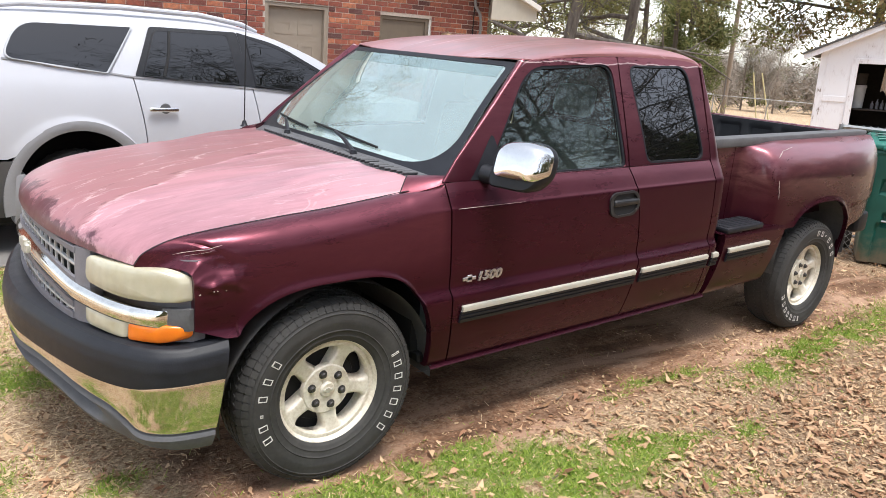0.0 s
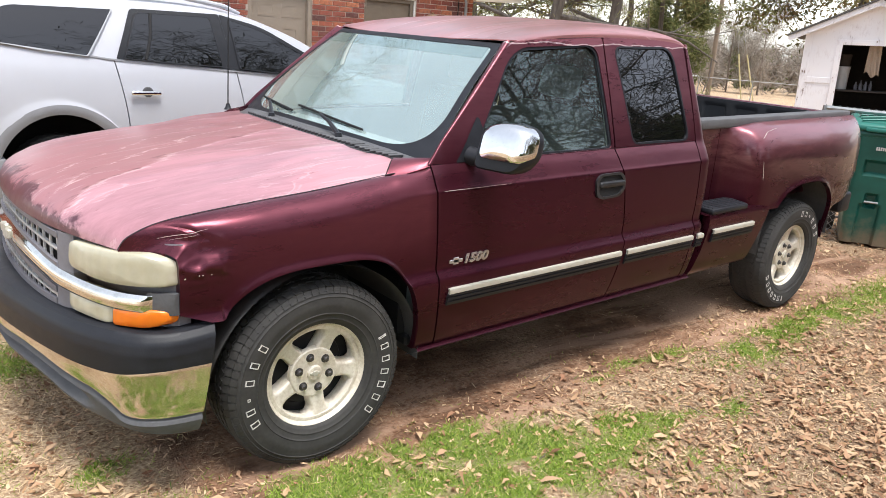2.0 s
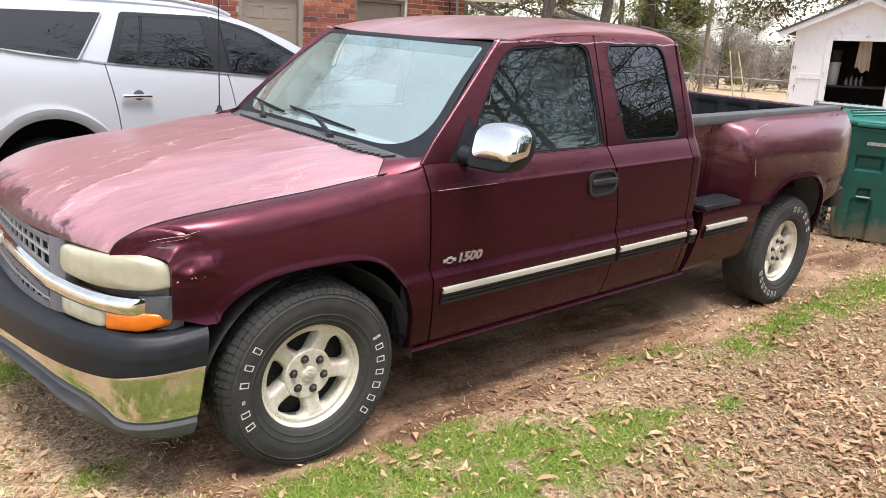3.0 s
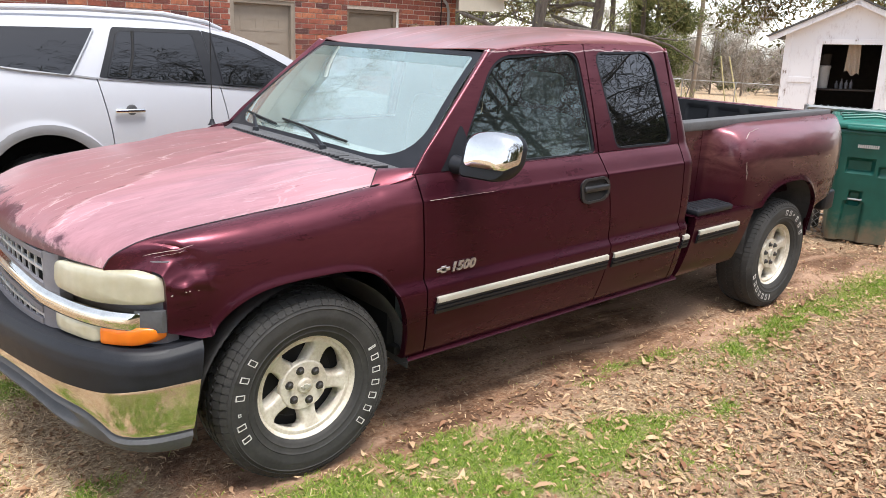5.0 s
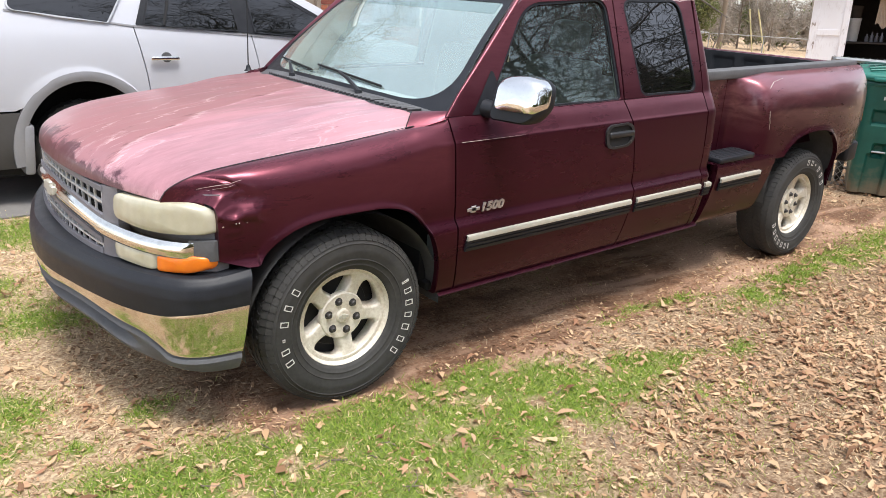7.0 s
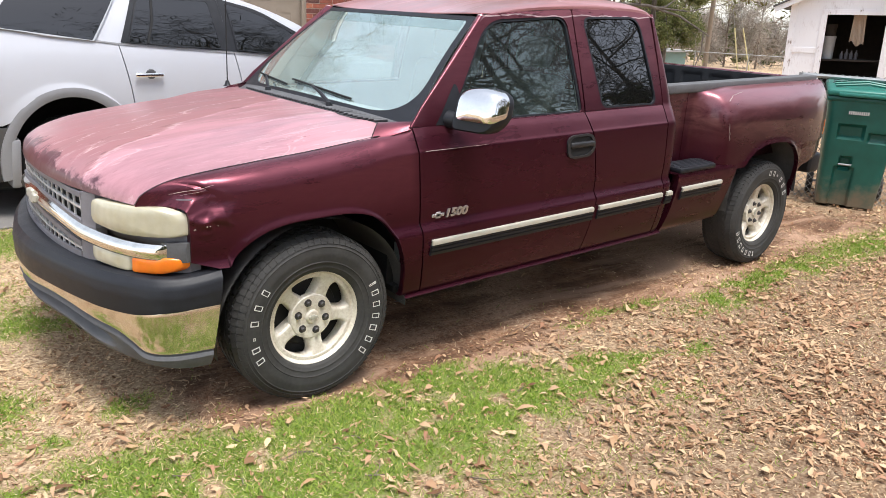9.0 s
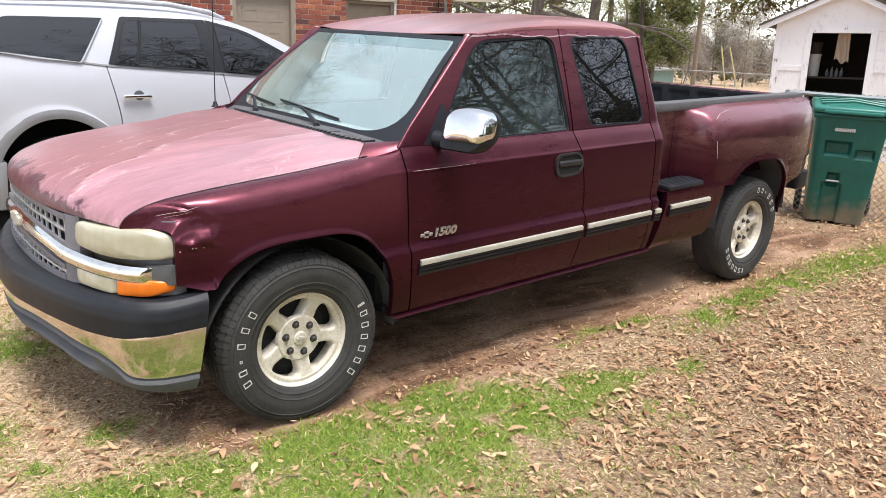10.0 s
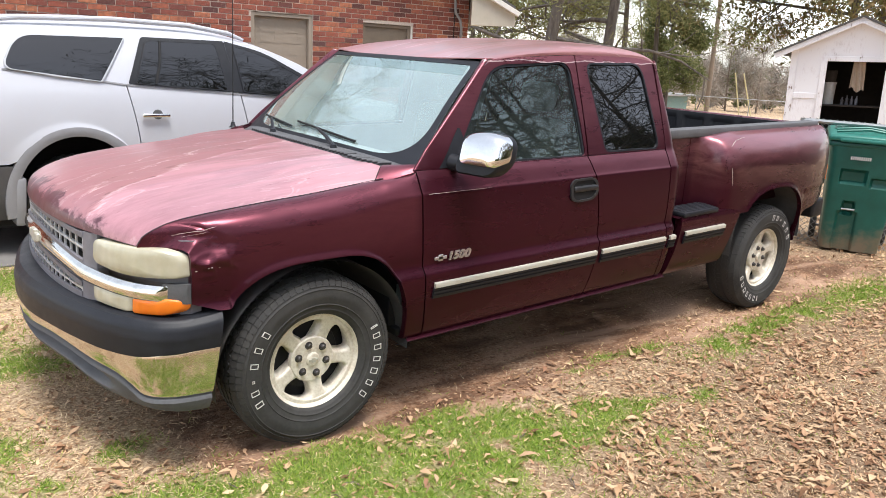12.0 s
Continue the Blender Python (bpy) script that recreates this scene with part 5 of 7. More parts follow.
part("nose", bm, M["white_paint"], suv)
# lower cladding and sill
bm = sheet(bmesh.new(), lambda u, v: sput(lerp(-1.25, -0.565, u), lerp(0.30, 0.705, v), 0.010), 12, 8, (0, 0.04, 0))
part("bumper_cladding", bm, M["cladding"], suv, "dark grey lower bumper cladding")
bm = sheet(bmesh.new(), lambda u, v: sput(lerp(0.29, 2.2, u), lerp(0.26, 0.44, v), 0.004), 12, 6, (0, 0.04, 0))
part("sill_cladding", bm, M["cladding"], suv)
bm = box(bmesh.new(), (-0.615, SUV_Y - 0.02, 0.26), (-0.545, SUV_Y + 0.24, 0.62), 0.02, None, 2)
for v in bm.verts:
    v.co.x += 0.10 * (v.co.z - 0.26) * 0.8 - 0.02
part("mud_flap", bm, M["lip"], suv, "pale grey mud flap")
# windows
win = [
    ("quarter_pane", suv, loop_of([(-0.615, 1.405, 0.09), (-0.50, 1.640, 0.16), (0.250, 1.652, 0.012), (0.035, 1.326, 0.012), (-0.45, 1.388, 0.22)], 10)),
    ("pane", rdoor, loop_of([(0.298, 1.315, 0.02), (0.425, 1.640, 0.04), (0.985, 1.640, 0.03), (1.035, 1.272, 0.02)], 10)),
    ("pane", fdoor, loop_of([(1.185, 1.262, 0.02), (1.150, 1.630, 0.02), (1.42, 1.560, 0.12), (1.86, 1.33, 0.1), (2.0, 1.20, 0.03)], 10)),
]
for nm, owner, lp in win:
    bm = fill_loop(bmesh.new(), lp, lambda p: sput(p.x, p.y, 0.018), 9)
    part(nm, bm, M["glass_dark"], owner, "black tinted pane")
    c = sum(lp, Vector((0, 0))) / len(lp)
    grow = [p + (p - c).normalized() * 0.012 for p in lp]
    bm = ring_between(bmesh.new(), grow, lp, lambda p: sput(p.x, p.y, 0.020), (0, 0.02, 0), False, 1)
    part("pane_trim", bm, M["rubber_trim"] if owner != suv else M["white_trim"], owner)
bm = fill_loop(bmesh.new(), loop_of([(0.235, 1.310, 0.01), (0.385, 1.668, 0.03), (1.072, 1.668, 0.02), (1.130, 1.252, 0.01)], 10), lambda p: sput(p.x, p.y, 0.012), 9)
part("black_frame", bm, M["rubber_trim"], rdoor)
bm = fill_loop(bmesh.new(), loop_of([(1.128, 1.25, 0.01), (1.074, 1.668, 0.01), (1.42, 1.592, 0.12), (1.88, 1.355, 0.1), (2.05, 1.19, 0.02)], 10), lambda p: sput(p.x, p.y, 0.012), 9)
part("black_frame", bm, M["rubber_trim"], fdoor)
bm = tube(bmesh.new(), [sput(0.445, 1.31, 0.022), sput(0.50, 1.47, 0.022), sput(0.53, 1.64, 0.022)], 0.011, 6)
part("divider", bm, M["black"], rdoor)
# roof rails
for y in (0.27, 1.73):
    bm = tube(bmesh.new(), [(x, SUV_Y + y, SUV_E(x) + dz) for x, dz in ((-0.66, 0.03), (-0.58, 0.055), (-0.46, 0.066), (0.2, 0.074), (0.8, 0.070), (1.15, 0.062), (1.28, 0.04))], [0.014, 0.020, 0.021, 0.021, 0.021, 0.020, 0.014], 10)
    part("roof_rail", bm, M["white_paint"], suv)
# bright belt strip
bm = sheet(bmesh.new(), lambda u, v: sput(x := lerp(-0.62, 2.1, u), BELT(x) - 0.004 + 0.012 * v, 0.008), 40, 1, (0, 0.01, 0))
part("belt_strip", bm, M["lip"], suv)
# door handles
for owner, x in ((rdoor, 0.40), (fdoor, 1.38)):
    z = 1.068 if owner == rdoor else 1.04
    bm = lathe(bmesh.new(), [(0.0, 0.0), (0.036, 0.001), (0.042, -0.004)], 24, pose(x + 0.04, SUV_Y + SUV_W(z) - 0.002, z + 0.003, 90))
    part("handle_cup", bm, M["grey_plastic"], owner)
    bm = box(bmesh.new(), (x - 0.09, SUV_Y - 0.035, z - 0.014), (x + 0.13, SUV_Y - 0.008, z + 0.016), 0.011, None, 3)
    part("door_handle", bm, M["chrome"], owner, "chrome door handle")
# wheels and dark underside
for x in (ARCH_X, 2.83):
    for y, m in ((SUV_Y + 0.06, pose(0, 0, 0, 90)), (SUV_Y + 1.94, pose(0, 0, 0, -90))):
        w = new("wheel")
        w.parent = suv
        w.matrix_local = Matrix.Translation((x, y, 0.375)) @ m
        part("tyre", lathe(bmesh.new(), [(0.24, -0.02), (0.25, 0.0), (0.30, 0.004), (0.345, -0.004), (0.368, -0.03), (0.374, -0.06), (0.374, -0.18), (0.36, -0.22), (0.24, -0.23)], 64), M["tyre"], w)
        for k in range(36):
            bm = box(bmesh.new(), (-0.012, 0.372, -0.19), (0.012, 0.378, -0.05), 0.0, pose(0, 0, 0, 0, 0, 10 * k))
            part("tread_block", bm, M["tyre"], w, "", False)
        part("rim", lathe(bmesh.new(), [(0.0, -0.03), (0.06, -0.02), (0.20, -0.04), (0.235, -0.01), (0.245, -0.02), (0.24, -0.1)], 48), M["alloy"], w)
    bm = sheet(bmesh.new(), lambda u, v: Vector((x + 0.47 * math.cos(math.pi * u), SUV_Y + lerp(0.02, 0.5, v), 0.40 + 0.53 * math.sin(math.pi * u))), 30, 4)
    part("wheel_liner", bm, M["black"], suv)
    part("housing_wall", box(bmesh.new(), (x - 0.5, SUV_Y + 0.42, 0.25), (x + 0.5, SUV_Y + 0.46, 0.98)), M["black"], suv, "", False)
part("underbody", box(bmesh.new(), (-1.2, SUV_Y + 0.15, 0.22), (3.7, SUV_Y + 1.85, 0.34), 0.02), M["black"], suv, "", False)


# ---- land ----
def ground_z(x, y):
    """Level by the truck; beyond it the land falls gently away."""
    s = 0.83 * x + 0.55 * y - 6.5
    fall = -0.033 * (math.sqrt(s * s + 4) + s - 0.3) / 2 if s > -12 else 0.0
    return fall


# ---- brick house ----
def brick_mat(name, by_object):
    k = Nodes(name)
    r = k.each() if by_object else k.island()
    a, b = k.noise(22, 5.0), k.noise(160, 3.0)
    ramp = k.t.nodes.new("ShaderNodeValToRGB")
    ramp.color_ramp.elements[0].color = (0.080, 0.030, 0.028, 1)
    ramp.color_ramp.elements[1].color = (0.56, 0.20, 0.095, 1)
    for pos, col in ((0.25, (0.25, 0.060, 0.040, 1)), (0.7, (0.37, 0.098, 0.054, 1))):
        e = ramp.color_ramp.elements.new(pos)
        e.color = col
    k.t.links.new(r, ramp.inputs[0])
    c = k.mix(k.ramp(a, 0.38, 0.72, 0.0, 0.7), ramp.outputs[0], (0.13, 0.055, 0.045))
    c = k.mix(k.ramp(k.noise(60, 5.0, 0.7), 0.56, 0.70, 0.0, 0.6), c, (0.36, 0.25, 0.20))
    c = k.mix(k.ramp(b, 0.55, 0.75, 0.0, 0.35), c, (0.45, 0.30, 0.22))
    k.bump(b, 0.5, 0.004)
    return k.set(Base_Color=c, Roughness=0.9)


M["brick"] = brick_mat("red_brick", True)
M["brick_far"] = brick_mat("red_brick_rest", False)
M["mortar"] = plain("mortar", (0.50, 0.42, 0.36), 0.95, 0, 0.2, 30, 0.4)
M["tan_paint"] = plain("tan_paint", (0.31, 0.255, 0.20), 0.55, 0, 0.06, 12)
M["dark_tan"] = plain("weathered_tan_paint", (0.17, 0.135, 0.10), 0.6, 0, 0.1, 12)
M["trim_white"] = plain("white_trim", (0.72, 0.70, 0.66), 0.5, 0, 0.06, 12)
M["soffit"] = plain("cream_soffit", (0.46, 0.42, 0.35), 0.6, 0, 0.06, 10)
M["shingle"] = plain("asphalt_shingle", (0.09, 0.085, 0.08), 0.95, 0, 0.3, 30, 0.4)
M["conduit"] = plain("grey_conduit", (0.30, 0.30, 0.30), 0.5, 0.2, 0.1, 20)
M["brass"] = plain("weathered_brass", (0.25, 0.17, 0.10), 0.5, 0.5, 0.2, 30)
HY, HX0, HX1 = 6.0, -4.5, 6.50
TIP = HX1 + 0.71
house = thing("brick_house", "single-storey red brick house with tan door behind the parked cars", "house")
DOOR = (2.833, 3.737, 2.046)
WIN = (4.548, 5.432, 1.10, 2.012)
bm = bmesh.new()
for lo, hi in (((HX0, HY, -0.4), (DOOR[0], HY + 0.2, 2.9)), ((DOOR[1], HY, -0.4), (WIN[0], HY + 0.2, 2.9)), ((WIN[1], HY, -0.4), (HX1, HY + 0.2, 2.9)), ((DOOR[0], HY, DOOR[2]), (DOOR[1], HY + 0.2, 2.9)), ((WIN[0], HY, WIN[3]), (WIN[1], HY + 0.2, 2.9)), ((WIN[0], HY, -0.4), (WIN[1], HY + 0.2, WIN[2])), ((DOOR[0], HY, -0.4), (DOOR[1], HY + 0.2, 0.0))):
    box(bm, lo, hi)
wall = part("wall", bm, M["mortar"], house, "red brick gable wall with pale mortar", False)
bm = box(bmesh.new(), (HX0, HY + 9.8, -0.6), (HX1, HY + 10, 2.9))
box(bm, (HX0, HY + 0.2, -0.6), (HX0 + 0.2, HY + 9.8, 2.9))
box(bm, (HX1 - 0.2, HY + 0.2, -0.6), (HX1, HY + 9.8, 2.9))
part("back_walls", bm, M["mortar"], house, "", False)
# gable above the wall, and the roof that slopes down past the corner
RX = (HX0 + HX1) / 2
slope = lambda x: 2.40 + 0.34 * (TIP - 0.16 - x) if x > RX else 2.40 + 0.34 * (x - HX0 + 0.79)
bm = bmesh.new()
f = [bm.verts.new(p) for p in ((HX0, HY + 0.1, 2.9), (HX1, HY + 0.1, 2.9), (RX, HY + 0.1, slope(RX)))]
bm.faces.new(f)
part("gable", bm, M["soffit"], house, "", False)
bm = bmesh.new()
for sx in (1, -1):
    a = TIP - 0.03 if sx > 0 else HX0 - 0.92
    for y0, y1 in ((HY - 0.35, HY + 10.3),):
        q = [Vector(p) for p in ((a, y0, slope(a)), (a, y1, slope(a)), (RX, y1, slope(RX)), (RX, y0, slope(RX)))]
        lo = [bm.verts.new(p) for p in q]
        hi = [bm.verts.new(p + Vector((0, 0, 0.07))) for p in q]
        bm.faces.new(lo[::-1])
        bm.faces.new(hi)
        for i in range(4):
            bm.faces.new((lo[i], lo[(i + 1) % 4], hi[(i + 1) % 4], hi[i]))
roof_part = part("roof", bm, M["shingle"], house, "dark asphalt shingle roof", False)
# boxed eave end at the corner
bm = bmesh.new()
pr = [(HX1 - 0.22, 2.085), (TIP - 0.02, 2.115), (TIP, 2.17), (TIP - 0.02, slope(TIP - 0.02)), (HX1 - 0.22, slope(HX1 - 0.22))]
fr = [bm.verts.new((x, HY - 0.34, z)) for x, z in pr]
bk = [bm.verts.new((max(x, HX1 + 0.02) if k in (0, 4) else x, HY - 0.01, z)) for k, (x, z) in enumerate(pr)]
bm.faces.new(fr)
bm.faces.new(bk[::-1])
for i in range(5):
    bm.faces.new((fr[i], bk[i], bk[(i + 1) % 5], fr[(i + 1) % 5]))
part("eave_box", bm, M["soffit"], house, "cream boxed eave end", False)
bm = box(bmesh.new(), (HX1 + 0.02, HY - 0.008, 2.12), (TIP - 0.02, HY + 10.2, 2.30), 0.0)
part("soffit", bm, M["soffit"], house, "", False)
bm = bmesh.new()
n0, n1 = Vector((TIP + 0.02, HY - 0.37, slope(TIP + 0.02) - 0.03)), Vector((RX, HY - 0.37, slope(RX) - 0.03))
tube(bm, [n0, n1], 0.05, 4)
part("rake_board", bm, M["trim_white"], house, "", False)
# tan six-panel door
bm = box(bmesh.new(), (DOOR[0] + 0.055, HY + 0.075, 0.0), (DOOR[1] - 0.055, HY + 0.12, DOOR[2] - 0.05), 0.003)
hdoor = part("door", bm, M["tan_paint"], house, "closed tan six-panel door", False)
dw = DOOR[1] - DOOR[0] - 0.11
for cx in (0.29, 0.71):
    for z0, z1 in ((0.2, 0.85), (1.0, 1.55), (1.66, 1.84)):
        x = DOOR[0] + 0.055 + dw * cx
        bm = bmesh.new()
        outl = loop_of([(x - 0.125, z0, 0.006), (x - 0.125, z1, 0.006), (x + 0.125, z1, 0.006), (x + 0.125, z0, 0.006)], 3)
        inl = loop_of([(x - 0.085, z0 + 0.04, 0.006), (x - 0.085, z1 - 0.04, 0.006), (x + 0.085, z1 - 0.04, 0.006), (x + 0.085, z0 + 0.04, 0.006)], 3)
        ring_between(bm, outl, inl, lambda p: Vector((p.x, HY + 0.071, p.y)), (0, 0.012, 0), False, 1)
        part("door_panel", bm, M["tan_paint"], hdoor, "", False)
bm = bmesh.new()
box(bm, (DOOR[0], HY + 0.01, 0), (DOOR[0] + 0.055, HY + 0.15, DOOR[2]), 0.004)
box(bm, (DOOR[1] - 0.055, HY + 0.01, 0), (DOOR[1], HY + 0.15, DOOR[2]), 0.004)
box(bm, (DOOR[0], HY + 0.012, DOOR[2] - 0.05), (DOOR[1], HY + 0.15, DOOR[2] - 0.001), 0.004)
part("door_frame", bm, M["tan_paint"], hdoor, "", False)
bm = lathe(bmesh.new(), [(0.0, 0.06), (0.02, 0.058), (0.028, 0.04), (0.015, 0.02), (0.03, 0.0)], 16, pose(DOOR[0] + 0.12, HY + 0.075, 0.95, 90))
part("knob", bm, M["brass"], hdoor)
# window
bm = bmesh.new()
for lo, hi in (((WIN[0], HY + 0.02, WIN[2]), (WIN[0] + 0.05, HY + 0.14, WIN[3])), ((WIN[1] - 0.09, HY + 0.02, WIN[2]), (WIN[1] - 0.03, HY + 0.14, WIN[3])), ((WIN[0], HY + 0.022, WIN[3] - 0.05), (WIN[1], HY + 0.14, WIN[3] - 0.002)), ((WIN[0] + 0.05, HY + 0.05, WIN[3] - 0.34), (WIN[1] - 0.09, HY + 0.13, WIN[3] - 0.05))):
    box(bm, lo, hi, 0.004)
wnd = part("window", bm, M["dark_tan"], house, "tan framed sash window", False)
part("window_side", box(bmesh.new(), (WIN[1] - 0.03, HY + 0.01, WIN[2]), (WIN[1], HY + 0.14, WIN[3]), 0.004), M["trim_white"], wnd, "", False)
part("pane", box(bmesh.new(), (WIN[0] + 0.05, HY + 0.10, WIN[2]), (WIN[1] - 0.09, HY + 0.106, WIN[3] - 0.34)), M["glass_dark"], wnd, "", False)
for k in range(1, 3):
    x = lerp(WIN[0] + 0.05, WIN[1] - 0.09, k / 3)
    part("glazing_bar", box(bmesh.new(), (x - 0.008, HY + 0.09, WIN[2]), (x + 0.008, HY + 0.1, WIN[3] - 0.34), 0.002), M["tan_paint"], wnd, "", False)
part("room_back", box(bmesh.new(), (DOOR[0] - 0.3, HY + 0.3, 0), (WIN[1] + 0.3, HY + 0.34, 2.8)), M["black"], house, "", False)
# conduit and cable at the corner
bm = tube(bmesh.new(), [(6.33, HY - 0.05, 0.3), (6.33, HY - 0.05, 2.05), (6.3, HY - 0.05, 2.16), (6.2, HY - 0.05, 2.26), (6.17, HY - 0.05, 2.5)], 0.022, 8)
cd = part("conduit", bm, M["conduit"], house, "grey electrical conduit")
bm = tube(bmesh.new(), [(6.20, HY - 0.02, 0.3), (6.21, HY - 0.02, 2.5)], 0.008, 6)
part("cable", bm, M["black"], cd)
# wall lantern
lm = Matrix.Translation((5.64, HY - 0.14, 1.80))
bm = lathe(bmesh.new(), [(0.0, 0.075), (0.012, 0.07), (0.016, 0.045), (0.085, 0.03), (0.10, 0.012), (0.095, 0.0), (0.0, 0.0)], 12, lm)
lantern = part("wall_lantern", bm, M["brass"], house, "weathered brass wall lantern")
bm = lathe(bmesh.new(), [(0.065, 0.0), (0.06, -0.16), (0.03, -0.19), (0.0, -0.2)], 8, lm)
part("lantern_glass", bm, M["trim_white"], lantern)
part("lantern_arm", tube(bmesh.new(), [lm @ Vector((0, 0, -0.2)), lm @ Vector((0, 0.08, -0.24)), lm @ Vector((0, 0.15, -0.15))], 0.012, 6), M["brass"], lantern)

# ---- shed ----
# the old shed leans a little
SHED = pose(11.70, 2.22, 0.06, 0, 0, -67.3) @ pose(0.06, 0, 0, 0, -2.0, 0) @ Matrix.Scale(0.925, 4)


def shed_paint():
    k = Nodes("peeling_white_paint")
    a, b = k.noise(3.5, 7.0, 0.65, (1, 1, 0.6)), k.noise(30, 5.0, 0.6, (1, 1, 0.3))
    f = k.mul(k.mul(a, 0.6), k.mul(b, 0.4), "ADD")
    c = k.mix(k.ramp(f, 0.52, 0.66), (0.80, 0.78, 0.80), (0.64, 0.59, 0.60))
    c = k.mix(k.ramp(f, 0.600, 0.63), c, (0.27, 0.22, 0.19))
    k.bump(f, 0.3, 0.006)
    return k.set(Base_Color=c, Roughness=0.7)


M["shed_white"] = shed_paint()
M["wood_dark"] = plain("old_dark_wood", (0.05, 0.04, 0.035), 0.9, 0, 0.3, 12, 0.3)
M["cloth"] = plain("cream_cloth", (0.42, 0.335, 0.26), 0.95, 0, 0.12, 30, 0.3)
M["bucket"] = plain("white_plastic_bucket", (0.6, 0.6, 0.6), 0.4, 0, 0.08, 14)
M["galv"] = plain("galvanised_steel", (0.36, 0.37, 0.37), 0.45, 0.8, 0.15, 40)
shed = thing("garden_shed", "white-painted wooden shed with peeling boards and open doorway", "shed", at=SHED)
SW, SE, SA, SD = 1.07, 2.20, 2.70, 3.0
OX0, OX1, OZ = -0.47, 0.46, 1.97
bm = bmesh.new()
for lo, hi in (((-SW, 0, -0.4), (OX0, 0.09, SE)), ((OX1, 0, -0.4), (SW, 0.09, SE)), ((OX0, 0, -0.4), (OX1, 0.09, 0.02)), ((OX0, 0, OZ), (OX1, 0.09, SE))):
    box(bm, lo, hi)
g = [bm.verts.new(p) for p in ((-SW, 0, SE), (SW, 0, SE), (0, 0, SA), (-SW, 0.09, SE), (SW, 0.09, SE), (0, 0.09, SA))]
bm.faces.new(g[:3])
bm.faces.new(g[3:][::-1])
part("front_wall", bm, M["shed_white"], shed, "", False)
bm = bmesh.new()
box(bm, (-SW, 0.09, -0.4), (-SW + 0.08, SD, SE))
box(bm, (SW - 0.08, 0.09, -0.4), (SW, SD, SE))
box(bm, (-SW, SD - 0.08, -0.4), (SW, SD, SE + 0.3))
part("side_walls", bm, M["shed_white"], shed, "", False)
for lo, hi in (((-SW - 0.01, -0.022, 0), (-SW + 0.10, 0.0, SE)), ((OX0 - 0.10, -0.024, 0), (OX0, 0.01, OZ + 0.09)), ((OX1, -0.024, 0), (OX1 + 0.11, 0.01, OZ + 0.09)), ((OX0, -0.022, OZ), (OX1, 0.01, OZ + 0.09)), ((-SW + 0.10, -0.016, 1.30), (OX0 - 0.10, 0.0, 1.40)), ((OX1 + 0.11, -0.018, 1.30), (SW, 0.0, 1.36)), ((SW - 0.10, -0.022, 0), (SW + 0.01, 0.0, SE)), ((-SW + 0.10, -0.012, 0.1), (OX0 - 0.10, 0.0, 0.2))):
    part("trim_board", box(bmesh.new(), lo, hi, 0.004), M["shed_white"], shed, "", False)
for k in range(5):
    z = 1.36 + 0.16 * k
    part("lap_board", box(bmesh.new(), (OX1 + 0.11, -0.010, z), (SW - 0.1, 0.0, z + 0.155), 0.004, pose(0, 0, 0, 0, 0, 0)), M["shed_white"], shed, "", False)
for sx in (-1, 1):
    L = math.hypot(SW + 0.29, (SA - SE) * (SW + 0.29) / SW)
    ang = math.degrees(math.atan2(SA - SE, SW))
    m = pose(0, 0, SA + 0.02, 0, sx * ang, 0)
    bm = box(bmesh.new(), (0, -0.20, 0.0), (sx * L, SD + 0.15, 0.035), 0.0, m) if sx > 0 else box(bmesh.new(), (-L, -0.20, 0.0), (0, SD + 0.15, 0.035), 0.0, m)
    part("roof_slope", bm, M["shingle"], shed, "dark shingle roof slope", False)
    bm = box(bmesh.new(), (0.0, -0.175, -0.09), (L, -0.15, 0.0), 0.004, m) if sx > 0 else box(bmesh.new(), (-L, -0.175, -0.09), (0.0, -0.15, 0.0), 0.004, m)
    part("barge_board", bm, M["shed_white"], shed, "", False)
    bm = box(bmesh.new(), (0.0, -0.15, -0.05), (L, 0.0, -0.035), 0.0, m) if sx > 0 else box(bmesh.new(), (-L, -0.15, -0.05), (0.0, 0.0, -0.035), 0.0, m)
    part("soffit_board", bm, M["shed_white"], shed, "", False)
part("shed_floor", box(bmesh.new(), (-SW, 0, -0.05), (SW, SD, 0.02)), M["wood_dark"], shed, "", False)
bm = bmesh.new()
box(bm, (-SW + 0.08, SD - 0.1, 0.0), (SW - 0.08, SD - 0.08, SE))
box(bm, (-SW + 0.081, 0.1, 0), (-SW + 0.10, SD - 0.1, SE))
box(bm, (SW - 0.10, 0.1, 0), (SW - 0.081, SD - 0.1, SE))
box(bm, (-SW + 0.1, 0.1, SE - 0.02), (SW - 0.1, SD - 0.1, SE))
part("inner_lining", bm, M["wood_dark"], shed, "", False)
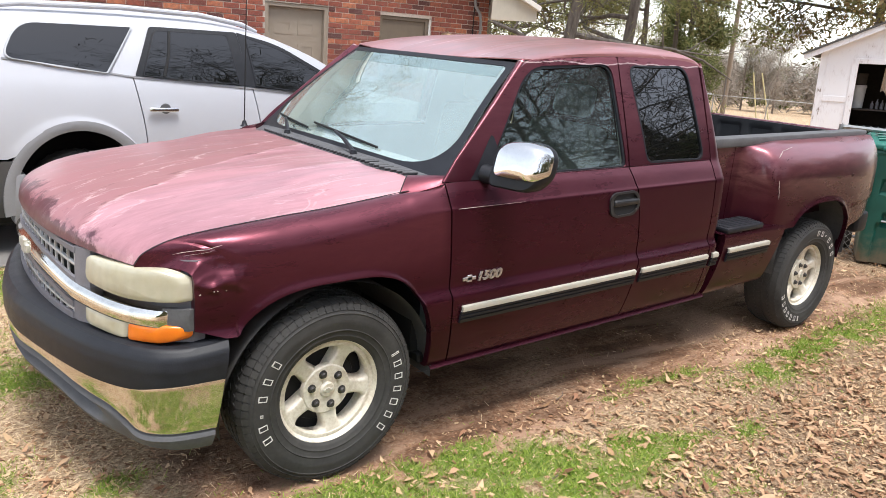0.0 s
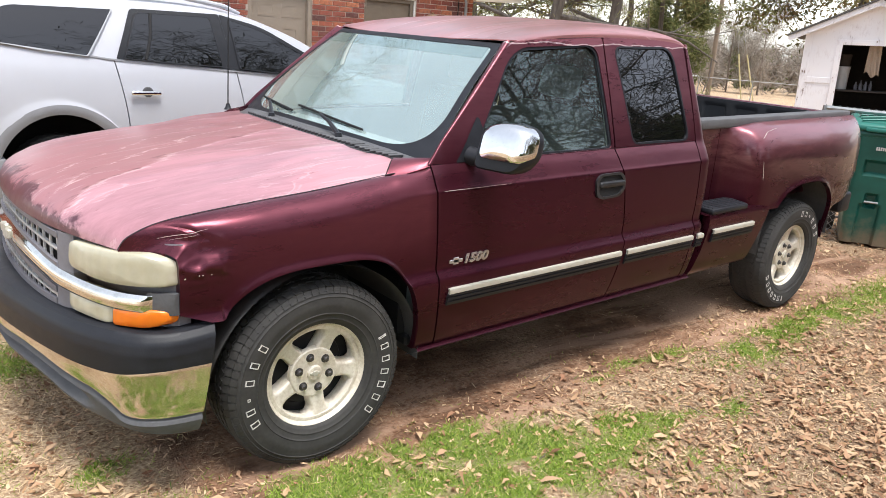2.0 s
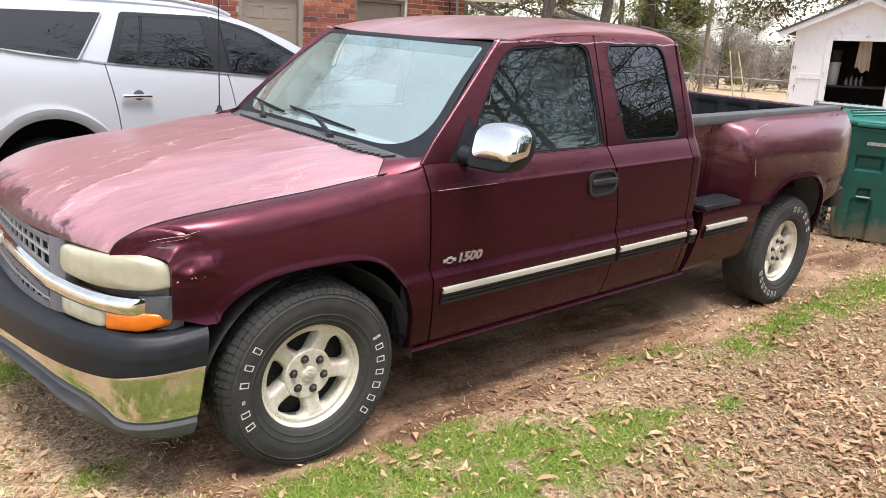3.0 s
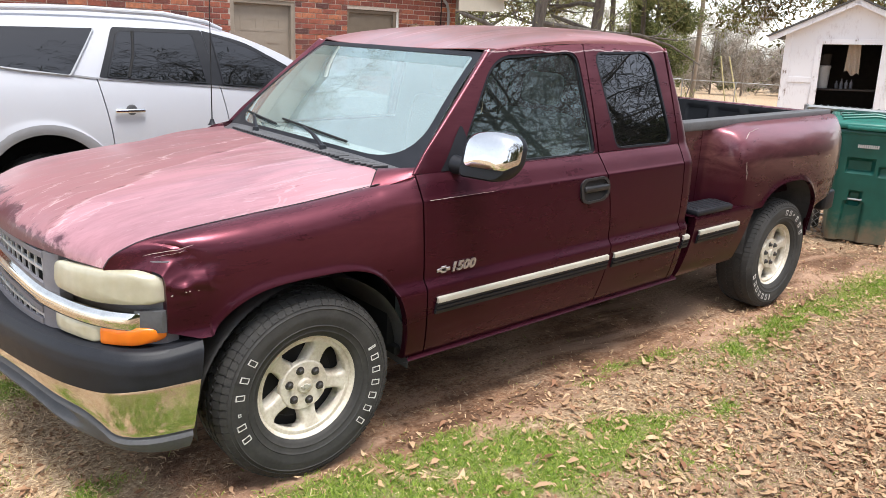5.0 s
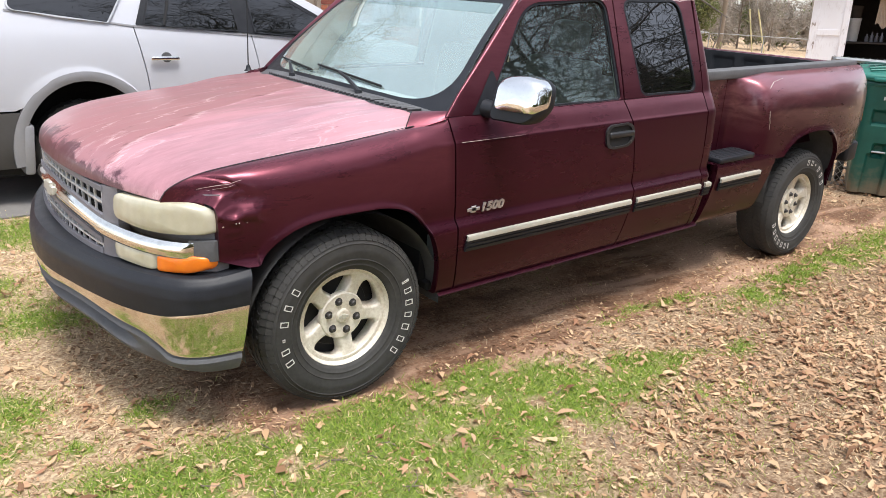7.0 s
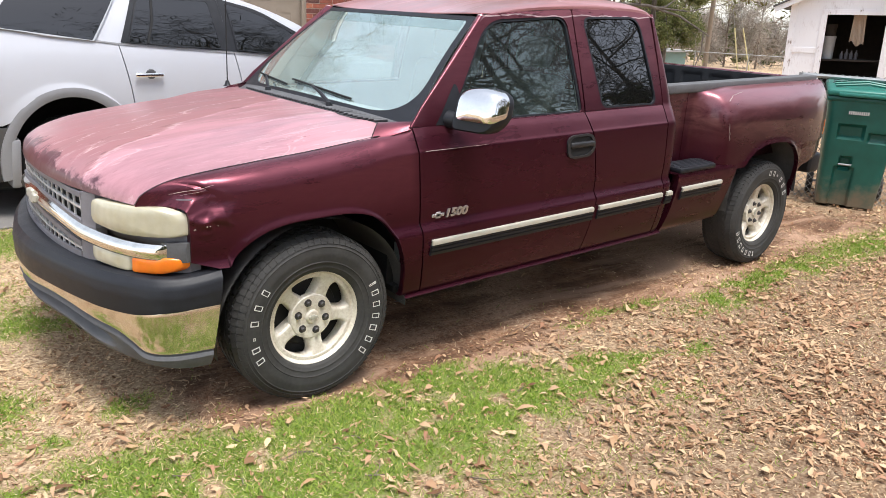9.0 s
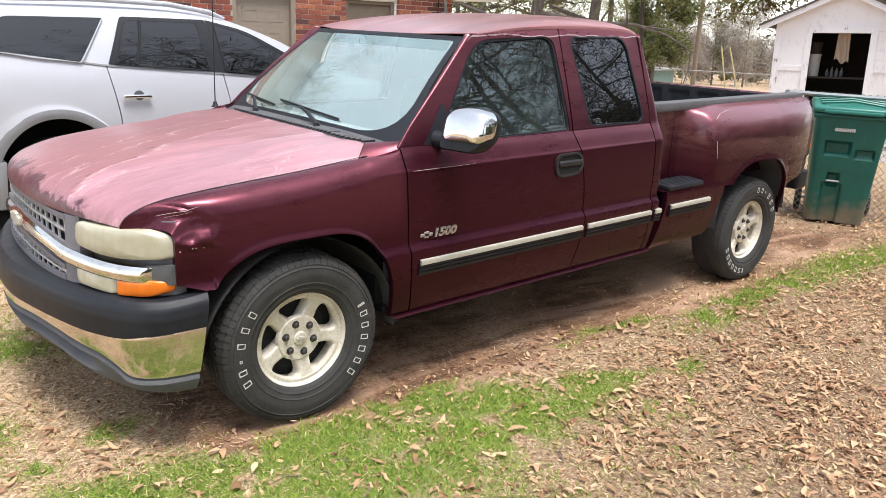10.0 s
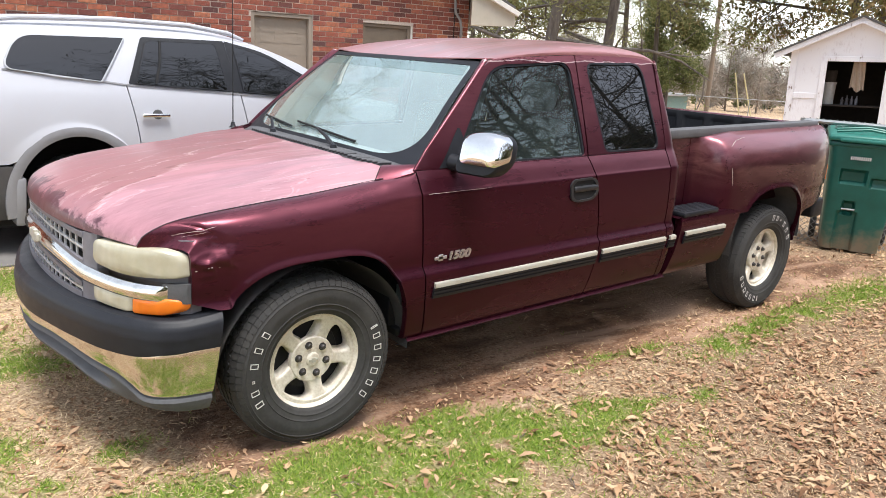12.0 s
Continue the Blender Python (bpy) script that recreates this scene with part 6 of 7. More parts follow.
# things in the shed
shelf = thing("wooden_shelf", "dark wooden shelf inside the shed", "shelf", at=SHED)
part("board", box(bmesh.new(), (-1.0, 0.5, 1.16), (0.6, 0.95, 1.19), 0.004), M["wood_dark"], shelf, "", False)
for x in (-0.95, 0.55):
    part("upright", box(bmesh.new(), (x - 0.02, 0.9, 0.02), (x + 0.02, 0.94, 1.7), 0.003), M["wood_dark"], shelf, "", False)
def lathed_thing(name, prof, mat, label, cat, at):
    ob = solo(name, lathe(bmesh.new(), prof, 28), mat, label, cat)
    ob.matrix_world = SHED @ at
    return ob
bk = lathed_thing("bucket", [(0.0, 0.0), (0.100, 0.0), (0.105, 0.02), (0.118, 0.37), (0.125, 0.375), (0.125, 0.405), (0.118, 0.41), (0.114, 0.40), (0.095, 0.03), (0, 0.03)], M["bucket"], "white plastic bucket on a shed shelf", "bucket", pose(-0.42, 0.72, 1.19))
lathed_thing("bucket", [(0.0, 0.0), (0.10, 0.0), (0.115, 0.20), (0.12, 0.21), (0.0, 0.22)], M["wood_dark"], "dark lidded tub standing on the white bucket", "tub", pose(-0.42, 0.72, 1.60))
for k, (x, h) in enumerate(((-0.17, 0.14), (-0.09, 0.18), (-0.01, 0.16), (0.07, 0.17))):
    o = lathed_thing("bottle", [(0.0, 0.0), (0.027, 0.0), (0.029, 0.02), (0.029, h * 0.6), (0.012, h * 0.8), (0.012, h), (0.0, h)], M["grille_grey"], "dull grey bottle on the shed shelf", "bottle", pose(x, 0.70, 1.19))
    o["group"] = "bottles on the shelf"
bm = bmesh.new()
sheet(bm, lambda u, v: Vector((lerp(-0.05, 0.14, u) + 0.05 * (u - 0.5) * (1 - v), 0.25 + 0.035 * math.sin(u * 15 + 2 * v) * (1.1 - v), lerp(1.50 + 0.035 * math.sin(u * 9) - 0.06 * u, 2.04, v))), 44, 24, (0, 0.012, 0))
towel = solo("hanging_cloth", bm, M["cloth"], "cream cloth hanging in the shed doorway", "cloth")
towel.matrix_world = SHED

# ---- wheeled bin ----
M["bin_green"] = plain("green_bin_plastic", (0.007, 0.090, 0.068), 0.42, 0, 0.12, 8, 0.1)
M["lid_green"] = plain("faded_green_lid", (0.016, 0.15, 0.115), 0.42, 0, 0.12, 8, 0.1)


def bin_body():
    """Green plastic, its foot stained with brown soil."""
    k = Nodes("soil_stained_green_plastic")
    n = k.noise(9, 5.0)
    h = k.mul(k.axis(2), k.mul(n, 0.5), "SUBTRACT")
    c = k.mix(k.ramp(h, 0.0, -0.22), k.mix(k.ramp(n, 0.3, 0.7), (0.006, 0.078, 0.060), (0.009, 0.105, 0.080)), (0.17, 0.135, 0.09))
    return k.set(Base_Color=c, Roughness=k.ramp(n, 0.3, 0.7, 0.38, 0.5))


M["bin_body"] = bin_body()
BIN = pose(5.92, -0.25, 0.0, 0, 0, -63.0) @ Matrix.Diagonal((1.04, 1.0, 1.022, 1.0))
cart = thing("wheeled_bin", "green plastic wheeled rubbish bin with soil-stained foot", "bin", at=BIN)


def bin_at(u, v):
    """Tapered body, rounded corners; local x to the right, y away."""
    per = [(0, 0), (0.55, 0), (0.55, 0.62), (0, 0.62)]
    lp = loop_of([(0.0, 0.0, 0.07), (0.58, 0.0, 0.07), (0.58, 0.66, 0.07), (0.0, 0.66, 0.07)], 12)
    n = len(lp)
    k = u * n
    p = lp[int(k) % n].lerp(lp[(int(k) + 1) % n], k - int(k))
    c = Vector((0.29, 0.36))
    p = c + (p - c) * lerp(0.85, 1.06, v)
    z = lerp(0.02, 1.02, v)
    y = p.y
    if y < 0.12:
        # pressed-in grip pockets and foot
        for x0, x1, z0, z1, d in ((0.10, 0.33, 0.66, 0.80, 0.05), (0.36, 0.53, 0.64, 0.74, 0.04), (0.13, 0.31, -0.1, 0.40, 0.035), (0.165, 0.275, 0.36, 0.50, 0.06)):
            y += d * smooth01((p.x - x0) / 0.02) * smooth01((x1 - p.x) / 0.02) * smooth01((z - z0) / 0.02) * smooth01((z1 - z) / 0.02)
    return Vector((p.x, y, z))


body = part("body", sheet(bmesh.new(), bin_at, 264, 60), M["bin_body"], cart, "green bin body, brown with soil at the foot")
part("rim", box(bmesh.new(), (-0.035, -0.03, 1.0), (0.615, 0.72, 1.05), 0.02, None, 2), M["bin_green"], cart)
bm = box(bmesh.new(), (-0.045, -0.05, 1.055), (0.625, 0.74, 1.105), 0.022, None, 3)
for v in bm.verts:
    v.co.z += 0.05 * (1 - ((v.co.x - 0.29) / 0.34) ** 2) * (v.co.z > 1.08) + 0.05 * v.co.y
lid = part("lid", bm, M["lid_green"], cart, "paler green domed lid")
for y in (0.12, 0.30, 0.48):
    part("lid_rib", tube(bmesh.new(), [(0.02, y, 1.125 + 0.05 * y), (0.29, y, 1.158 + 0.05 * y), (0.56, y, 1.125 + 0.05 * y)], 0.012, 6), M["lid_green"], lid)
part("lip_bar", box(bmesh.new(), (0.05, -0.075, 1.05), (0.53, -0.04, 1.085), 0.012, None, 2), M["lid_green"], lid)
# front recesses and catch bar
part("catch_bar", tube(bmesh.new(), [(0.165, -0.012, 0.425), (0.275, -0.012, 0.425)], 0.010, 8), M["galv"], body)
for k in range(10):
    x = 0.165 + 0.017 * k
    part("number_mark", box(bmesh.new(), (x, -0.030, 0.893), (x + 0.011, -0.012, 0.922), 0.0), M["letter_white"], body, "", False)
part("side_mark", box(bmesh.new(), (0.575, 0.10, 0.83), (0.612, 0.30, 0.87), 0.0), M["letter_white"], body, "", False)
for x in (-0.02, 0.60):
    w = part("bin_wheel", lathe(bmesh.new(), [(0.0, 0.03), (0.05, 0.03), (0.09, 0.02), (0.115, 0.028), (0.128, 0.02), (0.128, -0.02), (0.115, -0.028), (0.0, -0.03)], 36, pose(x, 0.66, 0.128, 0, 90, 0)), M["tyre"], cart)
part("bin_axle", tube(bmesh.new(), [(-0.03, 0.66, 0.128), (0.61, 0.66, 0.128)], 0.012, 8), M["galv"], cart)
part("push_bar", tube(bmesh.new(), [(0.05, 0.76, 1.02), (0.53, 0.76, 1.02)], 0.016, 8), M["bin_green"], cart)

# ---- chain-link fences ----
def chain_fence(name, a, b, height, cell, label, posts):
    a, b = Vector(a), Vector(b)
    ob = thing(name, label, "fence")
    d = (b - a)
    zz = lambda t: ground_z(*(a + d * t).to_2d())
    for k in range(posts + 1):
        p = a + d * (k / posts)
        z = ground_z(p.x, p.y)
        part("post", tube(bmesh.new(), [(p.x, p.y, z - 0.1), (p.x, p.y, z + height + 0.02)], 0.025, 8), M["galv"], ob)
    part("top_rail", tube(bmesh.new(), [((a + d * t).x, (a + d * t).y, zz(t) + height) for t in [i / 12 for i in range(13)]], 0.02, 8), M["galv"], ob)
    bm = bmesh.new()
    L = d.length
    n = int(L / cell)
    t = 0.0028 if cell < 0.1 else 0.0016
    dirn, up = d.normalized(), Vector((0, 0, 1))
    nrm = dirn.cross(up)
    rows = int(height / cell)
    for k in range(-rows, n + rows):
        for sg in (1, -1):
            x0 = k * cell
            i0, i1 = 0, rows
            p0, p1 = x0, x0 + sg * rows * cell
            lo, hi = (0.0, 1.0)
            if p1 != p0:
                ts = sorted(((0 - p0) / (p1 - p0), (L - p0) / (p1 - p0)))
                lo, hi = max(0, ts[0]), min(1, ts[1])
            if hi <= lo:
                continue
            q = [a + dirn * lerp(p0, p1, f) + up * (zz(lerp(p0, p1, f) / L) + height * f - 0.02 + (0.05 if f == 1 else 0)) for f in (lo, hi)]
            w = (q[1] - q[0]).normalized().cross(nrm) * t
            off = nrm * (0.003 * sg)
            vs = [bm.verts.new(v) for v in (q[0] - w + off, q[0] + w + off, q[1] + w + off, q[1] - w + off)]
            bm.faces.new(vs)
    tagged(part("wire_mesh", bm, M["galv"], ob, "", False), kind="stuff")
    return ob


chain_fence("wire_fence", (6.2, 0.22, 0), (7.9, -4.3, 0), 1.23, 0.062, "galvanised chain-link fence behind the bin", 2)
chain_fence("far_fence", (27.9, 24.6, 0), (35.4, 12.0, 0), 1.15, 0.25, "galvanised chain-link fence round the far field", 6)

# ---- pole, stays, distant hut ----
M["pole_wood"] = plain("weathered_pole_wood", (0.20, 0.155, 0.115), 0.9, 0, 0.2, 5, 0.3)
M["guard_yellow"] = plain("faded_yellow_guard", (0.58, 0.52, 0.30), 0.6, 0, 0.1, 8)
pz = ground_z(33.83, 19.08)
pole = thing("utility_pole", "weathered wooden utility pole at the edge of the field", "pole")
part("shaft", tube(bmesh.new(), [(33.83, 19.08, pz - 0.2), (33.80, 19.12, pz + 4), (33.78, 19.15, pz + 8.5)], [0.13, 0.115, 0.095], 12), M["pole_wood"], pole)
part("crossarm", box(bmesh.new(), (33.1, 19.1, pz + 8.0), (34.5, 19.2, pz + 8.1), 0.01), M["pole_wood"], pole, "", False)
stay = thing("stay_wire", "pole stays with faded yellow guards", "wire")
for dx in (0.0, 0.55):
    g0, g1 = Vector((36.9 + dx * 0.5, 18.95 - dx, ground_z(36.9, 18.95))), Vector((34.0, 19.2, pz + 7.6))
    part("wire", tube(bmesh.new(), [g0, g1], 0.012, 5), M["galv"], stay)
    part("guard", tube(bmesh.new(), [g0.lerp(g1, 0.01), g0.lerp(g1, 0.32)], 0.034, 8), M["guard_yellow"], stay)
M["hut_green"] = plain("pale_green_siding", (0.13, 0.20, 0.18), 0.7, 0, 0.1, 3)
hz = ground_z(39.5, 26.0)
hut = thing("far_hut", "low pale green hut beyond the field", "hut")
part("wall", box(bmesh.new(), (37.6, 25.8, hz), (42.0, 28.0, hz + 0.95), 0.02), M["hut_green"], hut, "", False)
part("roof", box(bmesh.new(), (37.4, 25.6, hz + 0.95), (42.8, 28.2, hz + 1.05), 0.02), M["conduit"], hut, "", False)


# ---- trees ----
def bark(name, a, b):
    k = Nodes(name)
    n, m = k.noise(9, 6.0, 0.65, (1, 1, 0.25)), k.noise(50, 4.0, 0.6, (1, 1, 0.3))
    k.bump(k.mul(n, m), 0.8, 0.03)
    return k.set(Base_Color=k.mix(k.ramp(n, 0.35, 0.7), a, b), Roughness=0.95)


def leafy(name, cols, through_it=0.4, shade=0.5):
    """Leaves and needles: shades vary from piece to piece."""
    k = Nodes(name)
    ramp = k.t.nodes.new("ShaderNodeValToRGB")
    for i, c in enumerate(cols):
        e = ramp.color_ramp.elements[i] if i < 2 else ramp.color_ramp.elements.new(1.0)
        e.position = i / (len(cols) - 1)
        e.color = (*c, 1)
    k.t.links.new(k.island(), ramp.inputs[0])
    big = k.noise(1.2, 3.0)
    c = k.mix(k.ramp(big, 0.35, 0.7, 0.0, shade), ramp.outputs[0], tuple(v * 0.55 for v in cols[0]))
    k.set(Base_Color=c, Roughness=0.7, Specular_IOR_Level=0.25)
    tl = k.n("ShaderNodeBsdfTranslucent", Color=c)
    mx = k.n("ShaderNodeMixShader", i0=through_it, i1=k.b.outputs[0], i2=tl.outputs[0])
    k.t.links.new(mx.outputs[0], k.t.nodes["Material Output"].inputs[0])
    return k.m


M["bark_grey"] = bark("grey_bark", (0.085, 0.072, 0.062), (0.20, 0.175, 0.155))
M["bark_twig"] = bark("twig_bark", (0.13, 0.10, 0.075), (0.25, 0.20, 0.16))
M["needles"] = leafy("pine_needles", ((0.20, 0.22, 0.085), (0.30, 0.31, 0.13), (0.42, 0.40, 0.19)))
M["cedar"] = leafy("cedar_green", ((0.11, 0.135, 0.050), (0.185, 0.205, 0.078), (0.28, 0.28, 0.125)))
M["oak_leaf"] = leafy("brown_green_leaves", ((0.12, 0.12, 0.045), (0.20, 0.17, 0.07), (0.32, 0.21, 0.105)))
M["twig"] = leafy("dark_twigs", ((0.07, 0.06, 0.05), (0.11, 0.095, 0.08), (0.06, 0.065, 0.04)), 0.2, 0.1)
M["brush"] = leafy("bare_brush", ((0.28, 0.24, 0.205), (0.40, 0.35, 0.30), (0.22, 0.20, 0.16)), 0.3, 0.1)


def quads_mesh(name, c, ax, ay, mat, taper=0.35):
    """A mesh of loose four-cornered blades: centres c, half axes ax and ay."""
    n = len(c)
    v = np.empty((n, 4, 3), np.float32)
    v[:, 0], v[:, 1] = c - ax - ay * taper, c - ax + ay * taper
    v[:, 2], v[:, 3] = c + ax * 0.4 + ay, c + ax * 0.4 - ay
    tip = c + ax
    verts = np.concatenate([v.reshape(-1, 3), tip])
    i = np.arange(n, dtype=np.int32)
    faces = np.stack([i * 4, i * 4 + 1, i * 4 + 2, n * 4 + i, i * 4 + 3], 1)
    me = bpy.data.meshes.new(name)
    me.vertices.add(len(verts))
    me.vertices.foreach_set("co", verts.ravel())
    me.loops.add(n * 5)
    me.loops.foreach_set("vertex_index", faces.ravel())
    me.polygons.add(n)
    me.polygons.foreach_set("loop_start", np.arange(n, dtype=np.int32) * 5)
    me.polygons.foreach_set("loop_total", np.full(n, 5, np.int32))
    me.update(calc_edges=True)
    me.materials.append(mat)
    return me


def unit(rng, n):
    d = rng.normal(size=(n, 3))
    return d / np.linalg.norm(d, axis=1)[:, None]


def blades(rng, centres, spread, per, length, width, droop=0.0):
    """Blades scattered round points, per of them each."""
    c = np.repeat(np.asarray(centres, float), per, 0)
    n = len(c)
    c = c + unit(rng, n) * spread * rng.random((n, 1)) ** 0.6
    d = unit(rng, n)
    d[:, 2] -= droop
    d /= np.linalg.norm(d, axis=1)[:, None]
    s = np.cross(d, unit(rng, n))
    s /= np.linalg.norm(s, axis=1)[:, None] + 1e-6
    L = length * (0.6 + 0.8 * rng.random((n, 1)))
    return c, d * L / 2, s * width / 2 * (0.7 + 0.6 * rng.random((n, 1)))


def limbs(rng, base, height, levels, count, spread, lean=(0, 0), first=0.3, rise=0.5, radius=0.2, wild=0.25, sides=6):
    """A trunk and its limbs: a list of (points, radii), and the outer twig ends."""
    out, ends = [], []
    base = np.asarray(base, float)

    def grow(p, d, length, r, level):
        n = 6 if level == 0 else 5 if level == 1 else 4
        pts, rad = [p.copy()], [r]
        q, dd = p.copy(), d.copy()
        for k in range(n):
            dd = dd + rng.normal(size=3) * wild * (0.25 if level == 0 else 1) / n * 1.6
            if level:
                dd[2] += 0.02 * (rise - dd[2])
            dd /= np.linalg.norm(dd)
            q = q + dd * length / n
            pts.append(q.copy())
            rad.append(r * (1 - 0.75 * (k + 1) / n))
        out.append((pts, rad))
        if level >= levels:
            ends.append(q.copy())
            ends.append(pts[n // 2].copy())
            return
        for k in range(count[level]):
            f = first + (1 - first) * (k + rng.random()) / count[level] if level == 0 else 0.25 + 0.75 * rng.random()
            i = min(int(f * n), n - 1)
            s = pts[i] + (pts[i + 1] - pts[i]) * (f * n - i)
            a = rng.random() * 2 * math.pi
            side = np.array([math.cos(a), math.sin(a), rise * (0.4 + rng.random())]) if level == 0 else dd * 0.9 + rng.normal(size=3) * 0.75
            side /= np.linalg.norm(side)
            grow(s, side, length * spread[level] * (0.65 + 0.6 * rng.random()) * (1.15 - 0.6 * f if level == 0 else 1), r * (0.42 if level == 0 else 0.5) * (1.1 - 0.5 * f), level + 1)
    grow(base, np.array([lean[0], lean[1], 1.0]), height, radius, 0)
    return out, ends


def wood_mesh(out, n0=8):
    bm = bmesh.new()
    for pts, rad in out:
        tube(bm, pts, [max(r * 0.8, 0.004) for r in rad], n0 if rad[0] > 0.08 else 5 if rad[0] > 0.02 else 3, False)
    return bm


def tree(name, label, at, height, seed, wood, leaf, per, size, droop=0.0, **kw):
    rng = np.random.default_rng(seed)
    ob = thing(name, label, "tree", at=Matrix.Translation(at))
    out, ends = limbs(rng, (0, 0, -0.2), height, kw.pop("levels", 2), kw.pop("count", (16, 6)), kw.pop("spread", (0.35, 0.45)), **kw)
    part("trunk", wood_mesh(out), wood, ob)
    if leaf is not None:
        spread, length, width = size
        me = quads_mesh("crown", *blades(rng, ends, spread, per, length, width, droop), leaf)
        crown = new("crown", me)
        crown.parent = ob
    return ob


def on(x, y):
    return (x, y, ground_z(x, y))


# tall pines beyond the bed, limbs reaching over the field
tree("pine_tree", "tall pine with grey trunk and long bare lower limbs", on(11.9, 9.85), 11, 3, M["bark_grey"], M["needles"], 70, (0.40, 0.13, 0.016), 0.1, levels=2, count=(18, 7), spread=(0.36, 0.42), first=0.14, rise=0.16, radius=0.21, wild=0.6)
tree("pine_tree", "tall pine with forked grey trunk", on(14.6, 9.95), 12, 8, M["bark_grey"], M["needles"], 70, (0.40, 0.13, 0.016), 0.1, levels=2, count=(18, 7), spread=(0.40, 0.42), first=0.14, rise=0.02, radius=0.20, wild=0.6)
tree("cedar_tree", "low spreading cedar with dark drooping boughs", on(28.55, 17.95), 7.6, 21, M["bark_grey"], M["cedar"], 60, (0.38, 0.17, 0.040), 0.0, levels=2, count=(34, 9), spread=(0.25, 0.40), first=0.20, rise=0.02, radius=0.24)
tree("oak_tree", "broad oak with brown and green leaves above the shed", on(22.5, 5.0), 11, 31, M["bark_grey"], M["oak_leaf"], 78, (0.60, 0.14, 0.07), 0.1, levels=2, count=(24, 9), spread=(0.50, 0.42), first=0.30, rise=0.15, radius=0.24)
tree("oak_tree", "oak with thin brown and green leaves", on(23.0, 7.6), 11.5, 37, M["bark_grey"], M["oak_leaf"], 78, (0.60, 0.14, 0.07), 0.1, levels=2, count=(22, 9), spread=(0.42, 0.42), first=0.36, rise=0.15, radius=0.2)
tree("oak_tree", "oak with pale trunk behind the house corner", on(17.5, 17.5), 11, 41, M["bark_grey"], M["oak_leaf"], 50, (0.55, 0.16, 0.08), 0.1, levels=2, count=(24, 8), spread=(0.42, 0.42), first=0.12, rise=0.15, radius=0.22)
# evergreens behind, whose tops close the gaps between the trunks
for x, y, h, sd, wide, low in ((15.5, 16.2, 9.0, 141, 0.36, 0.40), (23.0, 20.4, 9.5, 142, 0.34, 0.40), (17.4, 11.5, 9.0, 143, 0.46, 0.40), (22.6, 6.6, 9.8, 144, 0.50, 0.40), (21.2, 13.2, 10.0, 146, 0.40, 0.54)):
    tree("pine_tree", "olive-green pine behind the grey trunks", on(x, y), h, sd, M["bark_grey"], M["needles"], 50 if wide < 0.4 else 58, (0.42, 0.15, 0.028), 0.05, levels=2, count=(26, 9), spread=(wide, 0.42), first=low, rise=0.12, radius=0.13, wild=0.5)
# a leafless oak behind the house, mirrored in the windscreen
tree("bare_oak", "leafless oak behind the house, mirrored in the windscreen", (0.6, 17.5, 0), 12.0, 151, M["bark_grey"], M["twig"], 4, (0.5, 0.5, 0.02), -0.3, levels=3, count=(18, 7, 5), spread=(0.50, 0.55, 0.55), first=0.25, rise=0.35, radius=0.22, wild=0.6)
# bare brush and woods that close the far side
rng = np.random.default_rng(5)
for k in range(9):
    x, y = 44 + 2.0 * k + rng.random() * 3, 38 - 3.4 * k + rng.random() * 3
    tree("bare_tree", "grey leafless scrub tree beyond the field", on(x, y), 4.6 + 1.6 * rng.random(), 60 + k, M["bark_twig"], M["brush"], 34, (0.50, 0.46, 0.020), -0.4, levels=2, count=(15, 7), spread=(0.5, 0.5), first=0.06, rise=0.5, radius=0.10)


def woods(seed, n, pick, tall, mat, length, width, name, label):
    """A far belt of woodland as one mass of small leaves with a ragged top."""
    r = np.random.default_rng(seed)
    cs = []
    for k in range(n):
        x, y = pick(r)
        h = tall * (0.7 + 0.5 * r.random())
        w = h * (0.16 + 0.10 * r.random())
        m = 34
        f = r.random(m) ** 0.8
        rad = w * (1.15 - f) * np.sqrt(r.random(m)) * 1.5
        a = r.random(m) * 2 * math.pi
        z0 = ground_z(x, y)
        cs.append(np.stack([x + rad * np.cos(a), y + rad * np.sin(a), z0 + 0.3 + f * h], 1))
    c, ax, ay = blades(r, np.concatenate(cs), 0.5, 5, length, width)
    ob = new(name, quads_mesh(name, c, ax, ay, mat))
    return tagged(ob, label, "woods", kind="stuff")


woods(71, 150, lambda r: ((a := radians(r.uniform(5, 62))), (d := r.uniform(78, 96))) and (d * math.cos(a), d * math.sin(a)), 3.6, M["cedar"], 0.8, 0.3, "far_woods", "dark evergreen woods along the far edge")
woods(72, 90, lambda r: ((a := radians(r.uniform(5, 62))), (d := r.uniform(66, 76))) and (d * math.cos(a), d * math.sin(a)), 3.4, M["brush"], 1.0, 0.12, "far_scrub", "grey leafless scrub along the far edge")
woods(73, 150, lambda r: ((a := radians(r.uniform(222, 350))), (d := r.uniform(24, 34))) and (d * math.cos(a), d * math.sin(a)), 7.0, M["cedar"], 0.9, 0.4, "near_woods", "dark evergreen belt across the road, mirrored in the glass")
# leafless oaks on the near side, seen mirrored in the side glass
for x, y, h, sd in ((4.0, -16.0, 13.0, 91), (9.5, -15.0, 15.0, 93), (16.0, -14.0, 15.0, 97), (-4.5, -17.0, 12.5, 95), (13.0, -12.0, 13.0, 99), (22.0, -14.5, 15.5, 101)):
    tree("bare_oak", "leafless oak on the near lawn, mirrored in the glass", (x, y, 0), h, sd, M["bark_grey"], M["twig"], 4, (0.5, 0.55, 0.03), -0.1, levels=3, count=(18, 7, 6), spread=(0.46, 0.55, 0.55), first=0.24, rise=0.3, radius=0.22, wild=0.6)

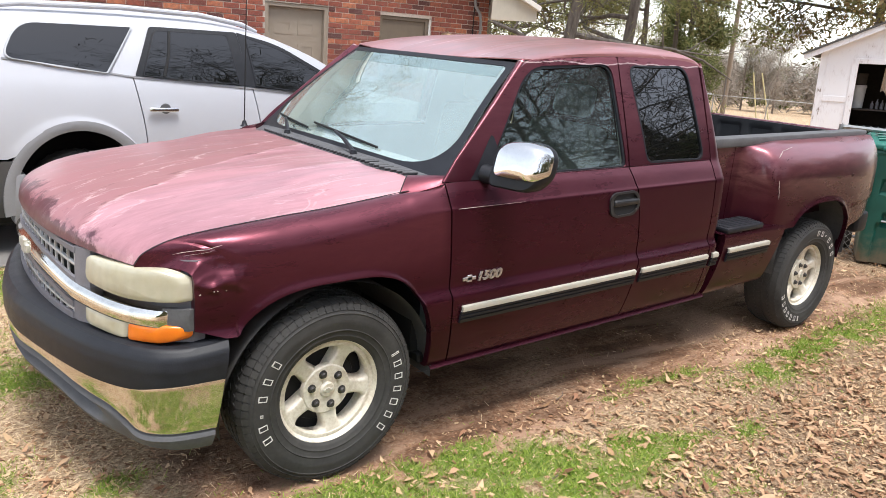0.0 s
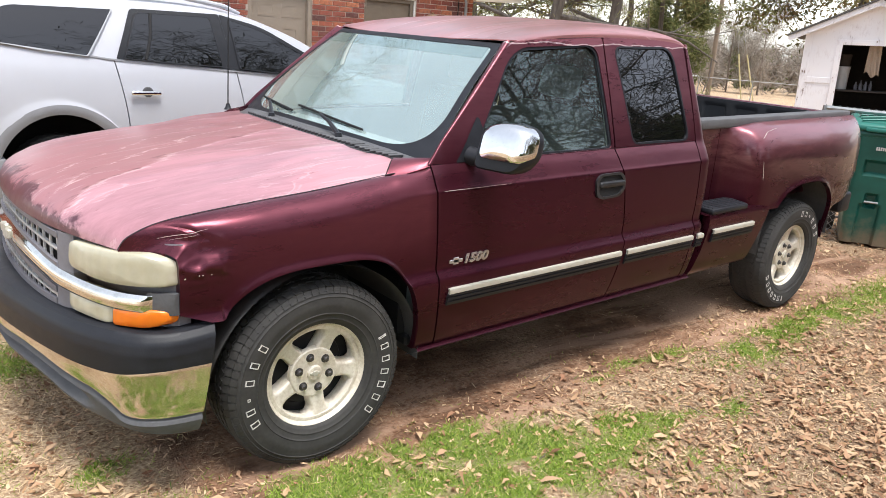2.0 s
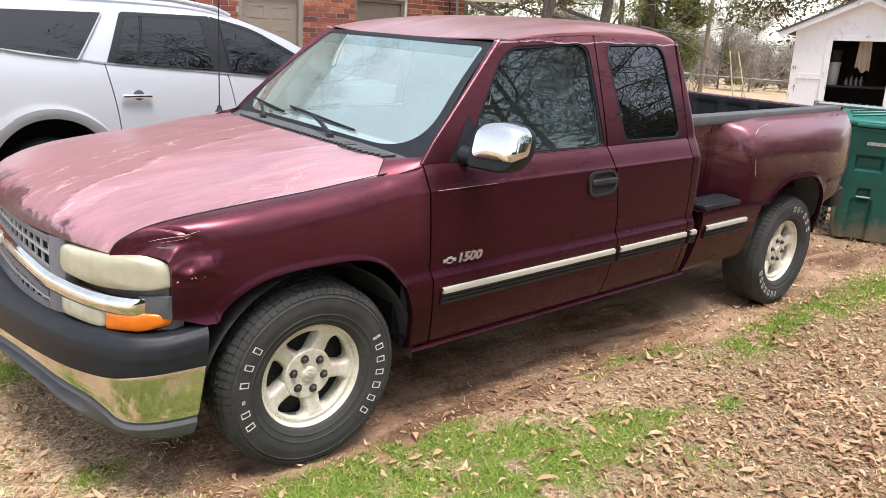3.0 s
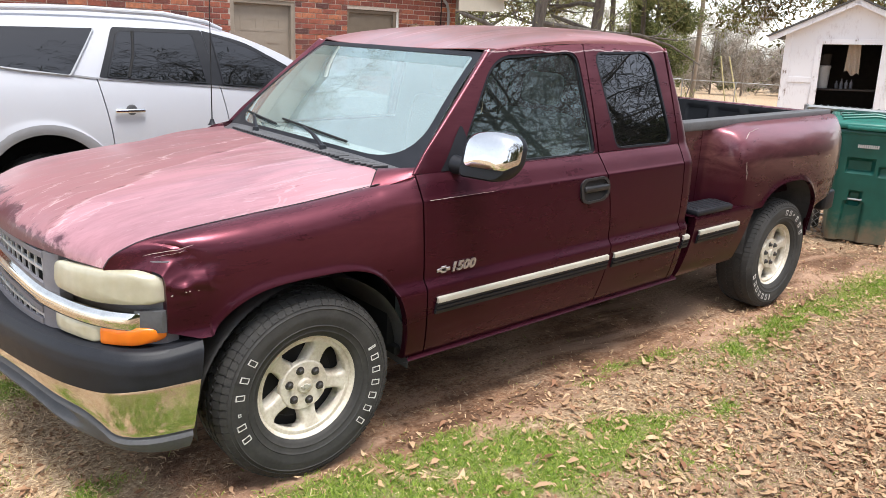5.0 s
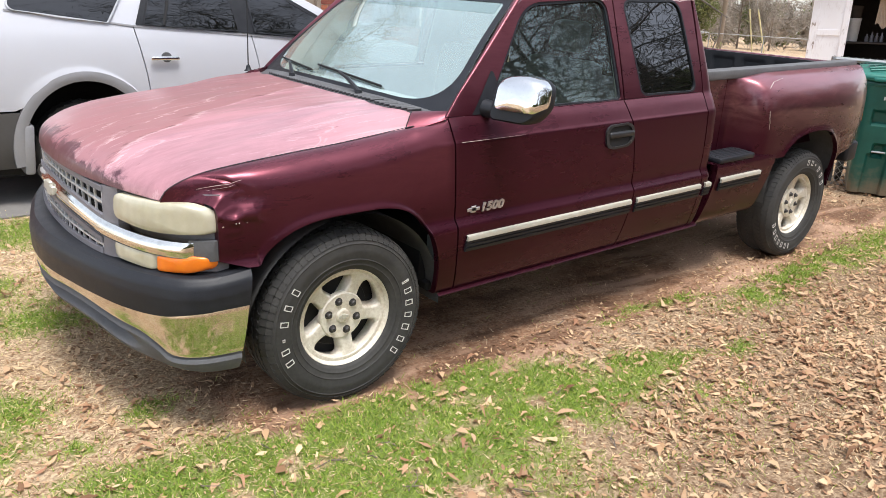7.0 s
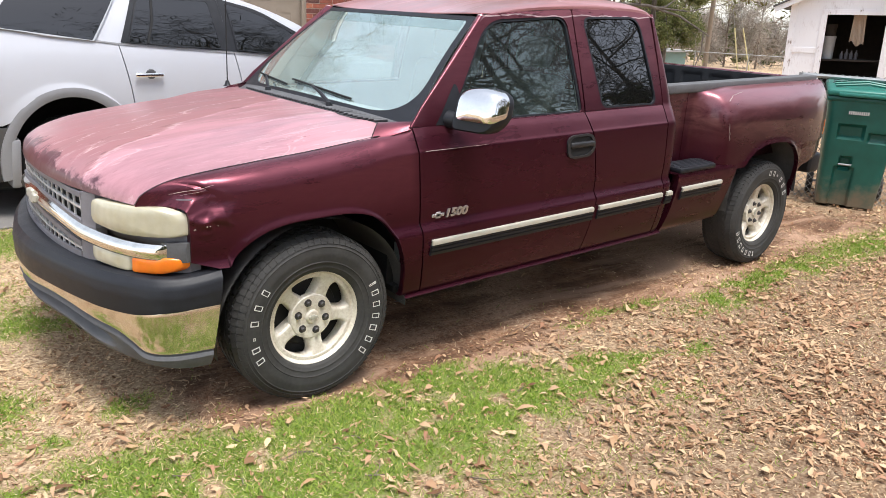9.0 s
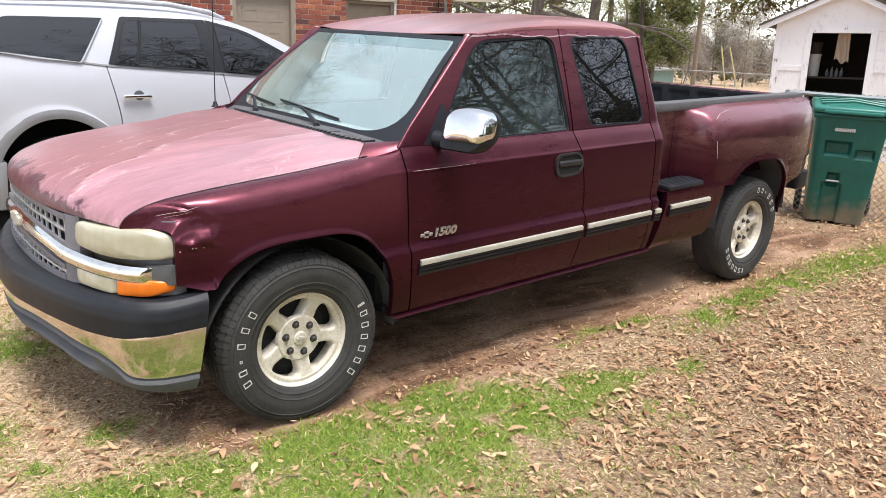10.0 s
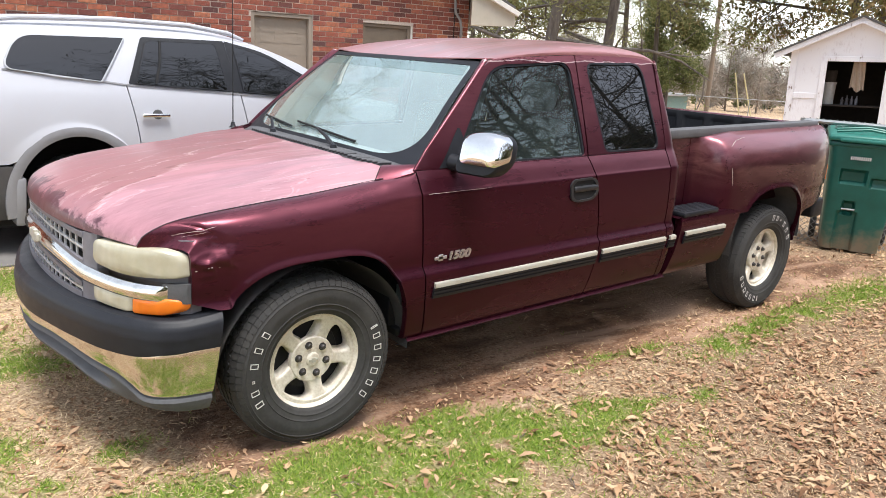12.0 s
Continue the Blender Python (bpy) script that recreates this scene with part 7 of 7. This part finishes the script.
# ---- ground ----
# green tufts: place and half widths; the long band beside the truck has its own curve
PATCHES = [(1.44, -1.82, 0.13, 0.07), (1.95, -1.60, 0.10, 0.05), (2.72, -1.27, 0.28, 0.10), (3.20, -1.20, 0.24, 0.08), (3.77, -1.22, 0.36, 0.12), (4.80, -1.20, 0.45, 0.16), (5.6, -1.35, 0.4, 0.16), (1.91, -0.97, 0.09, 0.04), (2.10, -1.02, 0.08, 0.03), (2.32, -1.04, 0.10, 0.04), (1.65, -1.02, 0.07, 0.03), (0.32, -1.03, 0.18, 0.05), (0.62, -1.05, 0.12, 0.04), (-0.91, 0.55, 0.20, 0.16), (-1.05, 1.1, 0.15, 0.16), (-0.76, 2.0, 0.40, 0.28), (-1.19, -0.36, 0.13, 0.10), (-1.28, -0.62, 0.10, 0.07), (-0.72, -0.60, 0.09, 0.06), (-1.02, -0.72, 0.06, 0.04), (-1.5, -0.2, 0.2, 0.12), (-1.5, -2.1, 0.9, 0.55), (-2.4, -1.4, 0.6, 0.4)]
BAND = ((-2.4, -0.98, 0.26), (-1.3, -1.08, 0.30), (-0.8, -1.16, 0.33), (-0.4, -1.21, 0.35), (0.0, -1.25, 0.34), (0.4, -1.31, 0.33), (0.9, -1.33, 0.28), (1.3, -1.40, 0.17), (1.65, -1.50, 0.04), (1.8, -1.55, 0.001))


def cells(x, y, step, seed):
    """Smooth random values over the plan, 0 to 1, with features of the given step."""
    i, j = np.floor(x / step), np.floor(y / step)
    f, g = x / step - i, y / step - j
    f, g = f * f * (3 - 2 * f), g * g * (3 - 2 * g)
    r = lambda a, b: np.mod(np.sin(a * 127.1 + b * 311.7 + seed * 74.7) * 43758.5453, 1.0)
    return (r(i, j) * (1 - f) + r(i + 1, j) * f) * (1 - g) + (r(i, j + 1) * (1 - f) + r(i + 1, j + 1) * f) * g


def green(x, y):
    """How green the lawn is here, 0 to 1, in ragged tufts."""
    g = sum(np.exp(-(((x - a) / (sx * 1.25)) ** 2 + ((y - b) / (sy * 1.35)) ** 2)) for a, b, sx, sy in PATCHES)
    mid, wide = (np.interp(x, [b[0] for b in BAND], [b[i] for b in BAND]) for i in (1, 2))
    side = np.where(y > mid, 0.72, 1.30)
    g = g + np.exp(-(np.abs(y - mid) / (wide * side)) ** 3) + 0.30 * np.exp(-(((x + 0.3) / 1.5) ** 2 + ((y + 1.95) / 0.5) ** 2))
    tuft = 0.34 * cells(x, y, 0.30, 3) + 0.36 * cells(x, y, 0.11, 1) + 0.30 * cells(x, y, 0.045, 2)
    return np.clip(g, 0, 1) * np.clip((tuft - 0.275) / 0.24, 0, 1)


def bare(x, y):
    """Bare worn soil round and under the truck."""
    x = np.clip(x, -9, 30)
    d = np.exp(-np.clip(np.abs(y + 0.1) - 0.85 + 0.10 / (1 + np.exp((x + 0.45) / 0.06)), 0, None) ** 2 / (0.012 + 0.027 / (1 + np.exp(-(x + 0.4) / 0.1)))) / (1 + np.exp(-(x + 0.50) / 0.10)) / (1 + np.exp((x - 5.6) / 0.4))
    d = np.maximum(d, np.exp(-((x - 5.0) ** 2 / 2.2 + (y + 0.75) ** 2 / 0.10)) * 0.8)
    return np.clip(d, 0, 1)


def mould(x, y):
    """Where thick litter on the open lawn has its gap shade painted on the soil."""
    return 1 / (1 + np.exp(np.clip(-(x * 0.55 - (y + 1.2) * 1.6 - 1.0) * 1.6, -30, 30))) * np.exp(-np.clip(np.hypot(x - 2, y + 2) - 6, 0, None) / 3)


def steps(fine0, fine1, h, far0, far1):
    a = list(np.arange(fine0, fine1 + h / 2, h))
    out, d, x = [], h, fine1
    while x < far1:
        d *= 1.22
        x += d
        out.append(min(x, far1))
    lo, d, x = [], h, fine0
    while x > far0:
        d *= 1.22
        x -= d
        lo.append(max(x, far0))
    return np.array(lo[::-1] + a + out)


xs, ys = steps(-2.2, 7.0, 0.045, -400, 900), steps(-3.4, 2.4, 0.045, -400, 900)
GX, GY = np.meshgrid(xs, ys, indexing="ij")


def lumps(x, y):
    """Small unevenness of the soil, ruts beside the wheels."""
    z = 0.0
    for a, f, ph in ((0.012, 1.7, 0.3), (0.008, 3.9, 1.1), (0.005, 8.3, 2.2), (0.003, 17.0, 0.7)):
        z = z + a * np.sin(f * x + ph + 1.3 * np.sin(f * 0.7 * y)) * np.sin(f * 1.1 * y + 2 * ph + np.sin(f * 0.6 * x))
    near = np.exp(-np.clip(np.hypot((x - 2.5) / 5.5, (y + 0.6) / 3.2) - 1, 0, None) * 4)
    rut = 0.010 * np.exp(-((y + 0.83) / 0.16) ** 2) * (x > -0.6) * (x < 5.5)
    return (z * 0.8 - rut + 0.012 * (1 - bare(x, y)) - 0.004) * near


fall = np.vectorize(ground_z)(GX, GY)
GZ = fall + lumps(GX, GY)
nx, ny = GX.shape
me = bpy.data.meshes.new("ground")
idx = np.arange(nx * ny).reshape(nx, ny)
quad = np.stack([idx[:-1, :-1], idx[1:, :-1], idx[1:, 1:], idx[:-1, 1:]], -1).reshape(-1, 4)
me.vertices.add(nx * ny)
me.vertices.foreach_set("co", np.stack([GX, GY, GZ], -1).ravel())
me.loops.add(quad.size)
me.loops.foreach_set("vertex_index", quad.ravel())
me.polygons.add(len(quad))
me.polygons.foreach_set("loop_start", np.arange(len(quad)) * 4)
me.polygons.foreach_set("loop_total", np.full(len(quad), 4))
me.update(calc_edges=True)
me.polygons.foreach_set("use_smooth", [True] * len(quad))
for nm, fn in (("bare", bare), ("green", green), ("mould", mould)):
    at = me.attributes.new(nm, "FLOAT", "POINT")
    at.data.foreach_set("value", fn(GX, GY).ravel().astype(np.float32))


def soil():
    k = Nodes("lawn_and_soil")
    g = k.n("ShaderNodeAttribute")
    g.attribute_name = "green"
    b = k.n("ShaderNodeAttribute")
    b.attribute_name = "bare"
    big, mid, fine = k.noise(0.9, 5.0), k.noise(5, 6.0, 0.65), k.noise(45, 6.0, 0.7)
    straw = k.mix(k.ramp(mid, 0.3, 0.7), (0.48, 0.345, 0.215), (0.66, 0.51, 0.345))
    straw = k.mix(k.ramp(fine, 0.42, 0.60, 0.0, 0.75), straw, (0.24, 0.145, 0.08))
    dirt = k.mix(k.ramp(mid, 0.3, 0.7), (0.20, 0.090, 0.046), (0.40, 0.225, 0.135))
    dirt = k.mix(k.ramp(k.mul(k.mul(big, 0.5), k.mul(fine, 0.5), "ADD"), 0.48, 0.62), dirt, (0.54, 0.37, 0.25))
    dirt = k.mix(k.ramp(k.noise(150, 4.0, 0.7), 0.55, 0.72, 0.0, 0.5), dirt, (0.10, 0.055, 0.035))
    bit = k.n("ShaderNodeTexVoronoi", Vector=k.n("ShaderNodeMapping", Vector=k.where(), Scale=(1.0, 1.6, 1.0)).outputs[0], Scale=85.0)
    tone = k.n("ShaderNodeSeparateColor", Color=bit.outputs["Color"]).outputs[0]
    straw = k.mix(k.ramp(tone, 0.0, 0.42, 0.7, 0.0), straw, (0.20, 0.115, 0.07))
    straw = k.mix(k.ramp(tone, 0.8, 1.0, 0.0, 0.7), straw, (0.74, 0.58, 0.38))
    dirt = k.mix(k.ramp(tone, 0.0, 0.3, 0.6, 0.0), dirt, (0.09, 0.048, 0.03))
    # shade between the fallen leaves, mixed into the straw colour
    shade_mask = k.n("ShaderNodeAttribute")
    shade_mask.attribute_name = "mould"
    straw = k.mix(k.mul(k.ramp(k.mul(k.mul(mid, 0.5), k.mul(fine, 0.5), "ADD"), 0.40, 0.58, 0.30, 0.85), shade_mask.outputs["Fac"]), straw, (0.13, 0.075, 0.045))
    # irregular darker patches in the bare soil
    dark_patch = k.ramp(k.mul(k.mul(big, 0.6), k.mul(mid, 0.4), "ADD"), 0.42, 0.56, 1.0, 0.0)
    dirt = k.mix(k.mul(dark_patch, 0.6), dirt, (0.085, 0.05, 0.032))
    wash = k.noise(1.6, 6.0, 0.6, (0.5, 2.4, 1.0), 0.7)
    dirt = k.mix(k.ramp(wash, 0.50, 0.60, 0.0, 0.7), dirt, (0.50, 0.32, 0.22))
    dirt = k.mix(k.ramp(wash, 0.46, 0.38, 0.0, 0.65), dirt, (0.10, 0.055, 0.035))
    edge = k.mul(k.ramp(k.mul(b.outputs["Fac"], k.mul(k.mul(mid, 0.9), 0.45, "SUBTRACT"), "ADD"), 0.35, 0.65), 1.0)
    c = k.mix(edge, straw, dirt)
    turf = k.mix(k.ramp(fine, 0.3, 0.7), (0.11, 0.16, 0.03), (0.24, 0.30, 0.08))
    c = k.mix(k.ramp(k.mul(g.outputs["Fac"], fine), 0.12, 0.40), c, turf)
    k.bump(k.mul(k.mul(fine, 0.6), k.mul(mid, 0.4), "ADD"), 0.9, 0.03)
    return k.set(Base_Color=c, Roughness=0.95, Specular_IOR_Level=0.2)


me.materials.append(soil())
tagged(new("ground", me), "patchy lawn of straw-coloured grass and bare reddish soil", "ground", kind="structure")
M["asphalt"] = plain("worn_concrete_drive", (0.16, 0.15, 0.14), 0.9, 0, 0.2, 3, 0.3)
bm = sheet(bmesh.new(), lambda u, v: Vector((lerp(-9, 4.6, u), lerp(2.42, 5.4, v) + 0.03 * math.sin(u * 40), 0.022)), 60, 6, (0, 0, -0.06))
solo("driveway", bm, M["asphalt"], "dark worn driveway beside the house", "driveway", kind="structure")

# ---- grass, straw, fallen leaves ----
M["grass"] = leafy("green_grass", ((0.085, 0.165, 0.018), (0.23, 0.35, 0.04), (0.31, 0.42, 0.065), (0.47, 0.48, 0.15)), 0.2, 0.15)
M["straw"] = leafy("dry_straw", ((0.36, 0.24, 0.13), (0.68, 0.50, 0.30), (0.88, 0.71, 0.47)), 0.1, 0.1)
M["leaf"] = leafy("fallen_oak_leaf", ((0.14, 0.065, 0.034), (0.47, 0.29, 0.155), (0.76, 0.55, 0.34), (0.54, 0.33, 0.195), (0.26, 0.125, 0.068), (0.70, 0.49, 0.30), (0.40, 0.20, 0.12)), 0.15, 0.30)


def surface(p):
    return np.vectorize(ground_z)(p[:, 0], p[:, 1]) + lumps(p[:, 0], p[:, 1])


def scatter(rng, n, weight, x0=-3.2, x1=9.6, y0=-4.6, y1=2.6):
    """Spots over the near ground, thinned by weight(x, y)."""
    out = np.empty((0, 2))
    while len(out) < n:
        p = np.stack([rng.uniform(x0, x1, n), rng.uniform(y0, y1, n)], 1)
        # thins out softly towards the rim
        rim = np.minimum(np.minimum(p[:, 0] - x0, x1 - p[:, 0]) / 1.0, np.minimum((p[:, 1] - y0) / 1.3, (y1 - p[:, 1]) / 0.3))
        keep = rng.random(n) < weight(p[:, 0], p[:, 1]) * np.clip(rim, 0, 1)
        out = np.concatenate([out, p[keep]])
    return out[:n]


rng = np.random.default_rng(11)
p = scatter(rng, 100000, lambda x, y: np.clip(green(x, y) ** 1.2 + 0.022 * np.exp(-((y + 1.6) / 0.8) ** 2) * cells(x, y, 0.22, 14), 0, 1))
c = np.stack([p[:, 0], p[:, 1], surface(p)], 1)
d = unit(rng, len(c)) * 0.95
d[:, 2] = 0.35 + 0.75 * rng.random(len(c))
d /= np.linalg.norm(d, axis=1)[:, None]
L = 0.013 + 0.024 * rng.random((len(c), 1)) ** 1.4
s = np.cross(d, unit(rng, len(c)))
s /= np.linalg.norm(s, axis=1)[:, None]
ob = new("grass", quads_mesh("grass", c + d * L * 0.45, d * L / 1.6, s * 0.0013, M["grass"], 1.0))
tagged(ob, "short green grass in patches on the lawn", "grass", kind="stuff")
p = scatter(rng, 105000, lambda x, y: (0.15 + 0.85 * cells(x, y, 0.11, 5) * cells(x, y, 0.5, 6) + 0.4 / (1 + np.exp((x + 0.25) / 0.08))) * np.clip(1 - 0.88 * bare(x, y), 0, 1) * (0.25 + 0.75 * np.clip(1.4 - np.hypot(x - 0.5, y + 1.8) / 6, 0, 1)))
c = np.stack([p[:, 0], p[:, 1], surface(p) + 0.004], 1)
d = unit(rng, len(c))
d[:, 2] = np.abs(d[:, 2]) * 0.5
d /= np.linalg.norm(d, axis=1)[:, None]
L = 0.010 + 0.034 * rng.random((len(c), 1)) ** 1.8
s = np.cross(d, unit(rng, len(c)))
s /= np.linalg.norm(s, axis=1)[:, None]
ob = new("straw", quads_mesh("straw", c + d * L * 0.3, d * L / 2, s * 0.0011, M["straw"], 1.0))
tagged(ob, "dry straw-coloured grass lying flat", "dry grass", kind="stuff")


def fallen(rng, p, size):
    """Curled lobed leaves, one mesh: a folded blade of twelve points."""
    n = len(p)
    t = np.linspace(0, 1, 4)
    w = np.array([0.03, 0.17, 0.15, 0.01])
    L = size * (0.45 + 1.15 * rng.random(n) ** 1.4)
    ang = rng.random(n) * 2 * math.pi
    curl = rng.normal(size=n) * 0.9
    fold = 0.05 + 0.5 * rng.random(n) ** 2
    pitch = rng.normal(size=n) * 0.16
    roll = rng.normal(size=n) * 0.15
    bend = rng.normal(size=n) * 0.22
    x = (t[None, :] - 0.5) * L[:, None]
    lift = curl[:, None] * ((t[None, :] - 0.5) ** 2) * L[:, None]
    pts = np.empty((n, 4, 3, 3))
    for j, sgn in enumerate((-1, 0, 1)):
        jig = 1 + 0.38 * rng.normal(size=(n, 4)) * abs(sgn)
        yy = sgn * w[None, :] * L[:, None] * jig * 0.95
        pts[:, :, j, 0], pts[:, :, j, 1] = x, yy + bend[:, None] * (4 * (t[None, :] - 0.5) ** 2 - 0.3) * L[:, None] * 0.5
        pts[:, :, j, 2] = lift + np.abs(yy) * fold[:, None]
    zr = pts[..., 2] + pts[..., 0] * pitch[:, None, None] + pts[..., 1] * roll[:, None, None]
    ca, sa = np.cos(ang)[:, None, None], np.sin(ang)[:, None, None]
    xr, yr = ca * pts[..., 0] - sa * pts[..., 1], sa * pts[..., 0] + ca * pts[..., 1]
    zr = zr - zr.min(axis=(1, 2))[:, None, None]
    v = np.stack([xr + p[:, 0][:, None, None], yr + p[:, 1][:, None, None], zr + (surface(p) + 0.003 + 0.012 * rng.random(n))[:, None, None]], -1).reshape(-1, 3)
    base = (np.arange(n) * 12)[:, None]
    f = []
    for i in range(3):
        for j in range(2):
            f.append([i * 3 + j, i * 3 + j + 1, i * 3 + j + 4, i * 3 + j + 3])
    faces = (base[:, :, None] + np.array(f)[None]).reshape(-1, 4)
    me = bpy.data.meshes.new("leaves")
    me.vertices.add(len(v))
    me.vertices.foreach_set("co", v.ravel())
    me.loops.add(faces.size)
    me.loops.foreach_set("vertex_index", faces.ravel())
    me.polygons.add(len(faces))
    me.polygons.foreach_set("loop_start", np.arange(len(faces)) * 4)
    me.polygons.foreach_set("loop_total", np.full(len(faces), 4))
    me.update(calc_edges=True)
    me.polygons.foreach_set("use_smooth", [True] * len(faces))
    me.materials.append(M["leaf"])
    return me


def litter(x, y):
    thick = 0.13 + 0.25 * np.exp(-(((x - 1.8) / 1.2) ** 2 + ((y + 0.98) / 0.16) ** 2)) + 0.9 / (1 + np.exp(-(x * 0.55 - (y + 1.2) * 1.6 - 1.3) * 1.6))
    thick = thick + 0.35 * np.exp(-(((x + 1.1) / 0.35) ** 2 + ((y + 1.25) / 0.25) ** 2)) + 0.5 * np.exp(-(((x + 0.95) / 0.3) ** 2 + ((y + 0.15) / 0.35) ** 2)) + 0.45 * np.exp(-(((x + 0.72) / 0.45) ** 2 + ((y + 0.72) / 0.28) ** 2))
    clump = 0.12 + 0.88 * np.clip((0.6 * cells(x, y, 0.34, 7) + 0.4 * cells(x, y, 0.12, 8) - 0.28) / 0.4, 0, 1)
    under = (np.abs(y) < 0.72) & (x > -0.7) & (x < 4.4)
    return np.clip(thick * clump * (1 - 0.72 * bare(x, y)) * np.where(under, 0.10, 1) * (1 - 0.65 * green(x, y)), 0, 1)


p = scatter(rng, 21000, litter)
tagged(new("fallen_leaves", fallen(rng, p, 0.043)), "dry tan oak leaves strewn over the lawn", "leaves", kind="stuff")
p = scatter(rng, 4200, lambda x, y: np.clip(0.12 + 0.6 * litter(x, y), 0, 1) * (1 - 0.8 * bare(x, y)) * (1 - 0.45 * green(x, y)))
tagged(new("fallen_leaves", fallen(rng, p, 0.052)), "larger curled tan leaves lying on top", "leaves", kind="stuff")
p = scatter(rng, 90000, lambda x, y: np.clip(litter(x, y) * 0.7 + 0.12 + 0.15 * np.exp(-(((x + 0.8) / 0.5) ** 2 + ((y + 0.55) / 0.45) ** 2)) + 0.06 * bare(x, y), 0, 1) * np.where((np.abs(y) < 0.86) & (x > -0.5), 0.12, 1))
c = np.stack([p[:, 0], p[:, 1], surface(p) + 0.003 + 0.006 * rng.random(len(p))], 1)
d = unit(rng, len(c))
d[:, 2] *= 0.35
d /= np.linalg.norm(d, axis=1)[:, None]
s = np.cross(d, unit(rng, len(c)) * 0.35 + np.array([0, 0, 1.0]))
s /= np.linalg.norm(s, axis=1)[:, None]
L = 0.004 + 0.012 * rng.random((len(c), 1)) ** 1.6
ob = new("leaf_crumbs", quads_mesh("leaf_crumbs", c, d * L, s * L * (0.25 + 0.35 * rng.random((len(c), 1))), M["leaf"], 0.7))
tagged(ob, "broken leaf crumbs between the fallen leaves", "leaves", kind="stuff")
p = scatter(rng, 3500, lambda x, y: 0.2 + 0.8 * cells(x, y, 0.4, 9), -5.0, -1.2, -3.6, 1.5)
tagged(new("fallen_leaves", fallen(rng, p, 0.055)), "dry tan oak leaves ahead of the truck", "leaves", kind="stuff")
p = scatter(rng, 14000, lambda x, y: 0.3 + 0.7 * cells(x, y, 0.3, 12), -4.5, -1.2, -3.6, 0.5)
c = np.stack([p[:, 0], p[:, 1], surface(p) + 0.004], 1)
d = unit(rng, len(c))
d[:, 2] = np.abs(d[:, 2]) * 0.3
s = np.cross(d, unit(rng, len(c)))
s /= np.linalg.norm(s, axis=1)[:, None]
ob = new("straw", quads_mesh("straw", c, d * 0.03, s * 0.002, M["straw"], 1.0))
tagged(ob, "dry straw-coloured grass ahead of the truck", "dry grass", kind="stuff")
# twigs by the front wheel
bm = bmesh.new()
for k in range(26):
    x, y = rng.uniform(-0.9, 3.0), rng.uniform(-1.9, -0.9)
    a = rng.random() * 6.28
    L = rng.uniform(0.04, 0.14)
    z = float(surface(np.array([[x, y]]))[0]) + 0.008
    tube(bm, [(x, y, z), (x + L * 0.5 * math.cos(a), y + L * 0.5 * math.sin(a), z + 0.006), (x + L * math.cos(a + 0.3), y + L * math.sin(a + 0.3), z)], [0.003, 0.0025, 0.001], 4, False)
tagged(solo("twigs", bm, M["bark_twig"]), "thin dry twigs among the leaves", "twigs", kind="stuff")

# ---- bricks of the house wall ----
BL, BH, J = 0.196, 0.058, 0.010
full = bmesh.new()
box(full, (0, -0.007, 0), (BL, 0.03, BH), 0.003)
half = bmesh.new()
box(half, (0, -0.007, 0), (BL / 2 - J / 2, 0.03, BH), 0.003)
full_me, half_me = finish(full, M["brick"], "brick", False), finish(half, M["brick"], "brick", False)
rest = bmesh.new()
made = 0
rnd = random.Random(4)
for row in range(43):
    z = 0.02 + row * (BH + J)
    x = HX0 - (BL + J) / 2 * (row % 2)
    while x < HX1 - 0.02:
        x0, x1 = x, min(x + BL, HX1)
        x += BL + J
        for a0, a1, z0, z1 in ((DOOR[0], DOOR[1], 0, DOOR[2]), (WIN[0], WIN[1], WIN[2], WIN[3])):
            if z + BH > z0 and z < z1 and x1 > a0 and x0 < a1:
                x0, x1 = (x0, a0 - J / 2) if x0 < a0 else (a1 + J / 2, x1)
        if x1 - x0 < 0.03 or x1 < HX0 or x0 < -3.5 or z > 2.85:
            continue
        dy = rnd.uniform(-0.003, 0.003)
        if x0 > 1.9 and 1.66 < z < 2.45 and made < 300 and abs(x1 - x0 - BL) < 1e-4:
            ob = new("brick", full_me)
            ob.parent = wall
            ob.location = (x0, HY + dy, z)
            made += 1
        else:
            box(rest, (x0, HY - 0.007 + dy, z), (x1, HY + 0.03, z + BH), 0.0)
tagged(part("brick_rest", rest, M["brick_far"], wall, "", False), kind="stuff")
